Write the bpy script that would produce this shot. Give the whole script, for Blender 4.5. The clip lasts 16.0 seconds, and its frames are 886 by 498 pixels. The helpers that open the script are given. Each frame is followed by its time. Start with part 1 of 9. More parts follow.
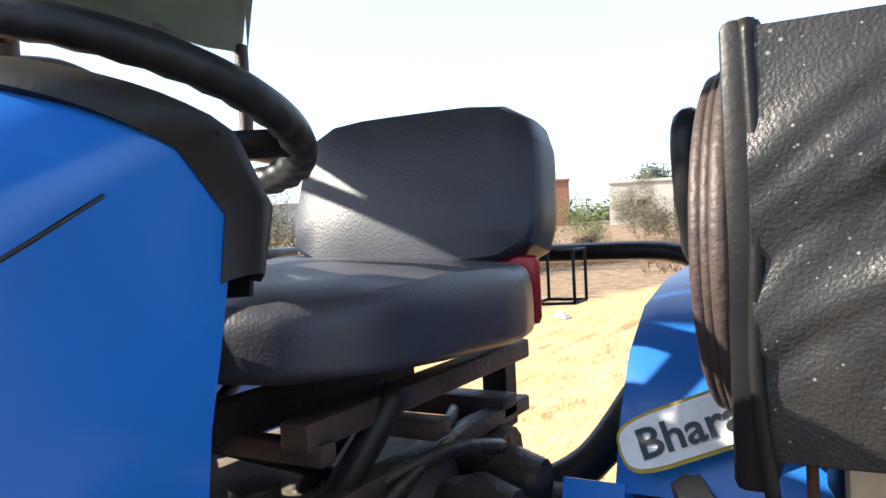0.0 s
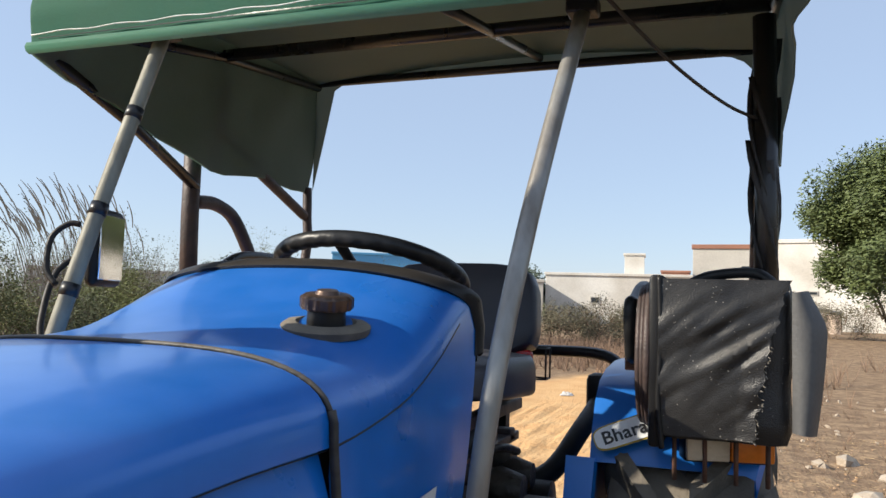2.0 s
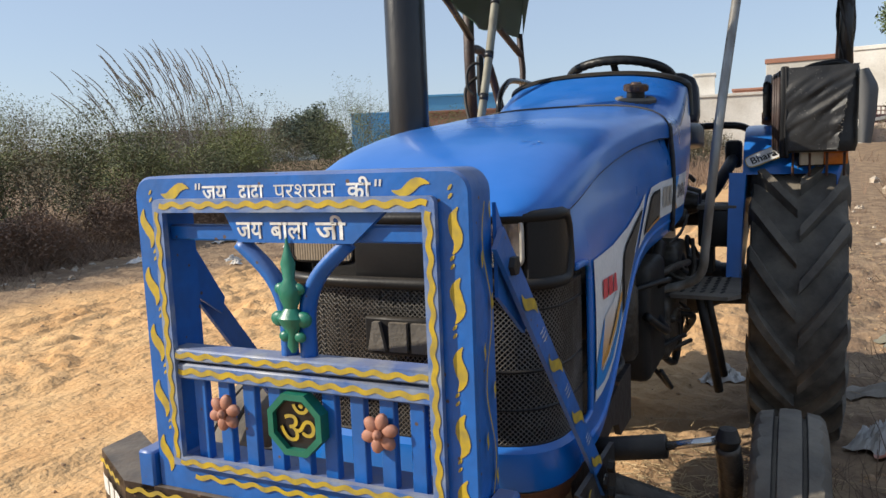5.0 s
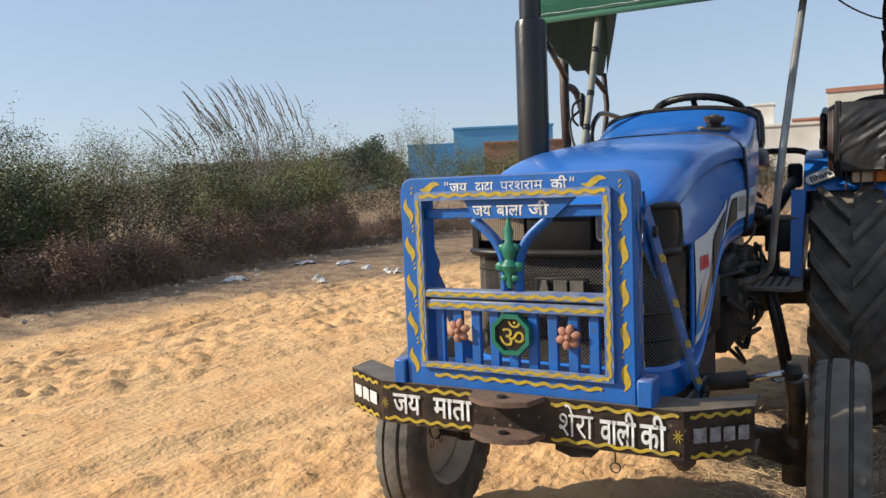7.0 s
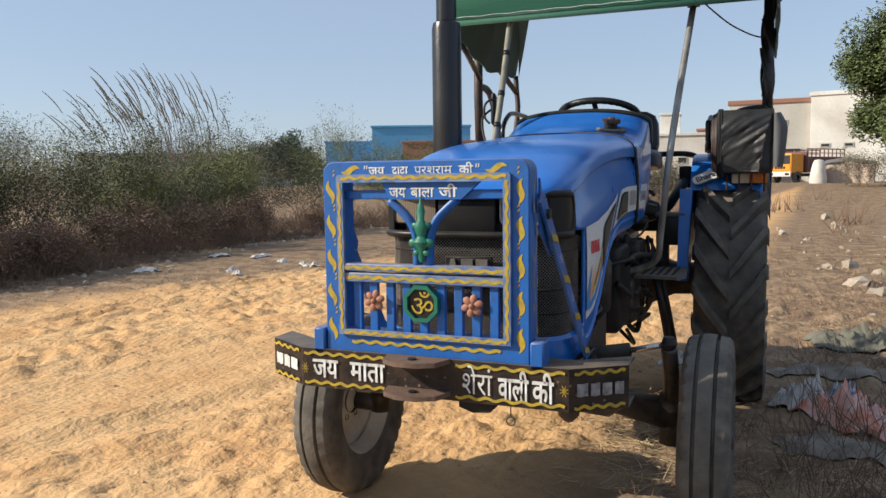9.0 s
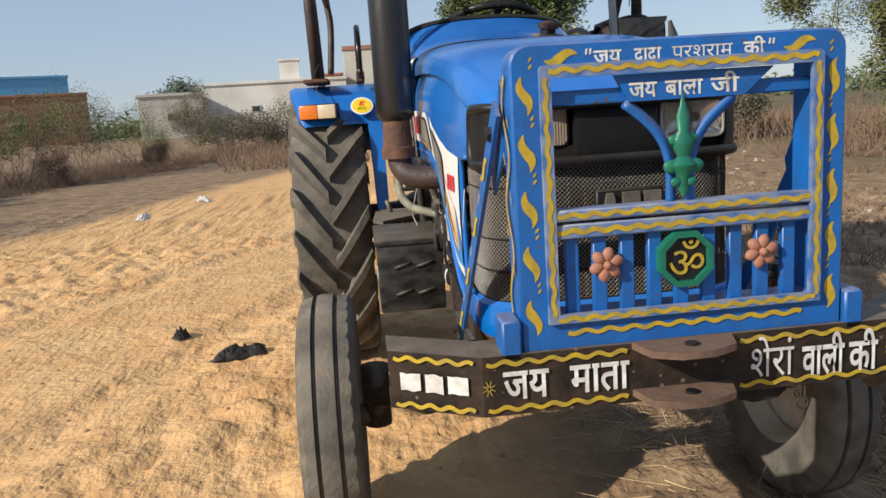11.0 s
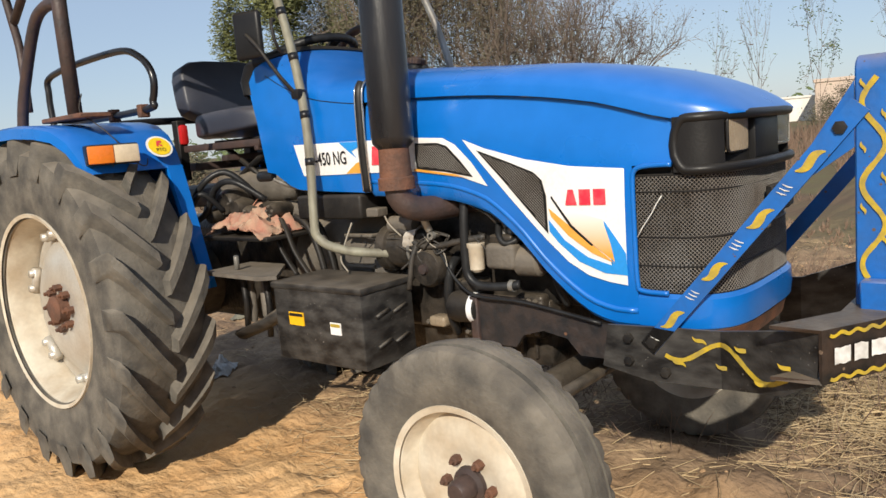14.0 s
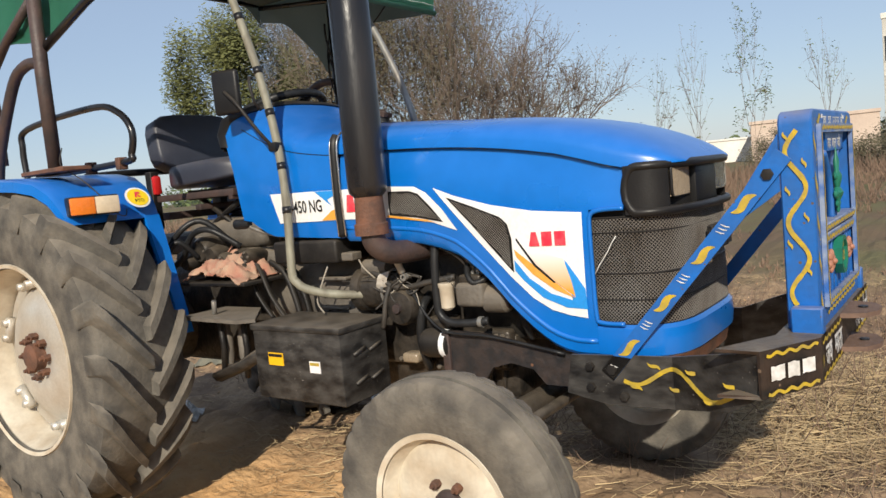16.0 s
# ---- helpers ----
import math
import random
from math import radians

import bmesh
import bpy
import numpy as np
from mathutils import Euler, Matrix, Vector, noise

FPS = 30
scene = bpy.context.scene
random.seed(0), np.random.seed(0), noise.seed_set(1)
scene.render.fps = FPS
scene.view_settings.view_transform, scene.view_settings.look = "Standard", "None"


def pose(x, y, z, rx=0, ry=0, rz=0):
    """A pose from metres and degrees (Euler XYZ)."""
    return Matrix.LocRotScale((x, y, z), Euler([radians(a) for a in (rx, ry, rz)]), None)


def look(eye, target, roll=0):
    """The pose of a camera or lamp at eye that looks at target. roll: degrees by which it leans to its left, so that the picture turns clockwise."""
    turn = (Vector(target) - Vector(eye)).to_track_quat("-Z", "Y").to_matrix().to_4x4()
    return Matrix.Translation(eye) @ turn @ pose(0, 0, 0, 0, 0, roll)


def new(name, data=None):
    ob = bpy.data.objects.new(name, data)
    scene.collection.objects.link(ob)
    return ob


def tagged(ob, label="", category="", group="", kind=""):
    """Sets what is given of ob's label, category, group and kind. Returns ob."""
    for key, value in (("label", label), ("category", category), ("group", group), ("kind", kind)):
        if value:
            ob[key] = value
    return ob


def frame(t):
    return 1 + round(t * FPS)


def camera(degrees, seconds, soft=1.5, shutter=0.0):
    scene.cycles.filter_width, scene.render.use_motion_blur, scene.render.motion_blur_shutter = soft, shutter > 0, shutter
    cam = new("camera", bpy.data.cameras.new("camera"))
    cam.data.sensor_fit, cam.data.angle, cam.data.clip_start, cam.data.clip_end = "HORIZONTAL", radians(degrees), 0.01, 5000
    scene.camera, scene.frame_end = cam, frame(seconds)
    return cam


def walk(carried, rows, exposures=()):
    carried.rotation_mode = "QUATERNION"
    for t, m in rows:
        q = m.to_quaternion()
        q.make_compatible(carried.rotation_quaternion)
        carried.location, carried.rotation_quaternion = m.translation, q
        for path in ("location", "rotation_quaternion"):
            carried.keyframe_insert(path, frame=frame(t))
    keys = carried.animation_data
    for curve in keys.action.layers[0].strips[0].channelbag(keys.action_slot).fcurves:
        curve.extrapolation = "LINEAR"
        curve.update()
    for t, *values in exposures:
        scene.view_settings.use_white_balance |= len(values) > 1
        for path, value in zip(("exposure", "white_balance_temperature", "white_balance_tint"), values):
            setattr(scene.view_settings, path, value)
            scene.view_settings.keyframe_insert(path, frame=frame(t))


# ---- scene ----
cam = camera(60.2, 16.0)
PATH = [
    (0, (0.749, 1.697, 1.494), (-0.238, 3.436, 1.429), -2.8),
    (0.5, (0.713, 1.406, 1.524), (-0.183, 3.194, 1.583), 0.2),
    (1, (0.761, 1.178, 1.531), (-0.076, 2.99, 1.655), 1.5),
    (1.5, (0.852, 0.916, 1.579), (0.089, 2.758, 1.743), 1.8),
    (2, (0.789, 0.674, 1.547), (0.106, 2.547, 1.704), 1.9),
    (2.5, (0.765, 0.409, 1.53), (0.113, 2.297, 1.622), 1.5),
    (3, (0.773, 0.149, 1.488), (0.102, 2.033, 1.472), 0.8),
    (3.5, (0.711, -0.105, 1.45), (0.005, 1.761, 1.321), -0.3),
    (4, (0.657, -0.408, 1.428), (-0.088, 1.436, 1.216), -1.3),
    (4.5, (0.7, -0.713, 1.38), (-0.087, 1.109, 1.136), -2.0),
    (5, (0.7, -0.956, 1.367), (-0.129, 0.846, 1.111), -2.3),
    (5.2, (0.681, -1.063, 1.346), (-0.171, 0.727, 1.088), -2.4),
    (7.3, (0.76, -1.778, 1.324), (-0.193, -0.026, 1.171), -2.2),
    (7.5, (0.773, -1.82, 1.322), (-0.171, -0.062, 1.179), -2.1),
    (8, (0.859, -1.893, 1.322), (-0.049, -0.116, 1.189), -1.8),
    (8.5, (0.937, -1.951, 1.318), (0.089, -0.145, 1.173), -1.2),
    (9, (0.84, -1.902, 1.287), (0.086, -0.058, 1.108), -0.7),
    (9.2, (0.715, -1.842, 1.272), (0.014, 0.021, 1.075), -0.4),
    (11.3, (-0.766, -1.228, 1.223), (-0.361, 0.698, 0.865), -3.8),
    (11.5, (-0.898, -1.173, 1.215), (-0.347, 0.719, 0.872), -3.6),
    (12, (-1.266, -1.073, 1.216), (-0.44, 0.722, 0.91), -3.1),
    (12.5, (-1.62, -1.04, 1.196), (-0.544, 0.617, 0.886), -3.2),
    (13, (-1.857, -0.864, 1.196), (-0.602, 0.657, 0.866), -4.1),
    (13.5, (-2.009, -0.629, 1.189), (-0.614, 0.77, 0.877), -4.5),
    (14, (-2.141, -0.3, 1.24), (-0.629, 0.978, 0.956), -4.8),
    (14.5, (-2.096, 0.054, 1.264), (-0.521, 1.255, 0.987), -5.6),
    (15, (-2.098, 0.235, 1.281), (-0.502, 1.411, 1.018), -6.1),
    (15.5, (-2.199, 0.075, 1.296), (-0.591, 1.238, 1.054), -6.3),
    (16, (-2.32, -0.36, 1.26), (-0.714, 0.819, 1.077), -5.5),
]
walk(cam, [(t, look(eye, target, roll)) for t, eye, target, roll in PATH],
     [(0.0, 1.5), (0.3, 0.8), (1.0, 0.52), (2.5, 0.42), (5.0, 0.25), (7.5, 0.2), (9.2, 0.15), (11.3, 0.0), (16.0, 0.0)])

# ---- daylight ----
SUN_TO = Vector((-0.77, -0.42, 0.50)).normalized()
world = bpy.data.worlds.new("sky")
scene.world = world
world.use_nodes = True
wn = world.node_tree
sky = wn.nodes.new("ShaderNodeTexSky")
sky.sky_type = "NISHITA"
sky.sun_disc = False
sky.sun_elevation = math.asin(SUN_TO.z)
sky.sun_rotation = math.atan2(SUN_TO.x, SUN_TO.y)
sky.air_density, sky.dust_density, sky.ozone_density = 1.0, 0.45, 1.6
background = wn.nodes["Background"]
background.inputs["Strength"].default_value = 0.118
haze = wn.nodes.new("ShaderNodeMix")
haze.data_type = "RGBA"
haze.inputs["Factor"].default_value = 0.6
haze.inputs["B"].default_value = (3.5, 4.3, 5.75, 1)
wn.links.new(sky.outputs["Color"], haze.inputs["A"])
wn.links.new(haze.outputs["Result"], background.inputs["Color"])
sun = new("sun", bpy.data.lights.new("sun", "SUN"))
sun.data.energy, sun.data.angle, sun.data.color = 5.0, radians(0.6), (1.0, 0.915, 0.77)
sun.matrix_world = look(SUN_TO * 50, (0, 0, 0))

# ---- materials ----
def material(name, colour, rough=0.6, metal=0.0, second=None, scale=6.0, amount=0.35, grain=90.0, bump=0.15, dust=None,
             dust_amount=0.0, coat=0.0, random_tint=0.0, spec=0.5, stretch=(1, 1, 1), clear=0.0):
    """A surface with blotches at one scale, fine grain at another, relief, and dust lying on what faces up."""
    m = bpy.data.materials.new(name)
    m.use_nodes = True
    n, l = m.node_tree.nodes, m.node_tree.links
    b = n["Principled BSDF"]
    geo = n.new("ShaderNodeNewGeometry")
    mapping = n.new("ShaderNodeMapping")
    mapping.inputs["Scale"].default_value = stretch
    l.new(geo.outputs["Position"], mapping.inputs["Vector"])
    big, fine = n.new("ShaderNodeTexNoise"), n.new("ShaderNodeTexNoise")
    big.inputs["Scale"].default_value, big.inputs["Detail"].default_value = scale, 6
    fine.inputs["Scale"].default_value, fine.inputs["Detail"].default_value = grain, 4
    for t in (big, fine):
        l.new(mapping.outputs["Vector"], t.inputs["Vector"])
    ramp = n.new("ShaderNodeMapRange")
    ramp.inputs["From Min"].default_value, ramp.inputs["From Max"].default_value = 0.35, 0.68
    ramp.inputs["To Max"].default_value = amount
    l.new(big.outputs["Fac"], ramp.inputs["Value"])
    mix = n.new("ShaderNodeMix")
    mix.data_type = "RGBA"
    mix.inputs["A"].default_value = (*colour, 1)
    mix.inputs["B"].default_value = (*(second or tuple(c * 0.6 for c in colour)), 1)
    l.new(ramp.outputs["Result"], mix.inputs["Factor"])
    grainy = n.new("ShaderNodeMapRange")
    grainy.inputs["To Min"].default_value, grainy.inputs["To Max"].default_value = 0.85, 1.15
    l.new(fine.outputs["Fac"], grainy.inputs["Value"])
    hsv = n.new("ShaderNodeHueSaturation")
    l.new(mix.outputs["Result"], hsv.inputs["Color"])
    l.new(grainy.outputs["Result"], hsv.inputs["Value"])
    out = hsv.outputs["Color"]
    if random_tint:
        info = n.new("ShaderNodeObjectInfo")
        island = n.new("ShaderNodeMath")
        island.operation = "ADD"
        l.new(info.outputs["Random"], island.inputs[0])
        l.new(geo.outputs["Random Per Island"], island.inputs[1])
        vary = n.new("ShaderNodeMapRange")
        vary.inputs["From Max"].default_value = 2.0
        vary.inputs["To Min"].default_value, vary.inputs["To Max"].default_value = 1 - random_tint, 1 + random_tint
        l.new(island.outputs[0], vary.inputs["Value"])
        hsv2 = n.new("ShaderNodeHueSaturation")
        l.new(out, hsv2.inputs["Color"])
        l.new(vary.outputs["Result"], hsv2.inputs["Value"])
        out = hsv2.outputs["Color"]
    if dust:
        up = n.new("ShaderNodeSeparateXYZ")
        l.new(geo.outputs["Normal"], up.inputs[0])
        lie = n.new("ShaderNodeMapRange")
        lie.inputs["From Min"].default_value, lie.inputs["From Max"].default_value = 0.1, 0.95
        lie.inputs["To Min"].default_value, lie.inputs["To Max"].default_value = 0.07 * dust_amount, 1.4 * dust_amount
        l.new(up.outputs["Z"], lie.inputs["Value"])
        patch = n.new("ShaderNodeTexNoise")
        patch.inputs["Scale"].default_value, patch.inputs["Detail"].default_value = 14, 5
        l.new(geo.outputs["Position"], patch.inputs["Vector"])
        times = n.new("ShaderNodeMath")
        times.operation = "MULTIPLY"
        times.use_clamp = True
        l.new(lie.outputs["Result"], times.inputs[0])
        l.new(patch.outputs["Fac"], times.inputs[1])
        dusty = n.new("ShaderNodeMix")
        dusty.data_type = "RGBA"
        dusty.inputs["B"].default_value = (*dust, 1)
        l.new(times.outputs[0], dusty.inputs["Factor"])
        l.new(out, dusty.inputs["A"])
        out = dusty.outputs["Result"]
    l.new(out, b.inputs["Base Color"])
    shine = n.new("ShaderNodeMapRange")
    shine.inputs["To Min"].default_value, shine.inputs["To Max"].default_value = max(0.03, rough - 0.12), min(1, rough + 0.12)
    l.new(big.outputs["Fac"], shine.inputs["Value"])
    l.new(shine.outputs["Result"], b.inputs["Roughness"])
    b.inputs["Metallic"].default_value = metal
    b.inputs["Specular IOR Level"].default_value = spec
    b.inputs["Coat Weight"].default_value = coat
    b.inputs["Coat Roughness"].default_value = 0.12
    if bump:
        bp = n.new("ShaderNodeBump")
        bp.inputs["Strength"].default_value, bp.inputs["Distance"].default_value = bump, 0.01
        l.new(fine.outputs["Fac"], bp.inputs["Height"])
        l.new(bp.outputs["Normal"], b.inputs["Normal"])
    if clear:
        b.inputs["Transmission Weight"].default_value = clear
    return m


DUST = (0.36, 0.29, 0.21)
blue = material("blue_paint", (0.001, 0.138, 0.525), 0.3, second=(0.003, 0.155, 0.565), scale=3, amount=0.5, grain=14, bump=0.008, dust=DUST, dust_amount=0.09, coat=0.35)
blue_worn = material("worn_blue_paint", (0.002, 0.125, 0.47), 0.42, second=(0.012, 0.085, 0.28), scale=13, amount=0.75, grain=60, bump=0.1, dust=DUST, dust_amount=0.5)
pale_moulding = material("worn_pale_blue_paint", (0.24, 0.29, 0.38), 0.5, second=(0.006, 0.10, 0.38), scale=24, amount=0.95, grain=70, bump=0.12, dust=DUST, dust_amount=0.5)
yellow = material("yellow_paint", (0.52, 0.36, 0.02), 0.55, second=(0.25, 0.2, 0.06), scale=45, amount=0.75, grain=80, bump=0.05)
white_paint = material("white_paint", (0.74, 0.74, 0.72), 0.5, second=(0.42, 0.40, 0.37), scale=38, amount=0.75, bump=0.03)
faded_white = material("faded_white_paint", (0.34, 0.34, 0.35), 0.6, second=(0.1, 0.09, 0.09), scale=40, amount=0.9, bump=0.03)
white_decal = material("white_sticker", (0.8, 0.8, 0.8), 0.35, second=(0.66, 0.66, 0.64), scale=7, amount=0.5, bump=0.02)
orange_decal = material("orange_sticker", (0.72, 0.33, 0.04), 0.35, second=(0.78, 0.5, 0.2), scale=9, bump=0.0)
sky_decal = material("light_blue_sticker", (0.02, 0.27, 0.72), 0.35, bump=0.0, amount=0.1)
red_decal = material("red_sticker", (0.7, 0.03, 0.06), 0.35, second=(0.75, 0.2, 0.2), scale=40, bump=0.0)
black_decal = material("black_print", (0.012, 0.012, 0.014), 0.4, bump=0.0)
black_plastic = material("black_plastic", (0.009, 0.009, 0.010), 0.42, second=(0.022, 0.021, 0.02), scale=8, grain=160, bump=0.06, dust=DUST, dust_amount=0.08, spec=0.28)
black_metal = material("dusty_black_metal", (0.008, 0.008, 0.009), 0.5, second=(0.035, 0.031, 0.027), scale=9, amount=0.6, grain=60, bump=0.2, dust=DUST, dust_amount=0.13, spec=0.28)
battery_paint = material("scuffed_black_paint", (0.009, 0.009, 0.010), 0.45, second=(0.075, 0.072, 0.068), scale=13, amount=0.75, grain=70, bump=0.14, dust=DUST, dust_amount=0.36, spec=0.32, stretch=(1, 1.0, 2.2))
engine_metal = material("oily_engine_metal", (0.016, 0.015, 0.014), 0.42, second=(0.075, 0.062, 0.05), scale=17, amount=0.8, grain=60, bump=0.4, dust=DUST, dust_amount=0.28, metal=0.2, spec=0.35)
cast_grey = material("dusty_cast_iron", (0.14, 0.124, 0.104), 0.65, second=(0.065, 0.056, 0.047), scale=10, amount=0.8, grain=70, bump=0.3, dust=DUST, dust_amount=0.45)
rust = material("rusty_iron", (0.16, 0.07, 0.04), 0.8, second=(0.07, 0.042, 0.032), scale=18, amount=0.9, grain=110, bump=0.4)
rust_pipe = material("brown_rusted_pipe", (0.075, 0.046, 0.039), 0.55, second=(0.034, 0.027, 0.027), scale=16, amount=0.9, grain=90, bump=0.25)
pipe_black = material("black_silencer_paint", (0.010, 0.010, 0.012), 0.3, second=(0.028, 0.025, 0.024), scale=9, amount=0.7, grain=70, bump=0.12, stretch=(1, 1, 0.3))
khaki_pipe = material("dull_khaki_pipe", (0.26, 0.25, 0.19), 0.6, second=(0.13, 0.115, 0.085), scale=24, amount=0.85, grain=70, bump=0.15, stretch=(1, 1, 0.4))
steel = material("galvanised_steel", (0.30, 0.30, 0.285), 0.42, metal=0.35, second=(0.14, 0.115, 0.09), scale=22, amount=0.85, grain=60, bump=0.15, stretch=(1, 1, 0.3))
chrome = material("chrome_trim", (0.6, 0.58, 0.55), 0.2, metal=0.9, second=(0.3, 0.25, 0.2), scale=30, bump=0.02)
rubber = material("dusty_rubber", (0.066, 0.063, 0.058), 0.82, second=(0.25, 0.225, 0.185), scale=11, amount=0.5, grain=85, bump=0.3, dust=DUST, dust_amount=0.4, spec=0.25)
hitch_rust = material("dusty_brown_iron", (0.17, 0.105, 0.075), 0.75, second=(0.09, 0.055, 0.042), scale=14, amount=0.8, grain=60, bump=0.3)
rubber_grip = material("black_grip_rubber", (0.014, 0.0145, 0.016), 0.4, second=(0.04, 0.04, 0.04), scale=20, bump=0.08, spec=0.28)
rim_paint = material("cream_rim_paint", (0.62, 0.57, 0.47), 0.45, second=(0.4, 0.31, 0.21), scale=9, amount=0.75, grain=60, bump=0.08, dust=DUST, dust_amount=0.3)
silver_paint = material("silver_paint", (0.55, 0.53, 0.48), 0.4, metal=0.35, second=(0.4, 0.33, 0.25), scale=7, amount=0.6, bump=0.05)
leather = material("cracked_black_leather", (0.012, 0.012, 0.013), 0.37, second=(0.045, 0.043, 0.041), scale=13, amount=0.55, grain=330, bump=0.22, dust=DUST, dust_amount=0.10)
seat_cloth = material("dark_blue_seat_cover", (0.031, 0.035, 0.052), 0.42, second=(0.048, 0.051, 0.068), scale=7, grain=260, bump=0.12, dust=DUST, dust_amount=0.14)
canvas = material("green_canvas", (0.03, 0.19, 0.12), 0.75, second=(0.05, 0.25, 0.16), scale=6, grain=180, bump=0.15, dust=DUST, dust_amount=0.15)
canvas_under = material("grey_green_lining", (0.19, 0.22, 0.19), 0.85, second=(0.13, 0.16, 0.135), scale=5, grain=150, bump=0.2)
torn_cloth = material("faded_black_cloth", (0.03, 0.03, 0.032), 0.9, second=(0.08, 0.075, 0.07), scale=16, grain=120, bump=0.3)
amber = material("amber_lens", (0.75, 0.2, 0.02), 0.25, second=(0.6, 0.13, 0.02), scale=20, bump=0.05, clear=0.0)
brown_lens = material("dusty_brown_lens", (0.30, 0.24, 0.17), 0.25, second=(0.2, 0.15, 0.1), scale=20, bump=0.05)
clear_glass = material("fluted_clear_glass", (0.95, 0.96, 0.97), 0.06, bump=0.0, amount=0.05, clear=1.0)
cream_lens = material("cream_lens", (0.6, 0.5, 0.36), 0.3, second=(0.45, 0.35, 0.22), scale=20, bump=0.05)
red_lens = material("red_lens", (0.55, 0.02, 0.02), 0.25, bump=0.03)
terracotta = material("terracotta_paint", (0.38, 0.17, 0.11), 0.65, second=(0.25, 0.12, 0.085), scale=30, bump=0.1)
green_paint = material("green_paint", (0.01, 0.14, 0.09), 0.4, second=(0.02, 0.2, 0.13), scale=30, bump=0.08)
bumper_paint = material("chipped_brown_black_paint", (0.011, 0.010, 0.010), 0.45, second=(0.075, 0.045, 0.032), scale=15, amount=0.6, grain=60, bump=0.25, dust=DUST, dust_amount=0.5, spec=0.28)
wire_grille = material("dull_grille_wire", (0.225, 0.21, 0.19), 0.45, metal=0.3, second=(0.10, 0.078, 0.062), scale=7, amount=0.8, bump=0.0)
mesh_black = material("black_grille_mesh", (0.009, 0.009, 0.009), 0.6, second=(0.022, 0.019, 0.017), scale=6, amount=0.6, bump=0.1, spec=0.2)
wire_dark = material("wire_sheath", (0.03, 0.028, 0.026), 0.6, second=(0.1, 0.08, 0.06), scale=30, bump=0.1)
wire_pale = material("pale_wire", (0.32, 0.29, 0.24), 0.6, second=(0.3, 0.24, 0.18), scale=40, bump=0.1)
rag_pale_cloth = material("grubby_white_cloth", (0.5, 0.46, 0.4), 0.9, second=(0.25, 0.2, 0.16), scale=30, amount=0.7, bump=0.2)
rag_cloth = material("faded_pink_rag", (0.42, 0.29, 0.2), 0.95, second=(0.36, 0.12, 0.08), scale=17, amount=0.8, grain=160, bump=0.3)
mirror_glass = material("mirror_glass", (0.8, 0.8, 0.8), 0.05, metal=1.0, bump=0.0, amount=0.05)


# ---- builders ----
def let_light_through(m, share):
    """Thin cloth: part of the light that falls on it comes out on the other side."""
    n, l = m.node_tree.nodes, m.node_tree.links
    b, out = n["Principled BSDF"], n["Material Output"]
    t, x = n.new("ShaderNodeBsdfTranslucent"), n.new("ShaderNodeMixShader")
    x.inputs[0].default_value = share
    t.inputs["Color"].default_value = (*[min(1, 2.6 * c) for c in (0.17, 0.192, 0.176)], 1)
    l.new(b.outputs[0], x.inputs[1])
    l.new(t.outputs[0], x.inputs[2])
    l.new(x.outputs[0], out.inputs[0])


def speckle(m, colour, scale, size):
    """Scatters small paint or dust flecks over a surface."""
    n, l = m.node_tree.nodes, m.node_tree.links
    b = n["Principled BSDF"]
    before = b.inputs["Base Color"].links[0].from_socket
    geo, v, gate, r, x = (n.new("ShaderNodeNewGeometry"), n.new("ShaderNodeTexVoronoi"), n.new("ShaderNodeTexNoise"), n.new("ShaderNodeMapRange"), n.new("ShaderNodeMix"))
    v.inputs["Scale"].default_value = scale
    gate.inputs["Scale"].default_value = scale * 0.18
    l.new(geo.outputs["Position"], v.inputs["Vector"])
    l.new(geo.outputs["Position"], gate.inputs["Vector"])
    s = n.new("ShaderNodeMath")
    s.operation = "SUBTRACT"
    half = n.new("ShaderNodeMath")
    half.operation = "MULTIPLY"
    half.inputs[1].default_value = 0.35
    l.new(gate.outputs["Fac"], half.inputs[0])
    l.new(v.outputs["Distance"], s.inputs[0])
    l.new(half.outputs[0], s.inputs[1])
    r.inputs["From Min"].default_value, r.inputs["From Max"].default_value = size - 0.175, size - 0.145
    r.inputs["To Min"].default_value, r.inputs["To Max"].default_value = 1.0, 0.0
    l.new(s.outputs[0], r.inputs["Value"])
    x.data_type = "RGBA"
    x.inputs["B"].default_value = (*colour, 1)
    l.new(r.outputs["Result"], x.inputs["Factor"])
    l.new(before, x.inputs["A"])
    l.new(x.outputs["Result"], b.inputs["Base Color"])


speckle(blue_worn, (0.10, 0.07, 0.06), 34, 0.075)
speckle(battery_paint, (0.16, 0.15, 0.14), 60, 0.045)
speckle(bumper_paint, (0.17, 0.12, 0.085), 30, 0.08)
speckle(leather, (0.24, 0.225, 0.2), 95, 0.075)
for m in (canvas, canvas_under):
    let_light_through(m, 0.5)


def thing(name, at, label, category, group="", kind=""):
    ob = new(name)
    ob.location = at
    ob.empty_display_size = 0.1
    return tagged(ob, label, category, group, kind)


def group(name, at, parent, label=""):
    """An empty part that holds sub-parts, at a place of its own."""
    ob = new(name)
    ob.location = at
    ob.empty_display_size = 0.05
    ob.parent = parent
    ob.matrix_parent_inverse = Matrix.Translation(-parent.location)
    if label:
        ob["label"] = label
    return ob


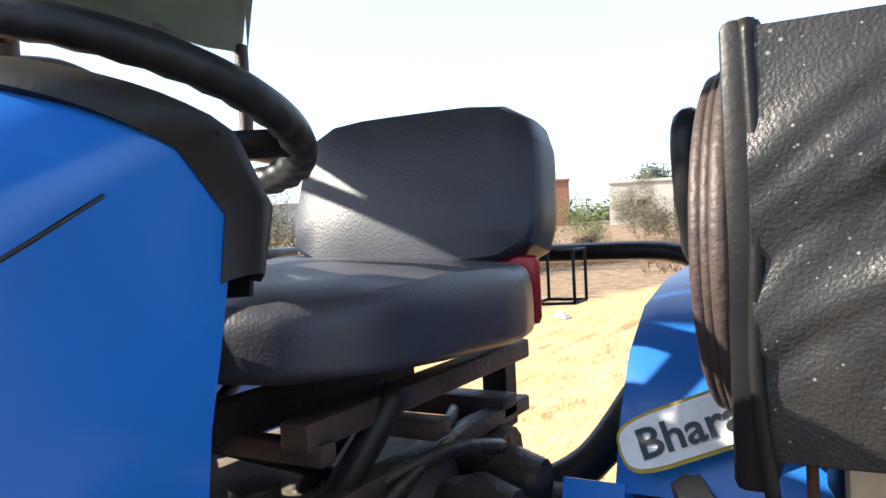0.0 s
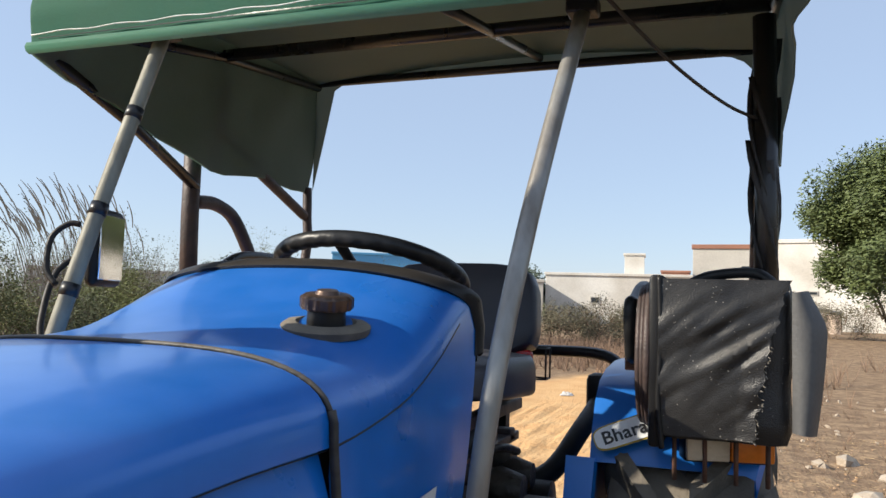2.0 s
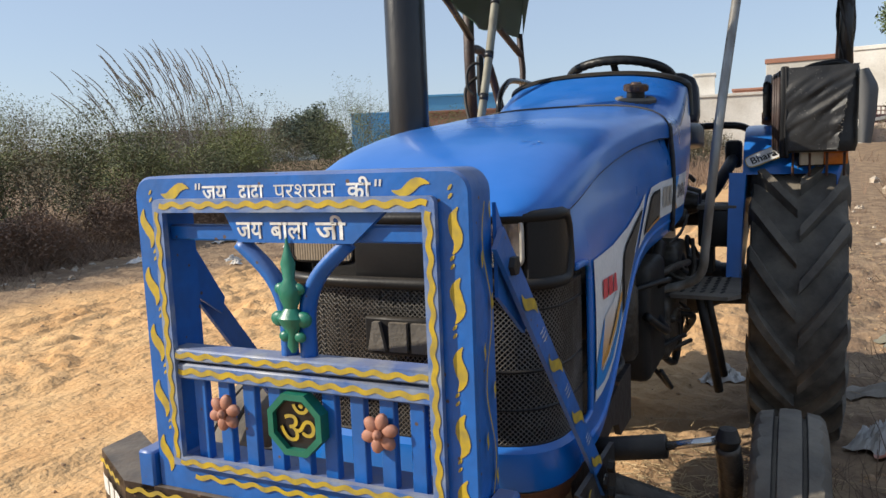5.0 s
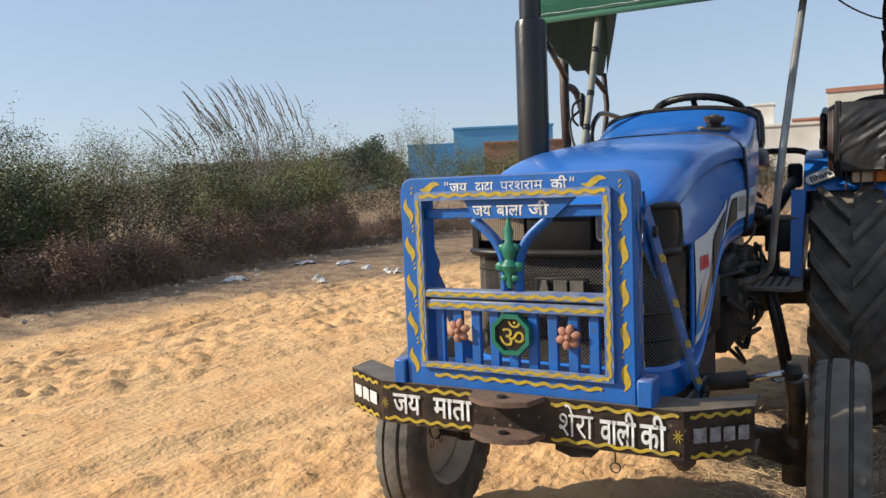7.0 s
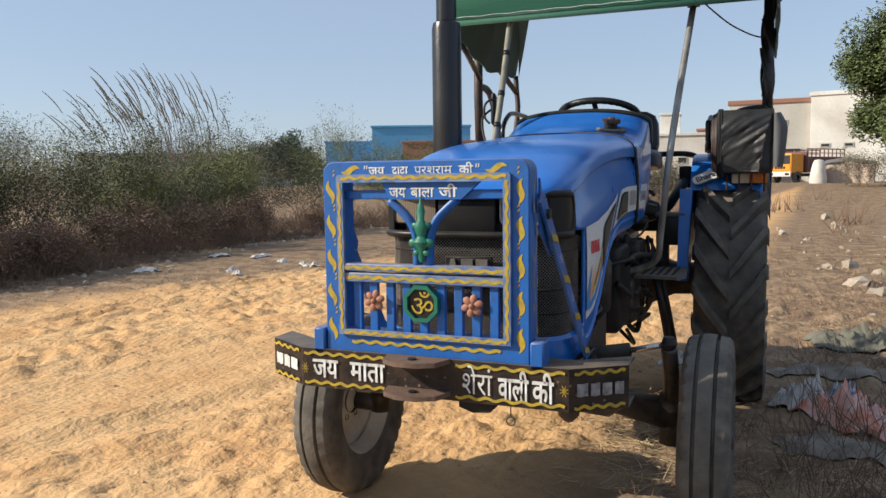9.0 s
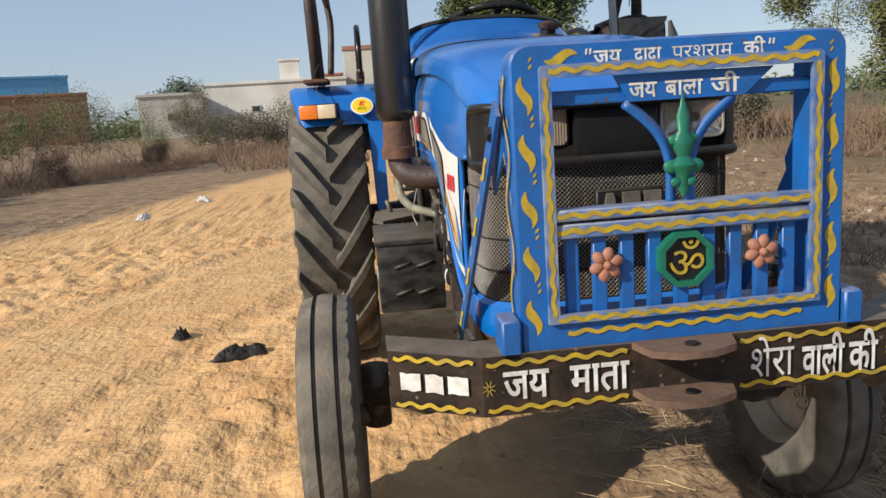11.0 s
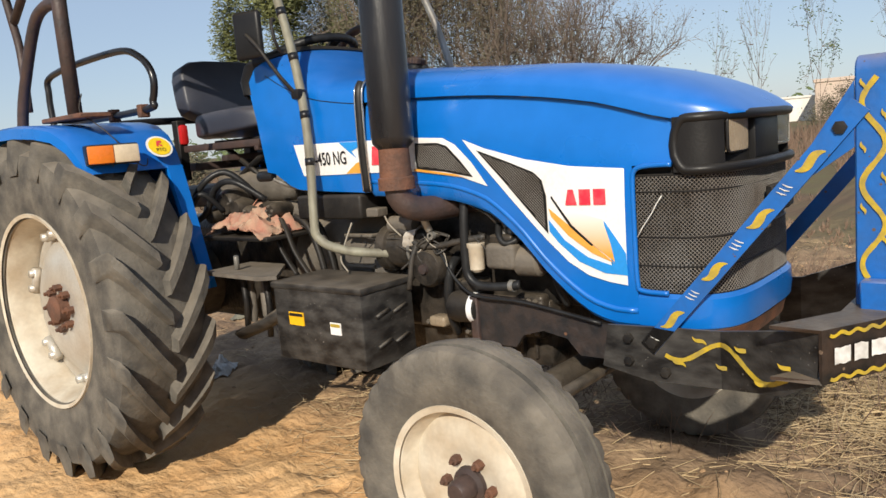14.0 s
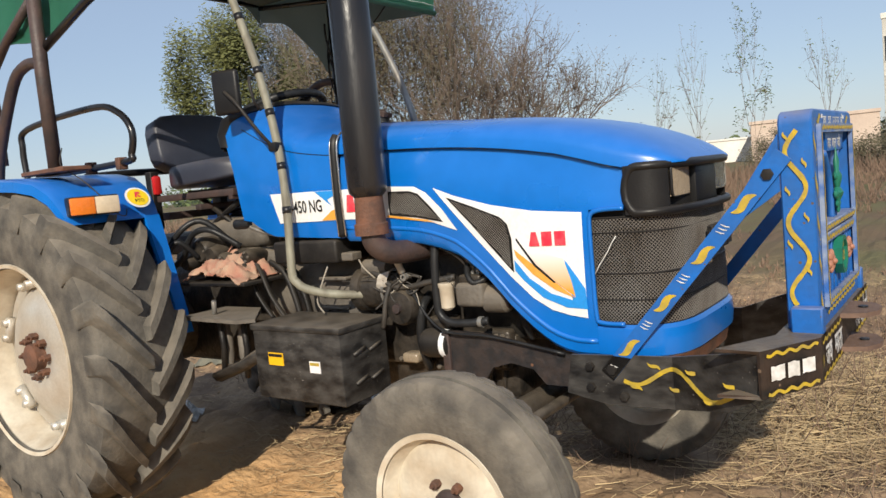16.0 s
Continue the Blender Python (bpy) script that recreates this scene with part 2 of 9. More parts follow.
def part(name, bm, mat, parent=None, label="", smooth=True, angle=40):
    """Links bm as one mesh object, under a thing or a part; its coordinates are the place's own."""
    me = bpy.data.meshes.new(name)
    if smooth:
        limit = radians(angle)
        for f in bm.faces:
            f.smooth = True
        for e in bm.edges:
            if len(e.link_faces) == 2 and e.calc_face_angle(0) > limit:
                e.smooth = False
    bm.to_mesh(me)
    bm.free()
    me.materials.append(mat)
    ob = new(name, me)
    if parent is not None:
        ob.parent = parent
        m = Matrix.Translation(-parent.location) if parent.type == "EMPTY" else Matrix.Identity(4)
        ob.matrix_parent_inverse = m
    if label:
        ob["label"] = label
    return ob


def box(bm, lo, hi, bevel=0.0, seg=1, turn=None):
    """An axis-aligned box from lo to hi, its edges bevelled; turn: a matrix about its middle."""
    c = [(a + b) / 2 for a, b in zip(lo, hi)]
    tmp = bmesh.new()
    bmesh.ops.create_cube(tmp, size=1.0)
    bmesh.ops.scale(tmp, vec=[abs(b - a) for a, b in zip(lo, hi)], verts=tmp.verts)
    if bevel:
        bmesh.ops.bevel(tmp, geom=tmp.edges[:], offset=bevel, segments=seg, affect="EDGES", profile=0.5)
    m = Matrix.Translation(c) @ (turn.to_4x4() if turn else Matrix.Identity(4))
    tmp.transform(m)
    return merge(bm, tmp)


def merge(bm, tmp):
    me = bpy.data.meshes.new("tmp")
    tmp.to_mesh(me)
    tmp.free()
    bm.from_mesh(me)
    bpy.data.meshes.remove(me)
    return bm


def smooth_path(pts, n=6, closed=False):
    """Catmull-Rom points through pts."""
    p = [Vector(q) for q in pts]
    out, k = [], len(p)
    for i in range(k if closed else k - 1):
        a = p[(i - 1) % k] if closed or i > 0 else p[i]
        b, c = p[i], p[(i + 1) % k]
        d = p[(i + 2) % k] if closed or i + 2 < k else c
        for s in range(n):
            t = s / n
            out.append(0.5 * ((2 * b) + (c - a) * t + (2 * a - 5 * b + 4 * c - d) * t * t + (3 * b - a - 3 * c + d) * t ** 3))
    if not closed:
        out.append(p[-1])
    return out


def tube(bm, pts, r, sides=10, closed=False, taper=None, flat=1.0):
    """A pipe of radius r along pts; taper: the radius at its end."""
    pts = [Vector(p) for p in pts]
    n, rings, up = len(pts), [], None
    for i, p in enumerate(pts):
        a = pts[(i - 1) % n] if closed or i > 0 else p
        b = pts[(i + 1) % n] if closed or i < n - 1 else p
        d = (b - a).normalized() if (b - a).length > 1e-9 else Vector((0, 0, 1))
        if up is None:
            up = d.orthogonal().normalized()
        up = (up - d * up.dot(d)).normalized()
        side = d.cross(up)
        rr = r if taper is None else r + (taper - r) * i / max(1, n - 1)
        rings.append([bm.verts.new(p + rr * (math.cos(q) * up + flat * math.sin(q) * side)) for q in (2 * math.pi * k / sides for k in range(sides))])
    for i in range(n if closed else n - 1):
        a, b = rings[i], rings[(i + 1) % n]
        for k in range(sides):
            bm.faces.new((a[k], a[(k + 1) % sides], b[(k + 1) % sides], b[k]))
    if not closed:
        bm.faces.new(rings[0][::-1])
        bm.faces.new(rings[-1])
    return bm


def lathe(bm, profile, centre, axis="x", steps=48, close=False):
    """Turns (along, radius) pairs about an axis through centre."""
    c = Vector(centre)
    rings = []
    for s in range(steps):
        q = 2 * math.pi * s / steps
        ring = []
        for along, r in profile:
            u, v = r * math.cos(q), r * math.sin(q)
            ring.append(bm.verts.new(c + Vector({"x": (along, u, v), "y": (v, along, u), "z": (u, v, along)}[axis])))
        rings.append(ring)
    m = len(profile)
    for s in range(steps):
        a, b = rings[s], rings[(s + 1) % steps]
        for k in range(m if close else m - 1):
            q = (a[k], b[k], b[(k + 1) % m], a[(k + 1) % m])
            bm.faces.new(q)
    bmesh.ops.remove_doubles(bm, verts=bm.verts, dist=1e-5)
    bmesh.ops.recalc_face_normals(bm, faces=bm.faces)
    return bm


def plate(bm, outline, normal_axis, at, thick):
    """A flat plate: outline in the two other axes, from at to at + thick along normal_axis."""
    put = {"x": lambda a, b, c: (c, a, b), "y": lambda a, b, c: (a, c, b), "z": lambda a, b, c: (a, b, c)}[normal_axis]
    lo = [bm.verts.new(put(a, b, at)) for a, b in outline]
    hi = [bm.verts.new(put(a, b, at + thick)) for a, b in outline]
    n = len(outline)
    fs = [bm.faces.new(lo), bm.faces.new(hi)]
    for k in range(n):
        fs.append(bm.faces.new((lo[k], lo[(k + 1) % n], hi[(k + 1) % n], hi[k])))
    bmesh.ops.recalc_face_normals(bm, faces=fs)
    return bm


def grid(bm, rows, thick=0.0):
    """A skin over rows of points, given a thickness inwards along its normals."""
    vs = [[bm.verts.new(p) for p in row] for row in rows]
    faces = []
    for a, b in zip(vs, vs[1:]):
        for k in range(len(a) - 1):
            try:
                faces.append(bm.faces.new((a[k], a[k + 1], b[k + 1], b[k])))
            except ValueError:
                pass
    bmesh.ops.recalc_face_normals(bm, faces=faces)
    if thick:
        bmesh.ops.solidify(bm, geom=faces, thickness=thick)
    return bm


def lerp(table, y):
    """Straight lines through (y, value) pairs."""
    if y <= table[0][0]:
        return table[0][1]
    for (a, u), (b, v) in zip(table, table[1:]):
        if y <= b:
            return u + (v - u) * (y - a) / (b - a)
    return table[-1][1]


def curve(table, y):
    """A smooth curve through (y, value) pairs."""
    xs = [a for a, _ in table]
    if y <= xs[0]:
        return table[0][1]
    if y >= xs[-1]:
        return table[-1][1]
    i = max(k for k in range(len(xs) - 1) if xs[k] <= y)

    def slope(k):
        if k == 0:
            return (table[1][1] - table[0][1]) / (xs[1] - xs[0])
        if k == len(xs) - 1:
            return (table[-1][1] - table[-2][1]) / (xs[-1] - xs[-2])
        return (table[k + 1][1] - table[k - 1][1]) / (xs[k + 1] - xs[k - 1])
    h = xs[i + 1] - xs[i]
    t = (y - xs[i]) / h
    p, q, u, v = table[i][1], table[i + 1][1], slope(i) * h, slope(i + 1) * h
    return (2 * t ** 3 - 3 * t * t + 1) * p + (t ** 3 - 2 * t * t + t) * u + (-2 * t ** 3 + 3 * t * t) * q + (t ** 3 - t * t) * v


def spread(lo, hi, n):
    return [lo + (hi - lo) * k / n for k in range(n + 1)]

# ---- the tractor: x across (its left side is +x), y from its nose to its tail, z up ----
tractor = thing("tractor", (0, 1.6, 0), "blue farm tractor with painted guard and green canopy on sand", "tractor")

TOP = [(0.335, 1.252), (0.345, 1.262), (0.36, 1.274), (0.40, 1.303), (0.486, 1.345), (0.616, 1.387), (0.83, 1.427), (1.08, 1.450), (1.27, 1.469), (1.5, 1.488)]
CREASE = [(0.335, 1.244), (0.40, 1.243), (0.475, 1.243), (0.53, 1.256), (0.684, 1.303), (0.973, 1.349), (1.306, 1.374), (1.5, 1.378)]
HALF = [(0.335, 0.20), (0.345, 0.235), (0.37, 0.265), (0.41, 0.288), (0.475, 0.303), (0.6, 0.314), (0.9, 0.325), (1.2, 0.336), (1.5, 0.348), (1.7, 0.348), (1.9, 0.343), (2.02, 0.338), (2.12, 0.336)]
LOWER = [(0.585, 0.714), (0.654, 0.716), (0.736, 0.745), (0.847, 0.835), (0.932, 0.93), (1.0, 0.99), (1.056, 1.027), (1.193, 1.065), (1.469, 1.083), (1.5, 1.084)]
COWL_TOP = [(1.508, 1.488), (1.6, 1.497), (1.7, 1.518), (1.78, 1.543), (1.86, 1.577), (1.95, 1.617), (2.06, 1.650)]
COWL_CREASE = [(1.508, 1.378), (1.6, 1.388), (1.76, 1.418), (1.9, 1.472), (2.01, 1.528), (2.08, 1.555)]
COWL_LOWER = [(1.508, 1.084), (1.85, 1.10), (1.9, 1.108), (2.02, 1.17)]


def shoulder(y, w, zc, zt, n=12, power=3.2):
    """Half a bonnet section, from the middle of the top out to the crease."""
    out = []
    for k in range(n + 1):
        q = math.pi / 2 * k / n
        out.append((w * math.sin(q) ** (2 / power), y, zc + (zt - zc) * math.cos(q) ** (2 / power)))
    return out


def across(half):
    return [(-x, y, z) for x, y, z in half[::-1]] + half[1:]


# bonnet, its side panels and the nose
bm = bmesh.new()
ys = [0.335, 0.34, 0.35, 0.365, 0.385, 0.41, 0.445, 0.48, 0.53, 0.6] + spread(0.68, 1.5, 10)
grid(bm, [across(shoulder(y, curve(HALF, y) + 0.004, curve(CREASE, y), curve(TOP, y))) for y in ys], 0.006)
bonnet = part("bonnet", bm, blue, tractor, "glossy blue bonnet with light scuffs")


def flank(y, u):
    """The side of the bonnet: u from 0 at the lower edge to 1 at the crease."""
    lo, hi = curve(LOWER, y), curve(CREASE, y) - 0.004
    z = lo + (hi - lo) * u
    return curve(HALF, y) + 0.012 * math.sin(math.pi * min(1, u * 1.0)) - 0.012 * max(0, u - 0.8) / 0.2, z


for s in (-1, 1):
    bm = bmesh.new()
    rows = []
    for y in spread(0.585, 1.5, 26):
        row = []
        for u in spread(0, 1, 10):
            x, z = flank(y, u)
            row.append((s * x, y, z))
        # a rolled lower edge
        row.insert(0, (s * (curve(HALF, y) - 0.012), y, curve(LOWER, y) - 0.012))
        rows.append(row)
    grid(bm, rows, 0.006)
    side_panel = part("side_panel", bm, blue, tractor)
    bm = bmesh.new()
    rows = []
    for y in spread(0.474, 0.5855, 5):
        row = []
        for z in spread(1.132, curve(CREASE, y) - 0.004, 6):
            u = (z - 0.714) / (curve(CREASE, y) - 0.004 - 0.714)
            row.append((s * (curve(HALF, y) + 0.012 * math.sin(math.pi * u) - 0.012 * max(0, u - 0.8) / 0.2), y, z))
        rows.append(row)
    grid(bm, rows, 0.006)
    part("cheek", bm, blue, tractor)
    bm = bmesh.new()
    tube(bm, [(s * (curve(HALF, y) + 0.002), y, curve(CREASE, y) - 0.003) for y in spread(0.49, 1.5, 20)], 0.0009, 6)
    part("panel_seam", bm, black_decal, tractor)
    # raised band along the lower edge
    bm = bmesh.new()
    tube(bm, [(s * (flank(y, 0.0)[0] + 0.0005), y, curve(LOWER, y) + 0.036) for y in spread(0.588, 1.5, 30)], 0.0085, 8)
    part("edge_band", bm, blue, tractor)

# blue bar below the grille, wrapped round the nose
def nose(z, inset=0.0, n=22, back=0.585, front=0.335):
    """A level outline round the nose from flank to flank."""
    out = []
    w = curve(HALF, 0.585) + 0.006 - inset
    d = back - front - inset
    for k in range(n + 1):
        q = math.pi * k / n
        c, sn = math.cos(q), math.sin(q)
        out.append((-w * math.copysign(abs(c) ** 0.5, c), back - d * abs(sn) ** 0.5, z))
    return out


bm = bmesh.new()
grid(bm, [nose(0.70, 0.02), nose(0.712, 0.004), nose(0.75), nose(0.788, 0.002), nose(0.80, 0.014)], 0.006)
part("lower_apron", bm, blue, tractor)
bm = bmesh.new()
grid(bm, [nose(0.66, 0.03), nose(0.70, 0.022), nose(0.708, 0.015)], 0.006)
part("rusty_sill", bm, rust, tractor, "rusted steel sill below the grille")

# grille: a dark core, ribs and a woven wire skin
bm = bmesh.new()
grid(bm, [nose(0.79, 0.028), nose(1.15, 0.028)], 0.004)
part("grille_backing", bm, mesh_black, tractor)
grille = group("grille", (0, 0.33, 0.8), tractor, "black woven-wire grille, dusty and dented")
for z in (0.80, 0.87, 0.945, 1.062, 1.104):
    bm = bmesh.new()
    grid(bm, [nose(z - 0.004, 0.0155, 60), nose(z - 0.001, 0.0125, 60), nose(z + 0.001, 0.0125, 60), nose(z + 0.004, 0.0155, 60)], 0.002)
    part("rib", bm, black_plastic, grille)


def weave(name, spot, inside, us, vs, cell, row, r, mat, parent, label=""):
    """Expanded metal: a net of diamonds over a surface spot(u, v), kept where inside(u, v) holds."""
    verts, faces = [], []
    for j in range(int((vs[1] - vs[0]) / row)):
        for i in range(int((us[1] - us[0]) / cell) + 1):
            u, v = us[0] + (i + 0.5 * (j % 2)) * cell, vs[0] + j * row
            for du in (-0.5, 0.5):
                if not (inside(u, v) and inside(u + du * cell, v + row)):
                    continue
                a, b = Vector(spot(u, v)), Vector(spot(u + du * cell, v + row))
                side = (b - a).orthogonal().normalized() * r
                other = (b - a).normalized().cross(side)
                base = len(verts)
                for p in (a, b):
                    verts.extend(tuple(p + side * c + other * d) for c, d in ((1, 0), (-0.5, 0.87), (-0.5, -0.87)))
                faces.extend((base + k, base + (k + 1) % 3, base + 3 + (k + 1) % 3, base + 3 + k) for k in range(3))
    me = bpy.data.meshes.new(name)
    me.from_pydata(verts, [], faces)
    me.materials.append(mat)
    ob = new(name, me)
    ob.parent = parent
    ob.matrix_parent_inverse = Matrix.Translation(-parent.location) if parent.type == "EMPTY" else Matrix.Identity(4)
    if label:
        ob["label"] = label
    return ob


walked, ring = [0.0], nose(0.0, 0.0145, 300)
for a, b in zip(ring, ring[1:]):
    walked.append(walked[-1] + math.hypot(a[0] - b[0], a[1] - b[1]))
ROUND_X, ROUND_Y = [(w, p[0]) for w, p in zip(walked, ring)], [(w, p[1]) for w, p in zip(walked, ring)]
sheet_x, sheet_y = [[lerp(t, walked[-1] * k / 1600) for k in range(1601)] for t in (ROUND_X, ROUND_Y)]


def on_nose(u, v):
    """A point of the grille: u along it from its right edge, v its height, with a few dents."""
    k = max(0, min(1600, int(round(u / walked[-1] * 1600))))
    dent = 0.004 * noise.noise(Vector((u * 7, v * 9, 2)))
    return (sheet_x[k], sheet_y[k] + dent, v)


weave("wire_mesh", on_nose, lambda u, v: 0 <= u <= walked[-1], (0.0, walked[-1]), (0.802, 1.108), 0.0105, 0.0052, 0.0011, wire_grille, grille)
# a long pale scratch in the mesh
bm = bmesh.new()
tube(bm, [(-0.327, 0.505 + 0.014 * k, 1.055 - 0.021 * k + 0.002 * math.sin(k * 2.1)) for k in range(6)], 0.0016, 5)
part("scratch", bm, white_paint, grille, "pale scratch across the mesh")
for s in (-1, 1):
    bm = bmesh.new()
    w = curve(HALF, 0.585) + 0.007
    tube(bm, smooth_path([(s * w, 0.50, 0.803), (s * w, 0.57, 0.806), (s * w, 0.584, 0.83), (s * w, 0.586, 0.95), (s * w, 0.586, 1.08), (s * w, 0.58, 1.118), (s * w, 0.55, 1.13), (s * w, 0.48, 1.132)], 5), 0.007, 8)
    part("edge_trim", bm, blue, grille, "rolled blue edge round the mesh")

# headlight units: a rounded black bezel wrapped round the nose, the lamps set back in a bay
def nose_at(q, z, inset, back=0.478, front=0.322):
    w = curve(HALF, 0.5) + 0.010 - inset
    c, sn = math.cos(q), math.sin(q)
    return Vector((-w * math.copysign(abs(c) ** 0.69, c), back - (back - front - inset) * abs(sn) ** 0.69, z))


housing = group("headlight_housing", (0, 0.4, 1.17), tractor, "black plastic headlight surround")
BEZEL_MID, BEZEL_HALF = 1.178, 0.063
sweep = [0.0, 0.006, 0.015, 0.03, 0.05, 0.08, 0.12, 0.17, 0.24, 0.32] + spread(0.42, math.pi - 0.42, 40) + [math.pi - a for a in (0.32, 0.24, 0.17, 0.12, 0.08, 0.05, 0.03, 0.015, 0.006, 0.0)]


def bezel_rise(q):
    """How far the bezel stands off its middle line: full along the front, closing in a round end."""
    u = min(1.0, min(q, math.pi - q) / 0.12)
    return BEZEL_HALF * (1 - (1 - u) ** 2.4) ** (1 / 2.4)


bm = bmesh.new()
ring = [nose_at(q, BEZEL_MID + bezel_rise(q), 0.010) for q in sweep] + [nose_at(q, BEZEL_MID - bezel_rise(q), 0.007) for q in sweep[-2:0:-1]]
tube(bm, ring, 0.0125, 12, closed=True)
part("bezel", bm, black_plastic, housing)
bm = bmesh.new()
box(bm, (-0.275, 0.398, 1.112), (0.275, 0.404, 1.246), 0.0)
part("bay_back", bm, black_plastic, housing)
for name, z0, z1 in (("bay_shelf", 1.117, 1.126), ("bay_roof", 1.240, 1.236)):
    bm = bmesh.new()
    qs = spread(0.16, math.pi - 0.16, 40)
    grid(bm, [[nose_at(q, z0, 0.004) for q in qs], [nose_at(q, z0, 0.02) for q in qs], [(nose_at(q, z1, 0.03).x * 0.97, 0.400, z1) for q in qs]], 0.004)
    part(name, bm, black_plastic, housing)
for s in (-1, 1):
    plan = [nose_at(q, 0, 0.0035) for q in spread(0.0, math.pi / 2, 60)]
    plan = [p for p in plan if abs(p.x) > 0.262] + [Vector((-0.259, 0.368, 0)), Vector((-0.258, 0.400, 0))]
    bm = bmesh.new()
    grid(bm, [[(-s * p.x, p.y, z) for z in (1.110, 1.13, 1.18, 1.23, 1.246)] for p in plan], 0.004)
    part("corner_panel", bm, black_plastic, housing)
    # the lamp: bowl, bulb and fluted lens in a pale rim
    cx, cz = s * 0.180, 1.194
    bm = bmesh.new()
    grid(bm, [[(cx + 0.070 * u, 0.392 - 0.022 * max(u * u, v * v), cz + 0.043 * v) for u in spread(-1, 1, 13)] for v in spread(-1, 1, 9)], 0.002)
    lamp = part("headlight", bm, chrome if s > 0 else brown_lens, tractor, "square clear headlight with a chrome bowl" if s > 0 else "square headlight with a dusty brown lens")
    bm = bmesh.new()
    lathe(bm, [(-0.028, 0.0), (-0.026, 0.010), (-0.012, 0.012), (0.0, 0.014)], (cx + 0.01, 0.392, cz), "y", 14)
    part("bulb", bm, black_metal, lamp)
    bm = bmesh.new()
    grid(bm, [[(cx + 0.069 * u, 0.364 - 0.004 * (1 - u * u) - 0.0016 * abs(math.sin(u * 33)), cz + 0.042 * v) for u in spread(-1, 1, 121)] for v in spread(-1, 1, 5)], 0.002)
    part("lens", bm, clear_glass if s > 0 else brown_lens, lamp, "clear fluted glass" if s > 0 else "brownish dusty glass")
    bm = bmesh.new()
    corner = []
    for k in range(32):
        q = 2 * math.pi * k / 32
        c, sn = math.cos(q), math.sin(q)
        corner.append((cx + 0.072 * math.copysign(abs(c) ** 0.25, c), 0.364, cz + 0.044 * math.copysign(abs(sn) ** 0.25, sn)))
    tube(bm, corner, 0.0045, 8, closed=True)
    part("lens_rim", bm, silver_paint if s > 0 else black_plastic, lamp)
bm = bmesh.new()
box(bm, (-0.096, 0.346, 1.120), (0.096, 0.402, 1.242), 0.006, 2)
part("centre_block", bm, black_plastic, housing)

# plain raised block letters of the badge on the grille
badge = group("badge", (0, 0.315, 0.95), tractor, "dull cast-metal badge on the grille")
bm = bmesh.new()
box(bm, (-0.062, 0.316, 0.975), (0.094, 0.335, 1.05), 0.004)
part("badge_plate", bm, black_metal, badge)
for k, x in enumerate((-0.032, 0.016, 0.064)):
    bm = bmesh.new()
    lean = 0.012 if k == 0 else 0.0
    plate(bm, [(x - 0.019, 0.985), (x + 0.019, 0.985), (x + 0.019 - lean, 1.042), (x - 0.019 + lean, 1.042)], "y", 0.306, 0.012)
    part("badge_block", bm, cast_grey, badge, smooth=False)

# tank cowl and dash: the cowl's rear edge leans forward towards the top
def cowl_section(y):
    """Half a cowl section from the middle of the top down to the lower edge, with how far down each point is."""
    h = curve(HALF, y)
    half = shoulder(y, h + 0.004, curve(COWL_CREASE, y), curve(COWL_TOP, y), 14, lerp([(1.508, 3.1), (1.7, 2.3), (1.95, 2.45)], y))
    side = []
    for u in spread(0, 1, 8)[1:]:
        zc, zl = curve(COWL_CREASE, y), curve(COWL_LOWER, y)
        side.append((h + 0.012 * math.sin(math.pi * u), y, zc + (zl - zc) * u))
    return half + side


REAR = [(1.10, 2.05), (1.30, 2.066), (1.40, 2.095), (1.455, 2.11), (1.49, 2.07), (1.53, 2.025), (1.57, 1.985), (1.60, 1.96), (1.65, 1.935)]
rear = [(x, lerp(REAR, z), z) for x, _, z in cowl_section(1.94)]
rows = []
for t in spread(0, 1, 12):
    row = []
    for k, (x, y, z) in enumerate(rear):
        yy = 1.512 + (y - 1.512) * t
        row.append(cowl_section(yy)[k])
    rows.append(across(row))
bm = bmesh.new()
grid(bm, rows, 0.006)
cowl = part("tank_cowl", bm, blue, tractor, "blue fuel tank cowl")
edge = rows[-1]
for s in (-1, 1):
    bm = bmesh.new()
    tube(bm, [(s * (curve(HALF, y) + 0.003), y, curve(COWL_CREASE, y) - 0.002) for y in spread(1.515, 2.0, 10)], 0.0022, 6)
    part("panel_seam", bm, black_decal, tractor)
# dark strip over the joint between bonnet and cowl
half = shoulder(1.506, 0.353, 1.378, 1.4895, 14, 3.15)
bm = bmesh.new()
tube(bm, across(half), 0.0042, 8)
part("joint_seal", bm, battery_paint, tractor, "dusty rubber seal in the joint")
for s in (-1, 1):
    down = [(s * (x + 0.002), y, z) for x, y, z in half[-3:]] + [(s * (0.358 + 0.006 * math.sin(u * 3)), 1.506, 1.378 - 0.29 * u) for u in (0.2, 0.4, 0.6, 0.8, 1.0)]
    bm = bmesh.new()
    tube(bm, down, 0.006, 8, flat=1.7)
    part("joint_strip", bm, battery_paint, tractor, "dusty rubber joint strip")
for y in (1.489, 1.522):
    bm = bmesh.new()
    tube(bm, smooth_path([(-0.345, y, 1.445), (-0.364, y, 1.41), (-0.369, y, 1.3), (-0.369, y, 1.2), (-0.364, y, 1.09)], 5), 0.0035, 8)
    part("trim_strip", bm, chrome, tractor, "tarnished metal trim strip")
bm = bmesh.new()
tube(bm, smooth_path([(-0.343, 1.505, 1.445), (-0.361, 1.505, 1.41), (-0.366, 1.505, 1.3), (-0.366, 1.505, 1.2), (-0.361, 1.505, 1.09)], 5), 0.0055, 8, flat=2.6)
part("strip_back", bm, black_plastic, tractor)

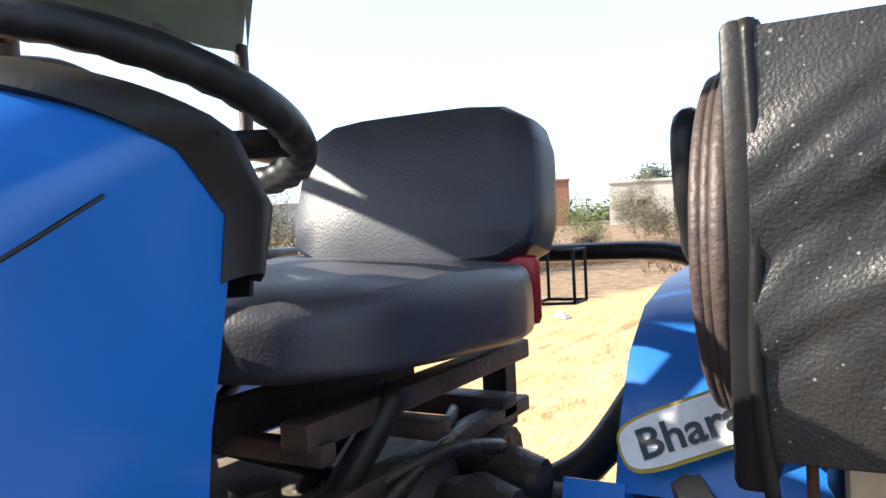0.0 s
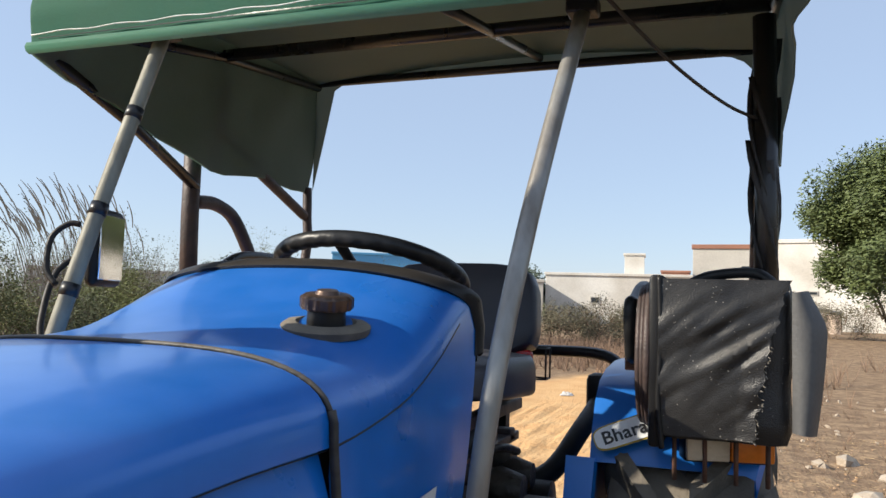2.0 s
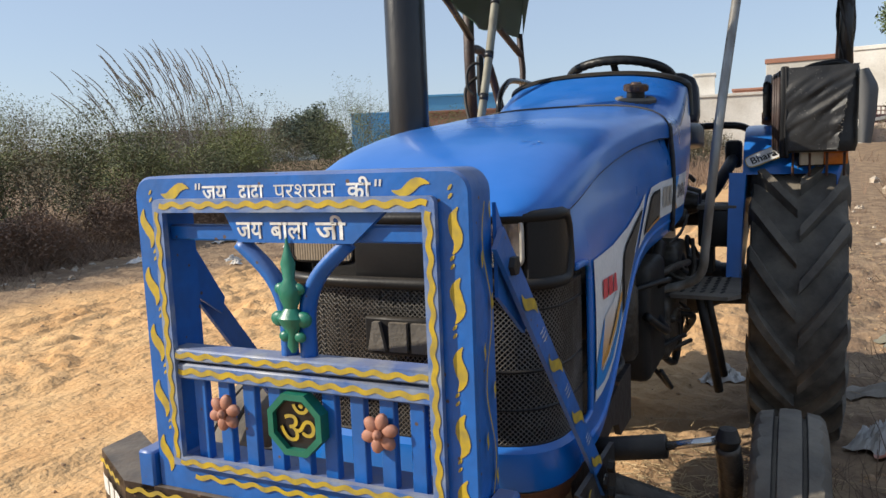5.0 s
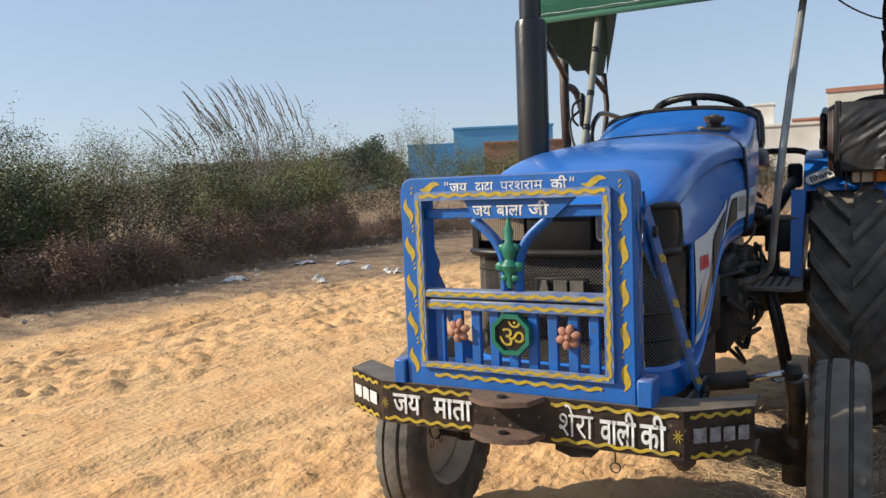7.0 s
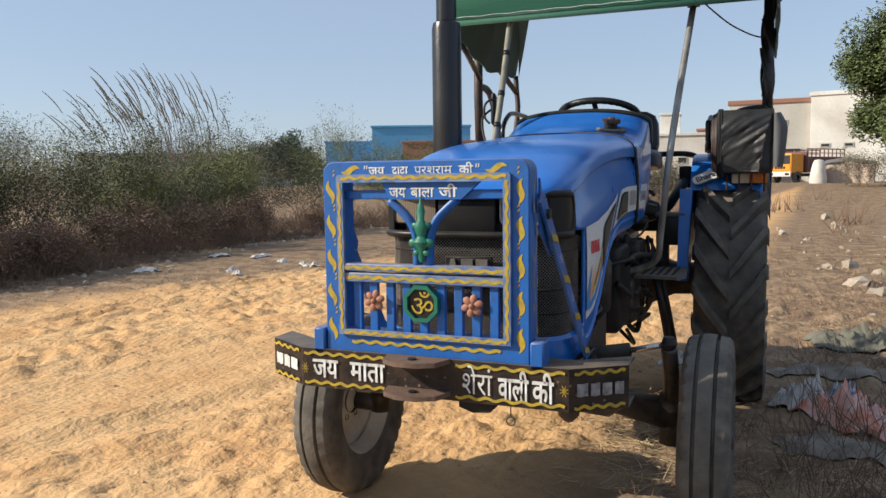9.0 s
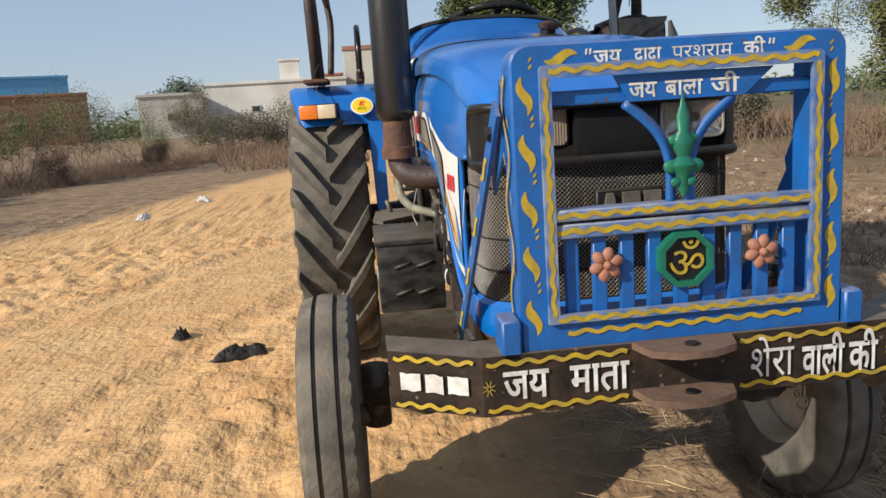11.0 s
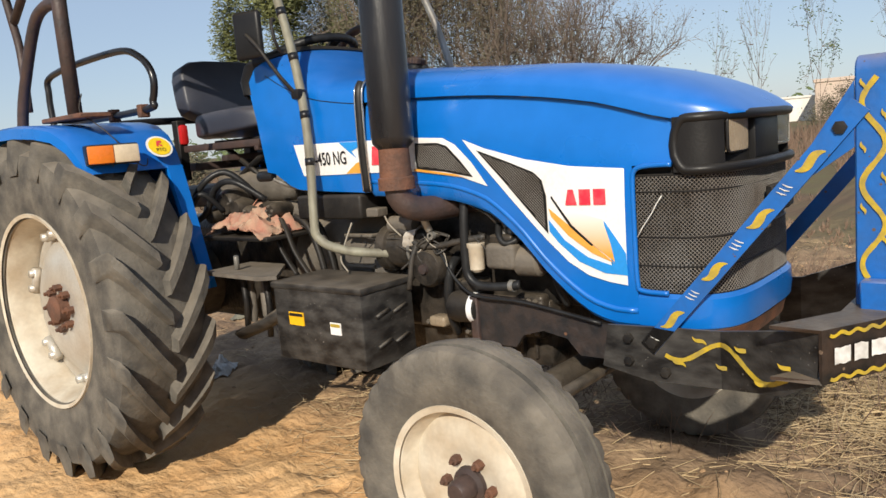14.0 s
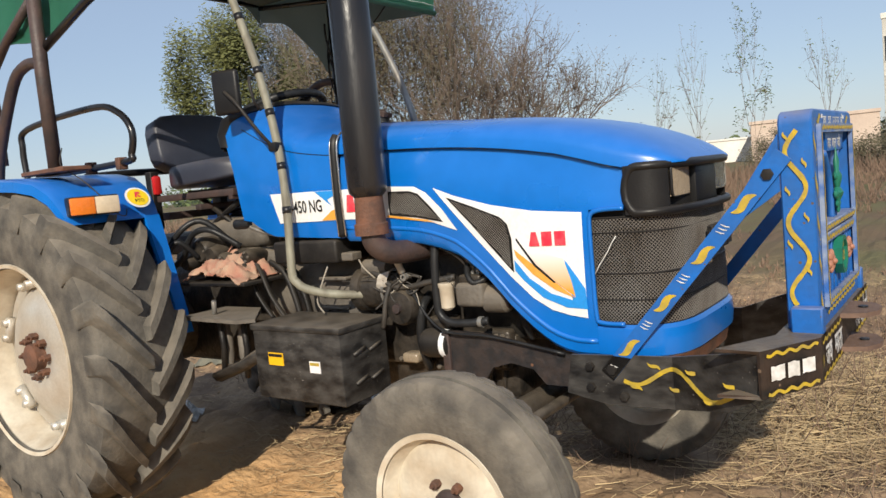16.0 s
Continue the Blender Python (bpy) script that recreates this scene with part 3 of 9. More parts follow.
# dash panel: dark band along the cowl's rear edge, ending in two tips low on the sides
band = [p for p in edge if p[2] > 1.455]
rows = []
for dy, grow in ((-0.010, 0.003), (-0.004, 0.009), (0.012, 0.015), (0.026, 0.019), (0.038, 0.018), (0.046, 0.012), (0.05, -0.006)):
    row = []
    for x, y, z in band:
        f = min(1.0, max(0.3, (z - 1.44) / 0.12))
        row.append((x * (1 + (0.35 + 0.25 * f) * grow / 0.36), y + dy * (0.6 + 0.4 * f), z + grow * f))
    rows.append(row)
bm = bmesh.new()
grid(bm, rows, 0.008)
dash = part("dash_panel", bm, black_plastic, tractor, "black plastic instrument surround")
bm = bmesh.new()
grid(bm, [[(x * f, y + 0.03, z - 0.012 - (1 - f) * 0.02) for x, y, z in band] for f in (0.985, 0.6, 0.2)], 0.004)
part("instrument_board", bm, black_plastic, dash)
bm = bmesh.new()
plate(bm, [(x * 0.985, z) for x, _, z in across([p for p in cowl_section(1.94) if p[2] < 1.56][0:1] + [p for p in cowl_section(1.94) if p[2] < 1.56])], "y", 1.93, 0.01)
part("bulkhead", bm, black_metal, tractor)

# fuel cap
CAP = Matrix.Translation((0.204, 1.751, 1.513)) @ Matrix.Rotation(radians(9), 4, "X") @ Matrix.Rotation(radians(5), 4, "Y")
cap = group("fuel_cap", (0.204, 1.751, 1.513), tractor, "ribbed brass fuel cap on a black rubber skirt")
bm = bmesh.new()
lathe(bm, [(-0.008, 0.070), (0.003, 0.071), (0.008, 0.064), (0.010, 0.048), (0.004, 0.042), (0.002, 0.0)], (0, 0, 0), "z", 40)
bm.transform(CAP)
part("skirt", bm, rubber, cap)
bm = bmesh.new()
lathe(bm, [(0.0, 0.031), (0.032, 0.030), (0.032, 0.0)], (0, 0, 0), "z", 28)
bm.transform(CAP)
part("neck", bm, rubber_grip, cap)
bm = bmesh.new()
lathe(bm, [(0.028, 0.030), (0.030, 0.039), (0.034, 0.041), (0.048, 0.041), (0.052, 0.036), (0.053, 0.020), (0.059, 0.016), (0.060, 0.0)], (0, 0, 0), "z", 96)
for v in bm.verts:
    r = math.hypot(v.co.x, v.co.y)
    if r > 0.0385:
        v.co.xy *= 1 + 0.035 * math.copysign(1, math.sin(16 * math.atan2(v.co.y, v.co.x)))
bm.transform(CAP)
part("lid", bm, material("worn_brass_lid", (0.13, 0.085, 0.065), 0.32, metal=0.6, second=(0.07, 0.05, 0.04), scale=40, bump=0.1), cap)

# ---- wheels ----
def rear_wheel(s):
    c = Vector((s * 0.725, 2.87, 0.69))
    w = group("rear_wheel", c, tractor, "big dusty rear wheel with chevron lugs and a cream rim")
    bm = bmesh.new()
    prof = [(-0.155, 0.375), (-0.168, 0.42), (-0.178, 0.50), (-0.178, 0.58), (-0.17, 0.622), (-0.14, 0.642), (-0.07, 0.65), (0, 0.652)]
    prof = prof + [(-a, r) for a, r in prof[-2::-1]]
    lathe(bm, prof, c, "x", 72)
    part("tyre", bm, rubber, w, angle=30)
    n = 20
    for k in range(n):
        for side in (-1, 1):
            base = 2 * math.pi * (k + (0.5 if side > 0 else 0)) / n
            bm = bmesh.new()
            rows = []
            for t in spread(0, 1, 6):
                # from the middle of the tread outwards, sweeping back
                a = base + 0.30 * t + 0.05 * t * t
                x = side * (0.005 + 0.168 * t)
                r0 = 0.628 - 0.02 * max(0, t - 0.8) / 0.2
                top = 0.70 - 0.004 * t - 0.012 * max(0, t - 0.85) / 0.15
                half = 0.038 + 0.012 * t
                rows.append([c + Vector((x, -r * math.cos(a + da), r * math.sin(a + da))) for da, r in ((-half * 1.4, r0), (-half, top - 0.010), (-half * 0.8, top), (half * 0.8, top), (half, top - 0.010), (half * 1.4, r0))])
            rows.append([Vector((c.x + side * 0.187, p.y + (c.y - p.y) * 0.10, p.z + (c.z - p.z) * 0.10)) for p in rows[-1]])
            grid(bm, rows)
            bm.verts.ensure_lookup_table()
            bm.faces.new([bm.verts[k] for k in range(6)])
            bm.faces.new([bm.verts[len(bm.verts) - 6 + k] for k in range(6)])
            bmesh.ops.recalc_face_normals(bm, faces=bm.faces)
            part("lug", bm, rubber, w)
    bm = bmesh.new()
    o = s
    lathe(bm, [(o * 0.165, 0.38), (o * 0.17, 0.395), (o * 0.155, 0.398), (o * 0.145, 0.375), (o * 0.10, 0.355), (o * 0.05, 0.35), (o * 0.0, 0.335), (-o * 0.1, 0.355), (-o * 0.16, 0.39)], c, "x", 64)
    part("rim", bm, rim_paint, w)
    bm = bmesh.new()
    lathe(bm, [(o * 0.03, 0.335), (o * 0.03, 0.29), (o * 0.055, 0.26), (o * 0.085, 0.2), (o * 0.092, 0.12), (o * 0.08, 0.09), (o * 0.08, 0.0)], c, "x", 64)
    part("disc", bm, silver_paint, w)
    bm = bmesh.new()
    lathe(bm, [(o * 0.07, 0.06), (o * 0.12, 0.055), (o * 0.13, 0.04), (o * 0.13, 0.0)], c, "x", 24)
    part("hub", bm, rust, w)
    for k in range(8):
        q = 2 * math.pi * k / 8
        bm = bmesh.new()
        lathe(bm, [(o * 0.08, 0.016), (o * 0.11, 0.016), (o * 0.112, 0.009), (o * 0.125, 0.008), (o * 0.125, 0.0)], c + Vector((0, 0.085 * math.cos(q), 0.085 * math.sin(q))), "x", 6)
        part("nut", bm, rust, w)
    for k in range(6):
        q = 2 * math.pi * (k + 0.3) / 6
        bm = bmesh.new()
        d = Vector((0, math.cos(q), math.sin(q)))
        t = Vector((0, -math.sin(q), math.cos(q)))
        for e in (-0.035, 0.035):
            tube(bm, [c + d * 0.30 + t * e + Vector((o * 0.02, 0, 0)), c + d * 0.30 + t * e + Vector((o * 0.085, 0, 0))], 0.016, 8)
        tube(bm, [c + d * 0.30 - t * 0.055 + Vector((o * 0.055, 0, 0)), c + d * 0.30 + t * 0.055 + Vector((o * 0.055, 0, 0))], 0.02, 8)
        part("clamp", bm, silver_paint, w)


def front_wheel(s, steer):
    c = Vector((s * 0.705, 0.87, 0.368))
    turn = Matrix.Translation(c) @ Matrix.Rotation(radians(steer), 4, "Z") @ Matrix.Translation(-c)
    w = group("front_wheel", c, tractor, "ribbed dusty front wheel with a cream rim and rusty hub")
    o = s
    bm = bmesh.new()
    prof = [(-0.062, 0.212), (-0.074, 0.24), (-0.082, 0.285), (-0.080, 0.325), (-0.074, 0.350), (-0.064, 0.361), (-0.036, 0.366), (-0.033, 0.350), (-0.026, 0.350), (-0.023, 0.369),
            (-0.012, 0.371)]
    prof = prof + [(-a, r) for a, r in prof[::-1]]
    lathe(bm, prof, c, "x", 144)
    for v in bm.verts:
        d = v.co - c
        r = math.hypot(d.y, d.z)
        if 0.062 < abs(d.x) < 0.076 and r > 0.345 and math.sin(math.atan2(d.z, d.y) * 36) > 0.3:
            v.co.x -= math.copysign(0.006, d.x)
            v.co.yz = c.yz + d.yz * 0.985
    bm.transform(turn)
    part("tyre", bm, rubber, w, angle=35)
    bm = bmesh.new()
    lathe(bm, [(o * 0.066, 0.205), (o * 0.07, 0.222), (o * 0.06, 0.225), (o * 0.055, 0.205), (o * 0.03, 0.195), (0, 0.18), (-o * 0.05, 0.2), (-o * 0.065, 0.22)], c, "x", 56)
    bm.transform(turn)
    part("rim", bm, rim_paint, w)
    bm = bmesh.new()
    lathe(bm, [(o * 0.012, 0.188), (o * 0.028, 0.16), (o * 0.03, 0.10), (o * 0.018, 0.08), (o * 0.018, 0.0)], c, "x", 56)
    bm.transform(turn)
    part("disc", bm, rim_paint, w)
    bm = bmesh.new()
    lathe(bm, [(o * 0.01, 0.052), (o * 0.03, 0.048), (o * 0.035, 0.034), (o * 0.075, 0.032), (o * 0.085, 0.024), (o * 0.088, 0.0)], c, "x", 20)
    bm.transform(turn)
    part("hub", bm, rust_pipe, w)
    for k in range(6):
        q = 2 * math.pi * k / 6
        bm = bmesh.new()
        lathe(bm, [(o * 0.015, 0.014), (o * 0.04, 0.013), (o * 0.042, 0.007), (o * 0.052, 0.006), (o * 0.052, 0.0)], c + Vector((0, 0.072 * math.cos(q), 0.072 * math.sin(q))), "x", 6)
        bm.transform(turn)
        part("nut", bm, rust, w)


for s in (-1, 1):
    rear_wheel(s)
    front_wheel(s, 0.0)

# ---- front guard ----
guard = group("front_guard", (0, 0.03, 0.8), tractor, "hand-painted blue steel front guard with yellow scrolls")


def rounded(w, lo, hi, r, n=6):
    """A door-like outline: square feet, rounded top corners."""
    out = [(-w, lo)]
    for k in range(n + 1):
        q = math.pi / 2 * k / n
        out.append((-w + r - r * math.cos(q), hi - r + r * math.sin(q)))
    for k in range(n + 1):
        q = math.pi / 2 * k / n
        out.append((w - r + r * math.sin(q), hi - r + r * math.cos(q)))
    out.append((w, lo))
    return out


def frame_ring(bm, outer, inner, y0, y1):
    a = [bm.verts.new((x, y0, z)) for x, z in outer]
    b = [bm.verts.new((x, y0, z)) for x, z in inner]
    c = [bm.verts.new((x, y1, z)) for x, z in outer]
    d = [bm.verts.new((x, y1, z)) for x, z in inner]
    n = len(outer)
    for k in range(n):
        j = (k + 1) % n
        for p, q in ((a, b), (d, c), (c, a), (b, d)):
            bm.faces.new((p[k], p[j], q[j], q[k]))
    bmesh.ops.recalc_face_normals(bm, faces=bm.faces)


bm = bmesh.new()
frame_ring(bm, rounded(0.305, 0.80, 1.343, 0.035), rounded(0.248, 0.862, 1.290, 0.004), -0.002, 0.075)
bmesh.ops.bevel(bm, geom=[e for e in bm.edges if len(e.link_faces) == 2 and e.calc_face_angle(0) > 1.2], offset=0.004, segments=1, affect="EDGES")
part("frame", bm, blue_worn, guard)
bm = bmesh.new()
frame_ring(bm, rounded(0.256, 0.852, 1.306, 0.01), rounded(0.236, 0.868, 1.284, 0.002), -0.014, -0.003)
part("inner_moulding", bm, pale_moulding, guard, "moulding with rubbed pale paint")
# middle rails
for z0, z1, y0 in ((1.036, 1.056, -0.012), (1.004, 1.030, -0.008)):
    bm = bmesh.new()
    box(bm, (-0.247, y0, z0), (0.247, 0.03, z1), 0.003)
    part("rail", bm, pale_moulding, guard)
bm = bmesh.new()
box(bm, (-0.247, 0.012, 1.236), (0.247, 0.03, 1.262), 0.003)
part("rail", bm, blue_worn, guard)
bm = bmesh.new()
plate(bm, [(-0.12, 1.283), (0.17, 1.283), (0.115, 1.236), (-0.095, 1.236)], "y", 0.0, 0.012)
part("sign_plate", bm, blue_worn, guard)
# uprights
for k in range(9):
    x = -0.205 + 0.41 * k / 8
    bm = bmesh.new()
    box(bm, (x - 0.0125, 0.006, 0.858), (x + 0.0125, 0.022, 1.008), 0.002)
    part("slat", bm, blue_worn, guard)
# forked ornament
bm = bmesh.new()
for s in (-1, 1):
    pts = smooth_path([(s * 0.018, 0.012, 1.05), (s * 0.02, 0.012, 1.13), (s * 0.045, 0.012, 1.185), (s * 0.10, 0.012, 1.235)], 5)
    tube(bm, pts, 0.014, 6, flat=0.6)
part("fork", bm, blue_worn, guard)
bm = bmesh.new()
prof = [(0.0, 0.004), (0.01, 0.010), (0.03, 0.008), (0.045, 0.020), (0.055, 0.026), (0.07, 0.012), (0.085, 0.018), (0.10, 0.022), (0.115, 0.010), (0.14, 0.013), (0.16, 0.006), (0.18, 0.001)]
lathe(bm, prof, (0.0, -0.004, 1.065), "z", 14)
bmesh.ops.scale(bm, vec=(1.0, 0.6, 1.0), verts=bm.verts, space=Matrix.Translation((0, 0.004, 0)))
for x, z, r in ((-0.022, 1.118, 0.013), (0.022, 1.118, 0.013), (-0.016, 1.165, 0.010), (0.016, 1.165, 0.010), (-0.014, 1.09, 0.009), (0.014, 1.09, 0.009)):
    tmp = bmesh.new()
    bmesh.ops.create_uvsphere(tmp, u_segments=10, v_segments=6, radius=r)
    tmp.transform(Matrix.Translation((x, -0.004, z)) @ Matrix.Diagonal((1.2, 0.6, 1.0, 1)))
    merge(bm, tmp)
part("finial", bm, green_paint, guard, "green cast finial")
# flowers and the round emblem
for x in (-0.146, 0.146):
    bm = bmesh.new()
    for k in range(6):
        q = 2 * math.pi * k / 6 + 0.3
        tmp = bmesh.new()
        bmesh.ops.create_uvsphere(tmp, u_segments=10, v_segments=6, radius=0.0145)
        tmp.transform(Matrix.Translation((x + 0.018 * math.cos(q), -0.004, 0.952 + 0.018 * math.sin(q))) @ Matrix.Rotation(-q, 4, "Y") @ Matrix.Diagonal((1.0, 0.55, 0.75, 1)))
        merge(bm, tmp)
    tmp = bmesh.new()
    bmesh.ops.create_uvsphere(tmp, u_segments=8, v_segments=6, radius=0.008)
    tmp.transform(Matrix.Translation((x, -0.012, 0.952)))
    merge(bm, tmp)
    part("flower", bm, terracotta, guard, "terracotta painted iron flower")
bm = bmesh.new()
octo = lambda r: [(r * math.cos(math.pi / 8 + math.pi / 4 * k), 0.951 + r * math.sin(math.pi / 8 + math.pi / 4 * k)) for k in range(8)]
frame_ring(bm, octo(0.054), octo(0.043), -0.016, 0.006)
emblem = part("emblem", bm, green_paint, guard, "green octagonal emblem with a yellow sign", smooth=False)
bm = bmesh.new()
plate(bm, octo(0.045), "y", -0.006, 0.01)
part("emblem_back", bm, black_decal, emblem, smooth=False)

# braces from the guard back to the chassis
for s in (-1, 1):
    bm = bmesh.new()
    a, b = Vector((s * 0.315, 0.06, 1.24)), Vector((s * 0.352, 0.545, 0.665))
    d = (b - a).normalized()
    w = Vector((0, -d.z, d.y)).normalized() * 0.022
    t = Vector((s * 0.008, 0, 0))
    vs = [bm.verts.new(p) for p in (a - w, a + w, b + w, b - w, a - w + t, a + w + t, b + w + t, b - w + t)]
    for f in ((0, 1, 2, 3), (7, 6, 5, 4), (0, 4, 5, 1), (1, 5, 6, 2), (2, 6, 7, 3), (3, 7, 4, 0)):
        bm.faces.new([vs[k] for k in f])
    bmesh.ops.recalc_face_normals(bm, faces=bm.faces)
    brace = part("brace", bm, blue_worn, guard, "blue flat-bar brace with yellow leaves", smooth=False)
    bm = bmesh.new()
    p, out = b - d * 0.085, Vector((s * 0.0095, 0, 0))
    face = [bm.verts.new(q + out) for q in (p - w, p + w + d * 0.03, b + w, b - w)]
    bm.faces.new(face)
    bmesh.ops.solidify(bm, geom=bm.faces[:], thickness=0.001)
    part("bare_end", bm, black_metal, guard, "bare black end of the brace", smooth=False)
    bm = bmesh.new()
    plate(bm, [(0.075, 1.29), (0.20, 1.10), (0.19, 1.07), (0.075, 1.15)], "x", s * 0.306 - (0.004 if s < 0 else 0), 0.006)
    part("gusset", bm, blue_worn, guard)
    for p in (a + d * 0.06, b - d * 0.02):
        bm = bmesh.new()
        lathe(bm, [(s * 0.004, 0.016), (s * 0.016, 0.015), (s * 0.018, 0.0)], p, "x", 6)
        part("bolt", bm, black_metal, guard)
    bm = bmesh.new()
    box(bm, (s * 0.325 - 0.018, -0.012, 0.79), (s * 0.325 + 0.018, 0.06, 0.865), 0.004)
    part("foot_bracket", bm, blue_worn, guard)

# ---- bumper ----
bumper = group("bumper", (0, 0.05, 0.7), tractor, "chipped dark bumper painted with white lettering")
SPAN = [(-0.548, 0.086), (-0.382, -0.012), (0.41, -0.012), (0.546, 0.086)]
bm = bmesh.new()
rows = []
for x, y in SPAN:
    rows.append([(x, y + 0.10, 0.805), (x, y, 0.803), (x, y, 0.690), (x, y + 0.10, 0.688)])
grid(bm, rows, 0.008)
part("channel", bm, bumper_paint, bumper, smooth=False)
bm = bmesh.new()
for z in (0.798, 0.708):
    out = [(-0.10, 0.0), (-0.085, -0.06), (-0.04, -0.085), (0.02, -0.085), (0.07, -0.06), (0.09, 0.0)]
    plate(bm, [(x - 0.005, y - 0.012) for x, y in out], "z", z - 0.006, 0.013)
part("hitch_plate", bm, hitch_rust, bumper, "two curved hitch plates with a pin hole")
for z in (0.795, 0.705):
    bm = bmesh.new()
    lathe(bm, [(-0.001, 0.012), (0.0145, 0.012), (0.0145, 0.0)], (-0.01, -0.055, z), "z", 12)
    part("pin_hole", bm, black_decal, bumper)
# side cheeks back to the chassis
for s in (-1, 1):
    bm = bmesh.new()
    pts = [(0.09, 0.80), (0.36, 0.725), (0.66, 0.715), (0.68, 0.60), (0.55, 0.575), (0.36, 0.58), (0.18, 0.63), (0.10, 0.685)]
    n = len(pts)
    vs = []
    for t in (0.0, 0.010):
        vs.append([bm.verts.new((s * (0.352 + (0.19 * max(0, (0.36 - y)) / 0.27) ** 1.0 - t), y, z)) for y, z in pts])
    bm.faces.new(vs[0]), bm.faces.new(vs[1])
    for k in range(n):
        bm.faces.new((vs[0][k], vs[0][(k + 1) % n], vs[1][(k + 1) % n], vs[1][k]))
    bmesh.ops.triangulate(bm, faces=[f for f in bm.faces if len(f.verts) > 4])
    bmesh.ops.recalc_face_normals(bm, faces=bm.faces)
    part("cheek_plate", bm, battery_paint, bumper, "black side plate with yellow scrolls", smooth=False)
    for y, z in ((0.60, 0.685), (0.60, 0.625), (0.50, 0.605)):
        bm = bmesh.new()
        lathe(bm, [(s * 0.0, 0.014), (s * 0.012, 0.013), (s * 0.014, 0.0)], (s * 0.353, y, z), "x", 6)
        part("bolt", bm, black_metal, bumper)

# ---- chassis, axle and engine ----
rail_paint = material("flaking_black_paint", (0.018, 0.018, 0.02), 0.5, second=(0.11, 0.065, 0.045), scale=26, amount=0.25, grain=45, bump=0.35)
speckle(rail_paint, (0.17, 0.085, 0.05), 13, 0.10)
for s in (-1, 1):
    bm = bmesh.new()
    plate(bm, [(0.50, 0.60), (0.78, 0.60), (0.82, 0.645), (0.90, 0.66), (0.97, 0.64), (1.0, 0.60), (1.14, 0.60), (1.14, 0.755), (1.0, 0.75), (0.70, 0.70), (0.50, 0.70)], "x", s * 0.29 - 0.008, 0.016)
    bmesh.ops.triangulate(bm, faces=bm.faces)
    part("frame_rail", bm, rail_paint, tractor, "black frame rail with flaking rust", smooth=False)
bm = bmesh.new()
tube(bm, [(-0.60, 0.87, 0.43), (-0.3, 0.87, 0.50), (0.3, 0.87, 0.50), (0.60, 0.87, 0.43)], 0.05, 10)
for s in (-1, 1):
    tube(bm, [(s * 0.58, 0.87, 0.52), (s * 0.58, 0.87, 0.34)], 0.042, 10)
    tube(bm, [(s * 0.58, 0.87, 0.37), (s * 0.69, 0.87, 0.37)], 0.035, 10)
part("front_axle", bm, engine_metal, tractor)
bm = bmesh.new()
tube(bm, [(-0.55, 0.78, 0.52), (0.55, 0.78, 0.52)], 0.018, 8)
part("track_rod", bm, engine_metal, tractor)
bm = bmesh.new()
tube(bm, [(0.24, 0.70, 0.665), (0.458, 0.70, 0.704)], 0.027, 12)
ram = part("steering_ram", bm, black_metal, tractor, "black steering cylinder with a chrome rod")
bm = bmesh.new()
tube(bm, [(0.458, 0.70, 0.704), (0.565, 0.70, 0.731)], 0.010, 10)
part("rod", bm, chrome, ram)
bm = bmesh.new()
lathe(bm, [(-0.026, 0.0), (-0.024, 0.018), (0.0, 0.027), (0.024, 0.018), (0.026, 0.0)], (0.585, 0.70, 0.735), "z", 14)
part("ball_joint", bm, black_metal, ram)
bm = bmesh.new()
tube(bm, smooth_path([(0.585, 0.70, 0.72), (0.59, 0.73, 0.64), (0.585, 0.80, 0.56), (0.58, 0.86, 0.50)], 5), 0.026, 10)
part("steering_arm", bm, engine_metal, tractor)

bm = bmesh.new()
box(bm, (-0.17, 0.95, 0.50), (0.17, 1.62, 0.72), 0.02, 2)
part("sump", bm, engine_metal, tractor)
bm = bmesh.new()
box(bm, (-0.15, 0.80, 0.70), (0.15, 1.58, 1.05), 0.02, 2)
part("engine_block", bm, engine_metal, tractor)
bm = bmesh.new()
box(bm, (-0.11, 0.85, 1.05), (0.11, 1.5, 1.18), 0.03, 2)
part("rocker_cover", bm, engine_metal, tractor)
bm = bmesh.new()
lathe(bm, [(0, 0.10), (0.03, 0.24), (0.16, 0.25), (0.26, 0.20), (0.55, 0.19), (0.60, 0.14), (0.9, 0.14)], (0, 1.58, 0.80), "y", 24)
part("bell_housing", bm, cast_grey, tractor)
bm = bmesh.new()
box(bm, (-0.17, 2.1, 0.52), (0.17, 3.05, 0.98), 0.05, 3)
part("gearbox", bm, engine_metal, tractor)
bm = bmesh.new()
lathe(bm, [(-0.62, 0.09), (-0.40, 0.10), (-0.25, 0.17), (0.25, 0.17), (0.40, 0.10), (0.62, 0.09)], (0, 2.84, 0.69), "x", 20)
part("rear_axle", bm, engine_metal, tractor)
bm = bmesh.new()
box(bm, (-0.25, 0.6, 0.72), (0.25, 0.72, 1.18), 0.01)
part("radiator", bm, engine_metal, tractor)

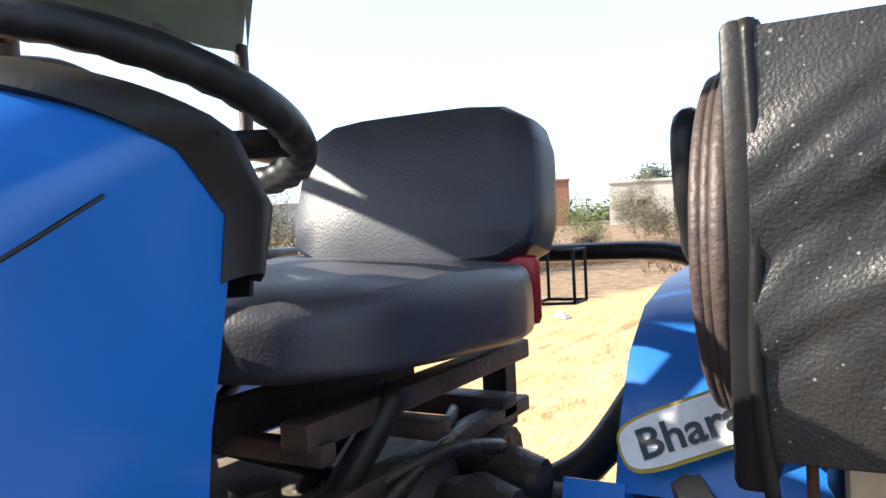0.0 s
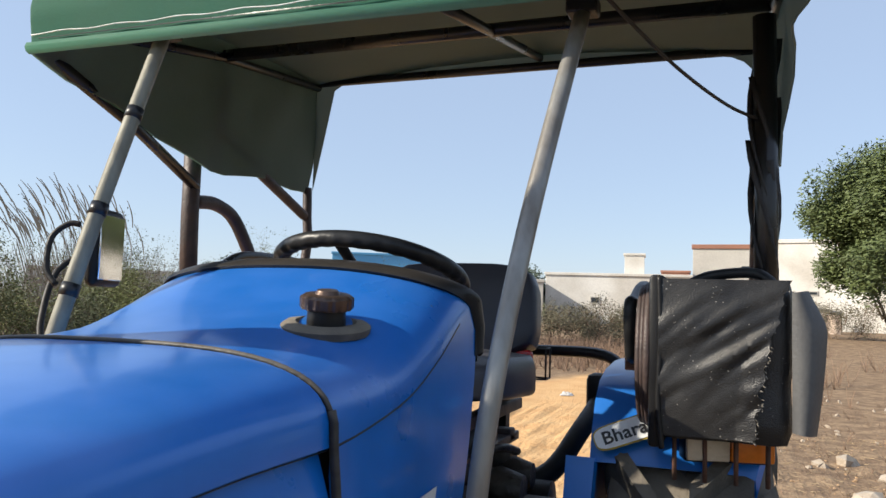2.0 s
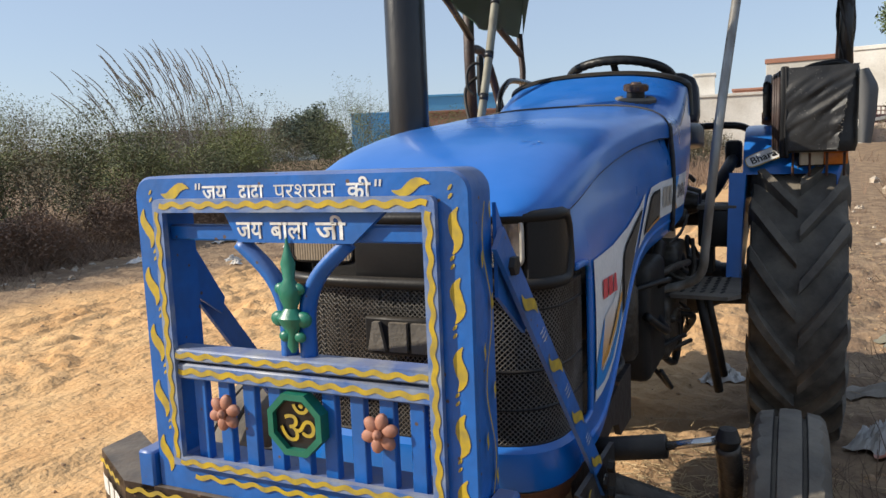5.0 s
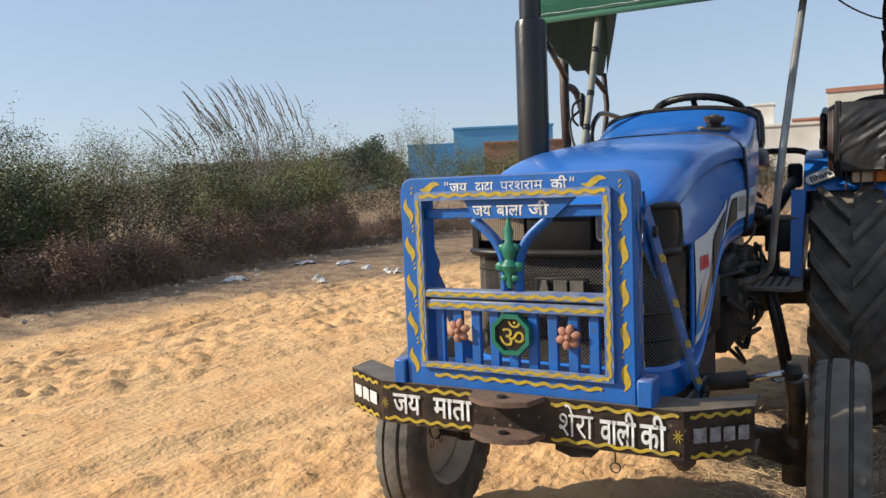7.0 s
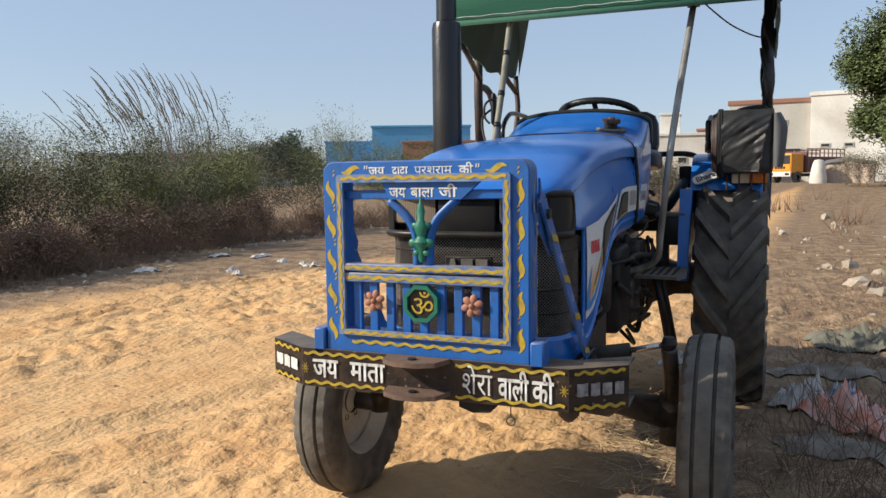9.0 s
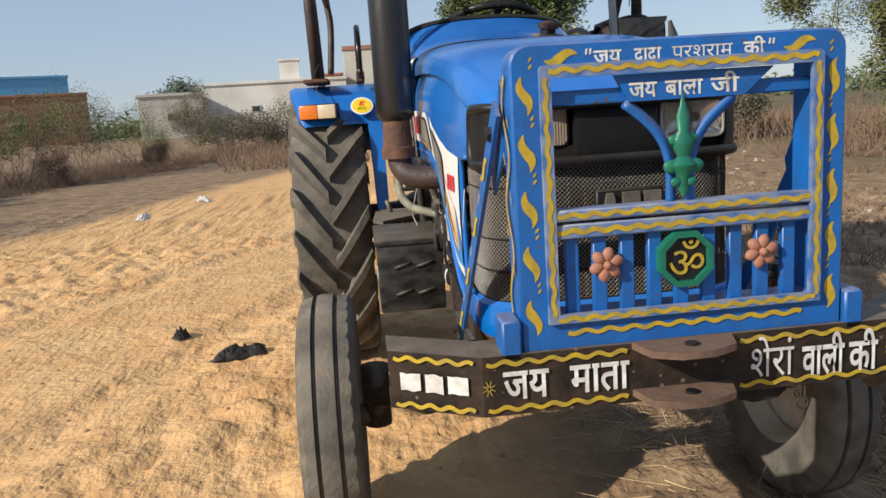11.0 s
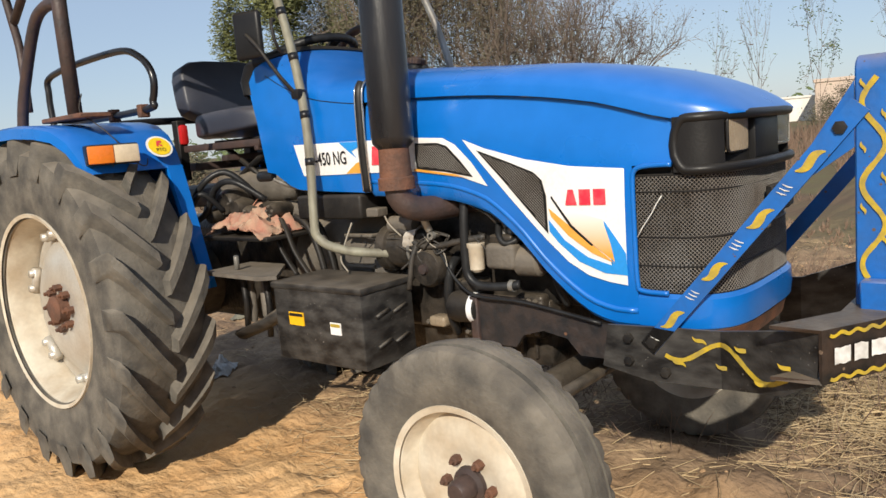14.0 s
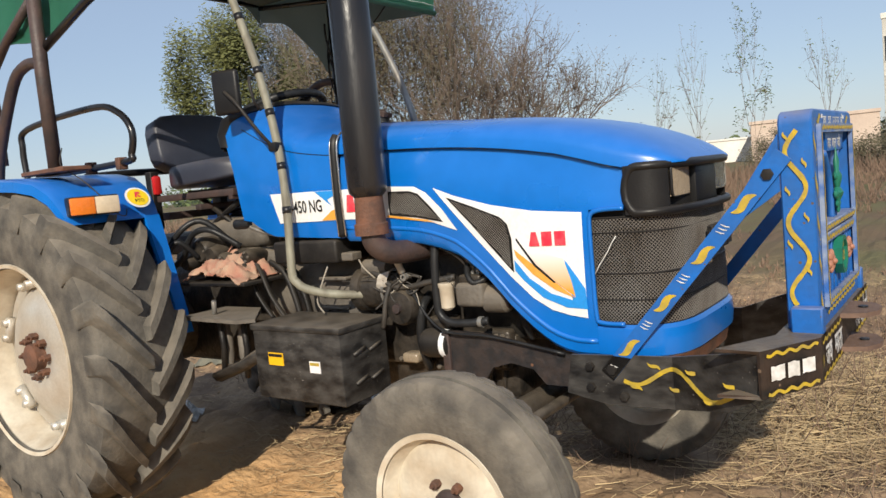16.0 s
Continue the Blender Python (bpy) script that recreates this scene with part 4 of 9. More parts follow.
# ---- exhaust ----
PIPE = (-0.44, 1.30)
bm = bmesh.new()
lathe(bm, [(1.225, 0.048), (1.24, 0.062), (1.26, 0.065), (1.95, 0.065), (1.975, 0.06), (1.985, 0.045), (2.6, 0.043), (2.6, 0.036), (2.3, 0.036)], (*PIPE, 0), "z", 32)
silencer = part("silencer", bm, pipe_black, tractor, "tall black exhaust silencer with a stack")
bm = bmesh.new()
lathe(bm, [(1.10, 0.056), (1.135, 0.056), (1.14, 0.05), (1.235, 0.046), (1.235, 0.0)], (*PIPE, 0), "z", 24)
part("collar", bm, rust, silencer, "rusty flange")
bm = bmesh.new()
tube(bm, smooth_path([(PIPE[0], PIPE[1], 1.12), (PIPE[0] + 0.004, PIPE[1] - 0.004, 1.075), (-0.405, 1.275, 1.04), (-0.33, 1.25, 1.03), (-0.2, 1.21, 1.035)], 6), 0.039, 16)
part("elbow", bm, rust_pipe, silencer, "brown rusted exhaust elbow")

# ---- battery box and steps ----
bm = bmesh.new()
box(bm, (-0.54, 1.405, 0.535), (-0.30, 1.835, 0.80), 0.008, 2)
battery = part("battery_box", bm, battery_paint, tractor, "scuffed black steel battery box with stickers")
bm = bmesh.new()
box(bm, (-0.546, 1.398, 0.782), (-0.295, 1.842, 0.804), 0.006, 2)
part("lid", bm, battery_paint, battery)
for z in (0.60, 0.70):
    for k in range(2):
        x = -0.48 + 0.08 * k
        bm = bmesh.new()
        tube(bm, [(x, 1.403, z), (x + 0.06, 1.403, z + 0.016)], 0.006, 8)
        part("louvre", bm, battery_paint, battery)
for s in (-1, 1):
    bm = bmesh.new()
    out = [(s * 0.30, 1.88 if s > 0 else 2.06), (s * 0.50, 1.86), (s * 0.54, 1.92), (s * 0.52, 2.28), (s * 0.30, 2.28)]
    plate(bm, out, "z", 0.80, 0.014)
    step = part("footplate", bm, cast_grey, tractor, "worn steel footplate, dusty")
    for a in range(6 if s > 0 else 0):
        for b in range(5):
            bm = bmesh.new()
            q = (s * (0.33 + 0.035 * b), 1.93 + 0.06 * a)
            tube(bm, [(q[0], q[1], 0.813), (q[0] + 0.012, q[1] + 0.022, 0.818)], 0.0045, 5)
            part("tread_stud", bm, black_metal, step)
    if s < 0:
        for y in (2.02, 2.16):
            bm = bmesh.new()
            tube(bm, [(-0.43, y, 0.80), (-0.44, y - 0.02, 0.68), (-0.42, y + 0.02, 0.56)], 0.012, 8)
            part("step_leg", bm, black_metal, tractor)

# ---- fenders ----
def fender(s):
    f = group("fender", (s * 0.65, 2.6, 1.3), tractor, "blue rear mudguard, scratched, with a lamp")
    xi, xo = (0.455, 0.90) if s < 0 else (0.515, 0.93)
    front = [(2.44, 1.215), (2.465, 1.28), (2.51, 1.345), (2.58, 1.388), (2.68, 1.408)]
    top = front + [(2.85, 1.42), (3.0, 1.42), (3.15, 1.40), (3.28, 1.335), (3.38, 1.235), (3.46, 1.05)]
    bottom = [(3.40, 1.02), (3.2, 0.95), (2.84, 0.92), (2.5, 0.80), (2.36, 0.74), (2.305, 0.74)]
    bm = bmesh.new()
    plate(bm, top + bottom, "x", s * xi - 0.002, 0.004)
    bmesh.ops.triangulate(bm, faces=bm.faces)
    part("inner_wall", bm, blue, f, smooth=False)
    bm = bmesh.new()
    rows = []
    for k, (y, z) in enumerate(top):
        w = xo - 0.07 + 0.07 * min(1, k / 4)
        rows.append([(s * (xi - 0.002), y, z)] + [(s * x, y - 0.004, z + 0.003) for x in spread(xi + 0.02, w - 0.02, 4)] + [(s * w, y, z - 0.006), (s * (w + 0.002), y + 0.004, z - 0.045)])
    grid(bm, rows, 0.004)
    part("crown", bm, blue, f)
    bm = bmesh.new()
    x0 = xi if s < 0 else xi - 0.055
    rows = []
    for y, z, w in ((2.44, 1.225, 0.062), (2.37, 0.98, 0.052), (2.305, 0.74, 0.045)):
        rows.append([(s * x0, y, z), (s * (x0 + w), y, z), (s * (x0 + w + 0.004), y + 0.014, z)])
    grid(bm, rows, 0.004)
    part("blade", bm, blue, f)
    bm = bmesh.new()
    box(bm, (-0.09, -0.03, -0.037), (0.09, 0.03, 0.037), 0.006, 2)
    place = Matrix.Translation((s * (0.745 if s < 0 else 0.80), 2.42, 1.285)) @ Matrix.Rotation(radians(s * 14), 4, "Z")
    bm.transform(place)
    lamp = part("side_lamp", bm, black_plastic, f, "amber and cream side lamp")
    for name, lo, hi, mat in (("amber_lens", 0.0, 0.088, amber), ("cream_lens", -0.088, -0.001, cream_lens)):
        bm = bmesh.new()
        lo, hi = (lo, hi) if s > 0 else (-hi, -lo)
        box(bm, (lo, -0.045, -0.032), (hi, -0.028, 0.032), 0.005, 2)
        bm.transform(place)
        part(name, bm, mat, lamp)
    return f


fenders = {s: fender(s) for s in (-1, 1)}
# grab rails on the fenders
for s in (-1, 1):
    bm = bmesh.new()
    x = -0.54 if s < 0 else 0.60
    h = 0.0 if s < 0 else -0.07
    rail = [(x, 2.98, 1.44), (x, 2.98, 1.62 + h), (x, 2.90, 1.69 + h), (x, 2.68, 1.69 + h), (x, 2.50, 1.65 + h), (x, 2.42, 1.57), (x, 2.44, 1.48), (x, 2.51, 1.448), (x, 2.9, 1.445)]
    if s < 0:
        rail = [(x, 3.30, 1.42), (x, 3.31, 1.58), (x, 3.24, 1.665)] + rail[3:-1] + [(x, 3.2, 1.44)]
    tube(bm, smooth_path(rail, 6), 0.014, 10)
    part("grab_rail", bm, rubber_grip if s > 0 else pipe_black, tractor, "bent pipe grab rail")
    for y in (2.52, 2.75):
        bm = bmesh.new()
        box(bm, (x - 0.02, y - 0.015, 1.42), (x + 0.02, y + 0.015, 1.47), 0.003)
        part("rail_clamp", bm, rust, tractor)

# ---- seat ----
seat = group("seat", (0.0, 2.5, 1.2), tractor, "dark blue cloth-covered seat with creases")


def pad(w0, w1, h, d, power=4.0, n=28, m=10):
    """A stuffed pad standing upright in x and z, w0 wide below and w1 above, h high and d thick."""
    bm = bmesh.new()
    rows = []
    for j in range(2 * m + 1):
        v = -1 + j / m
        dep = d / 2 * math.copysign(abs(v), v)
        k_in = (1 - abs(v) ** 4) ** 0.25 if abs(v) < 1 else 0.0
        k_in = 0.78 + 0.22 * k_in if abs(v) < 1 else 0.74
        ring = []
        for i in range(n):
            q = 2 * math.pi * i / n
            c, sn = math.cos(q), math.sin(q)
            r = (abs(c) ** power + abs(sn) ** power) ** (-1 / power)
            z = sn * r * h / 2 * k_in
            w = w0 + (w1 - w0) * (z / h + 0.5)
            ring.append((c * r * w / 2 * k_in, dep, z))
        rows.append([bm.verts.new(p) for p in ring])
    for a, b in zip(rows, rows[1:]):
        for i in range(n):
            bm.faces.new((a[i], a[(i + 1) % n], b[(i + 1) % n], b[i]))
    for ring in (rows[0], rows[-1]):
        mid = bm.verts.new(sum((v.co for v in ring), Vector()) / n + Vector((0, 0.012 * (1 if ring is rows[-1] else -1), 0)))
        for i in range(n):
            bm.faces.new((ring[i], ring[(i + 1) % n], mid))
    bmesh.ops.recalc_face_normals(bm, faces=bm.faces)
    return bm


bm = pad(0.50, 0.46, 0.27, 0.11, 5.0)
bm.transform(Matrix.Translation((0.06, 2.84, 1.548)) @ Matrix.Rotation(radians(-14), 4, "X"))
part("backrest", bm, seat_cloth, seat)
bm = pad(0.58, 0.56, 0.56, 0.16)
for v in bm.verts:
    v.co.y += 0.005 * noise.noise(v.co * 14)
    if v.co.y < 0:
        v.co.y *= 0.42 - 0.14 * (v.co.z / 0.56 + 0.5)
        v.co.y += 0.006 * math.sin(v.co.x * 90) * max(0, v.co.z - 0.15) / 0.13
    else:
        v.co.y *= 1 - 0.35 * max(0, v.co.z / 0.28) ** 2
bm.transform(Matrix.Translation((0.06, 2.49, 1.365)) @ Matrix.Rotation(radians(88), 4, "X"))
part("cushion", bm, seat_cloth, seat)
for s in (-1, 1):
    for name, lo, hi in (("seat_rail", (s * 0.13 - 0.015, 2.24, 1.27), (s * 0.13 + 0.015, 2.66, 1.315)), ("back_strap", (s * 0.19 - 0.022, 2.83, 1.15), (s * 0.19 + 0.022, 2.875, 1.42))):
        bm = bmesh.new()
        box(bm, lo, hi, 0.003)
        part(name, bm, black_metal, seat)
    for y0, y1 in ((2.25, 2.62), (2.6, 2.32)):
        bm = bmesh.new()
        tube(bm, [(s * 0.13, y0, 1.285), (s * 0.12, y1, 1.11)], 0.012, 6)
        part("scissor_arm", bm, black_metal, seat)
for name, lo, hi in (("slide_channel", (0.225, 2.27, 1.275), (0.262, 2.82, 1.305)), ("slide_channel", (-0.20, 2.27, 1.275), (-0.163, 2.82, 1.305)), ("slide_channel", (0.215, 2.30, 1.185), (0.25, 2.84, 1.21)), ("cross_channel", (-0.2, 2.28, 1.258), (0.27, 2.305, 1.282)), ("cross_channel", (-0.2, 2.50, 1.225), (0.27, 2.54, 1.25)), ("cross_channel", (-0.2, 2.74, 1.19), (0.25, 2.79, 1.225))):
    bm = bmesh.new()
    box(bm, lo, hi, 0.004, 2)
    part(name, bm, rust_pipe, seat, "dusty brown steel channel")
bm = bmesh.new()
box(bm, (-0.15, 2.18, 1.04), (0.21, 2.70, 1.175), 0.05, 3)
part("mount_base", bm, cast_grey, seat, "dusty cast cover below the seat")
bm = bmesh.new()
lathe(bm, [(1.16, 0.035), (1.185, 0.035), (1.19, 0.03), (1.205, 0.03), (1.207, 0.0)], (0.12, 2.34, 0), "z", 16)
part("filler_cap", bm, engine_metal, seat)
for x0, y0, x1, y1, r in ((0.20, 2.36, 0.30, 2.62, 0.011), (0.24, 2.46, 0.13, 2.80, 0.009), (0.27, 2.3, 0.2, 2.75, 0.007)):
    bm = bmesh.new()
    tube(bm, smooth_path([(x0, y0, 1.17), ((x0 + x1) / 2 + 0.03, (y0 + y1) / 2, 1.215), (x1, y1, 1.19)], 5), r, 8)
    part("control_rod", bm, engine_metal, seat)
bm = bmesh.new()
box(bm, (0.22, 2.78, 1.33), (0.295, 2.81, 1.44), 0.012, 2)
part("reflector", bm, red_lens, seat, "red lamp behind the seat")
bm = bmesh.new()
box(bm, (-0.215, 2.80, 1.31), (-0.175, 2.83, 1.40), 0.012, 2)
part("reflector", bm, red_lens, seat, "red lamp behind the seat")

# ---- steering wheel ----
WHEEL = Matrix.Translation((0.062, 2.215, 1.618)) @ Matrix.Rotation(radians(-18), 4, "X")
steering = group("steering_wheel", (0.045, 2.20, 1.602), tractor, "black ribbed steering wheel")
bm = bmesh.new()
ring = [(0.202 * math.cos(q), 0.202 * math.sin(q), 0) for q in (2 * math.pi * k / 144 for k in range(144))]
tube(bm, ring, 0.0175, 12, closed=True)
for v in bm.verts:
    q = math.atan2(v.co.y, v.co.x)
    inner = math.hypot(v.co.x, v.co.y) < 0.197
    if inner or v.co.z < -0.006:
        v.co *= 1 + 0.014 * math.sin(q * 36)
bm.transform(WHEEL)
part("rim", bm, rubber_grip, steering)
bm = bmesh.new()
for q in (0.55, 2.65, 4.75):
    tube(bm, [WHEEL @ Vector((0.03 * math.cos(q), 0.03 * math.sin(q), -0.03)), WHEEL @ Vector((0.2 * math.cos(q), 0.2 * math.sin(q), 0))], 0.011, 8, flat=1.6)
part("spokes", bm, rubber_grip, steering)
bm = bmesh.new()
lathe(bm, [(-0.05, 0.035), (-0.01, 0.045), (0.0, 0.035), (0.0, 0.0)], (0, 0, 0), "z", 20)
bm.transform(WHEEL)
part("hub", bm, rubber_grip, steering)
bm = bmesh.new()
tube(bm, [WHEEL @ Vector((0, 0, -0.03)), WHEEL @ Vector((0, 0.0, -0.30))], 0.028, 12)
part("column", bm, black_metal, steering)

# ---- canopy ----
canopy = group("canopy", (0.1, 2.6, 2.2), tractor, "green canvas canopy on bent pipes, torn at the rear")
XL, XR = -0.68, 0.93


def roof(x, y):
    u = (x - XL) / (XR - XL)
    v = (y - 1.95) / 1.28
    return 2.235 + 0.165 * v + 0.05 * math.sin(math.pi * u) + 0.05 * math.sin(math.pi * v) + 0.006 * noise.noise(Vector((x * 6, y * 6, 0)))


bm = bmesh.new()
grid(bm, [[(x, y, roof(x, y)) for x in spread(XL, XR, 20)] for y in spread(1.95, 3.23, 16)], 0.004)
part("roof_canvas", bm, canvas, canopy)
bm = bmesh.new()
grid(bm, [[(x, y, roof(x, y) - 0.012) for x in spread(XL + 0.01, XR - 0.01, 20)] for y in spread(1.965, 3.22, 16)], 0.003)
part("lining", bm, canvas_under, canopy, "grey-green canvas underside")
bm = bmesh.new()
grid(bm, [[(x, 1.947 - 0.006 * math.sin(k * 1.3), roof(x, 1.95) + (2.105 - roof(x, 1.95)) * k / 4) for x in spread(XL - 0.01, XR + 0.01, 24)] for k in range(5)], 0.004)
part("front_valance", bm, canvas, canopy)
bm = bmesh.new()
tube(bm, [(XL - 0.012, 1.945, 2.108), (0.1, 1.940, 2.103), (XR + 0.012, 1.945, 2.10)], 0.014, 8)
part("valance_hem", bm, canvas, canopy)
bm = bmesh.new()
tube(bm, [(x, 1.936, 2.136 + 0.002 * math.sin(x * 40)) for x in spread(XL, XR, 60)], 0.0016, 5)
part("stitching", bm, white_paint, canopy, "white stitched seam")
# side flap on its right, hanging low at the back
bm = bmesh.new()
rows = []
for y in spread(1.95, 3.23, 20):
    low = lerp([(1.95, 2.10), (2.3, 2.03), (2.55, 1.965), (2.7, 1.95), (2.95, 1.985), (3.1, 1.965), (3.23, 1.975)], y)
    hi = roof(XL, y)
    rows.append([(XL - 0.03 * k / 5 + 0.012 * math.sin(y * 21 + k), y, hi + (low - hi) * k / 5) for k in range(6)])
grid(bm, rows, 0.004)
part("side_flap", bm, canvas, canopy)
bm = bmesh.new()
grid(bm, [[(p[0] + 0.008, p[1], p[2]) for p in r] for r in rows], 0.002)
part("flap_lining", bm, canvas_under, canopy)
bm = bmesh.new()
rows = []
for y in spread(1.95, 3.23, 20):
    low = lerp([(1.95, 2.10), (2.4, 2.13), (2.52, 2.03), (2.64, 1.93), (2.70, 1.90), (2.78, 2.02), (3.0, 2.25), (3.23, 2.30)], y)
    hi = roof(XR, y)
    rows.append([(XR + 0.01 * math.sin(y * 17 + k), y, hi + (low - hi) * k / 4) for k in range(5)])
grid(bm, rows, 0.004)
part("side_flap", bm, canvas_under, canopy)
# back edge, ragged
bm = bmesh.new()
rows = []
for x in spread(XL, XR, 44):
    low = lerp([(XL, 1.98), (XL + 0.025, 2.0), (XL + 0.05, 2.36), (XL + 0.12, 2.395), (0.7, 2.395), (0.85, 2.375), (XR, 2.28)], x) + 0.008 * noise.noise(Vector((x * 30, 0, 3)))
    hi = roof(x, 3.23)
    rows.append([(x, 3.23 + 0.004 * math.sin(x * 30), hi + (low - hi) * k / 3) for k in range(4)])
grid(bm, rows, 0.004)
part("rear_valance", bm, canvas_under, canopy)
# uprights, braces and stays
POSTS = {-1: (-0.755, 2.63), 1: (0.885, 2.62)}
for s, (x, y) in POSTS.items():
    bm = bmesh.new()
    tube(bm, [(x, y, 1.43), (x + 0.005 * s, y - 0.01, 1.8), (x, y - 0.02, 2.27)], 0.027, 12)
    post = part("roll_bar", bm, rust_pipe if s < 0 else pipe_black, tractor, "rusted pipe upright")
    bm = bmesh.new()
    box(bm, (x - 0.06, y - 0.16, 1.424), (x + 0.06, y + 0.16, 1.442), 0.004)
    part("foot", bm, rust, post)
    bm = bmesh.new()
    tube(bm, smooth_path([(x, y, 1.855), (x, y + 0.12, 1.86), (x, y + 0.24, 1.80), (x, y + 0.42, 1.56), (x, y + 0.48, 1.43)], 6), 0.022, 10)
    part("rear_stay", bm, rust_pipe, post)
    if s < 0:
        bm = bmesh.new()
        tube(bm, [(x + 0.01, y - 0.01, 1.90), (x + 0.03, 2.32, 2.02), (x + 0.05, 1.99, 2.12)], 0.016, 8)
        part("front_brace", bm, pipe_black, post)
bm = bmesh.new()
tube(bm, [(XL + 0.01, 1.965, 2.13), (XR - 0.01, 1.965, 2.13)], 0.018, 8)
tube(bm, [(-0.1, 2.05, 2.17), (0.55, 2.05, 2.16)], 0.022, 8)
tube(bm, [(XL + 0.02, 2.62, 2.31), (XR - 0.03, 2.62, 2.31)], 0.02, 8)
tube(bm, [(XL + 0.02, 3.21, 2.395), (XR - 0.03, 3.21, 2.395)], 0.016, 8)
for x in (XL + 0.02, 0.2, XR - 0.02):
    tube(bm, [(x, 1.97, 2.17), (x, 2.6, 2.30), (x, 3.2, roof(x, 3.2) - 0.03)], 0.014, 8)
part("roof_frame", bm, pipe_black, canopy)
bm = bmesh.new()
tube(bm, smooth_path([(-0.70, 3.22, 1.99), (-0.69, 3.21, 1.88), (-0.68, 3.2, 1.75), (-0.70, 3.16, 1.5)], 5), 0.018, 8)
part("rear_leg", bm, rust_pipe, canopy)
# torn strips of cloth round the upright on its left
bm = bmesh.new()
x, y = POSTS[1]
for k in range(7):
    z0 = 2.22 - 0.05 * k
    q = k * 1.9
    pts = [(x + 0.03 * math.cos(q + t * 2), y + 0.035 * math.sin(q + t * 2), z0 - 0.22 * t) for t in spread(0, 1.6, 8)]
    tube(bm, pts, 0.018, 6, taper=0.004, flat=0.4)
part("torn_cloth", bm, torn_cloth, canopy, "torn black cloth wound round the upright")
# front props: bent pipes, their feet turned in towards the chassis
def pipe_at(xs, ys, z):
    knots = (2.12, 1.7, 1.35, 0.97)
    pts = [(x, y, k) for x, y, k in zip(xs, ys, knots)]
    line = smooth_path(pts, 8)
    return tuple(lerp([(p[2], p[i]) for p in line[::-1]], z) for i in (0, 1)) + (z,)


for xs, ys, foot, tapes in (((0.54, 0.503, 0.468, 0.428), (2.09, 1.856, 1.752, 1.79), ((0.423, 1.80, 0.93), (0.405, 1.815, 0.892), (0.36, 1.825, 0.862), (0.26, 1.83, 0.835)), False),
                            ((-0.357, -0.363, -0.388, -0.43), (1.99, 1.839, 1.748, 1.712), ((-0.425, 1.702, 0.94), (-0.412, 1.665, 0.912), (-0.375, 1.58, 0.888), (-0.27, 1.47, 0.868)), True)):
    bm = bmesh.new()
    pts = [pipe_at(xs, ys, z) for z in spread(2.12, 0.98, 24)] + smooth_path([pipe_at(xs, ys, 0.96)] + list(foot), 5)
    tube(bm, pts, 0.0158, 12)
    prop = part("front_prop", bm, khaki_pipe if tapes else steel, tractor, "galvanised pipe prop, scuffed")
    if tapes:
        for z in (1.93, 1.72, 1.56, 1.36, 1.2):
            bm = bmesh.new()
            tube(bm, [pipe_at(xs, ys, z - 0.012), pipe_at(xs, ys, z + 0.012)], 0.0175, 12)
            part("tape", bm, black_decal, prop)
    bm = bmesh.new()
    box(bm, (xs[0] - 0.03, ys[0] - 0.02, 2.115), (xs[0] + 0.03, ys[0] + 0.03, 2.145), 0.004)
    part("clamp", bm, black_metal, prop)
bm = bmesh.new()
tube(bm, smooth_path([(0.60, 1.99, 2.1), (0.70, 2.2, 2.04), (0.80, 2.45, 2.02), (0.88, 2.61, 2.02)], 6), 0.004, 5)
part("cable", bm, wire_dark, canopy, "thin black cable")

# mirror clamped to its right prop
mirror = group("mirror", (-0.43, 1.9, 1.6), tractor, "rectangular wing mirror with a black back")
bm = bmesh.new()
MIR = Matrix.Translation((-0.437, 1.945, 1.652)) @ Matrix.Rotation(radians(-75), 4, "Z")
box(bm, (-0.058, -0.012, -0.082), (0.058, 0.014, 0.082), 0.014, 3)
bm.transform(MIR)
part("shell", bm, black_plastic, mirror)
bm = bmesh.new()
box(bm, (-0.048, 0.0145, -0.068), (0.048, 0.018, 0.068), 0.002)
bm.transform(MIR)
part("glass", bm, mirror_glass, mirror)
bm = bmesh.new()
tube(bm, smooth_path([MIR @ Vector((0.0, -0.014, 0.0)), (-0.47, 1.86, 1.60), (-0.44, 1.80, 1.50), (-0.40, 1.772, 1.435)], 5), 0.0065, 8)
part("arm", bm, black_metal, mirror)
bm = bmesh.new()
box(bm, (-0.408, 1.75, 1.415), (-0.366, 1.79, 1.45), 0.008, 2)
part("clamp", bm, black_plastic, mirror)
bm = bmesh.new()
tube(bm, smooth_path([(-0.41, 1.80, 1.57), (-0.435, 1.80, 1.60), (-0.44, 1.81, 1.66), (-0.42, 1.83, 1.69), (-0.40, 1.84, 1.69)], 5), 0.006, 8)
part("guard_loop", bm, black_metal, mirror)
bm = bmesh.new()
tube(bm, [(-0.745, 2.66, 2.10), (-0.72, 2.95, 1.99), (-0.69, 3.19, 1.88)], 0.018, 8)
part("diagonal_brace", bm, rust_pipe, canopy)

# ---- stickers and hand-painted work ----
def skin(y, z):
    """How far out the tractor's blue side lies at y and z."""
    if y < 1.506:
        lo, hi = curve(LOWER, y), curve(CREASE, y) - 0.004
        u = max(0, min(1, (z - lo) / (hi - lo)))
        return curve(HALF, y) + 0.012 * math.sin(math.pi * u) - 0.012 * max(0, u - 0.8) / 0.2
    zc, zl = curve(COWL_CREASE, y), curve(COWL_LOWER, y)
    u = max(0, min(1, (zc - z) / (zc - zl)))
    return curve(HALF, y) + 0.012 * math.sin(math.pi * u)


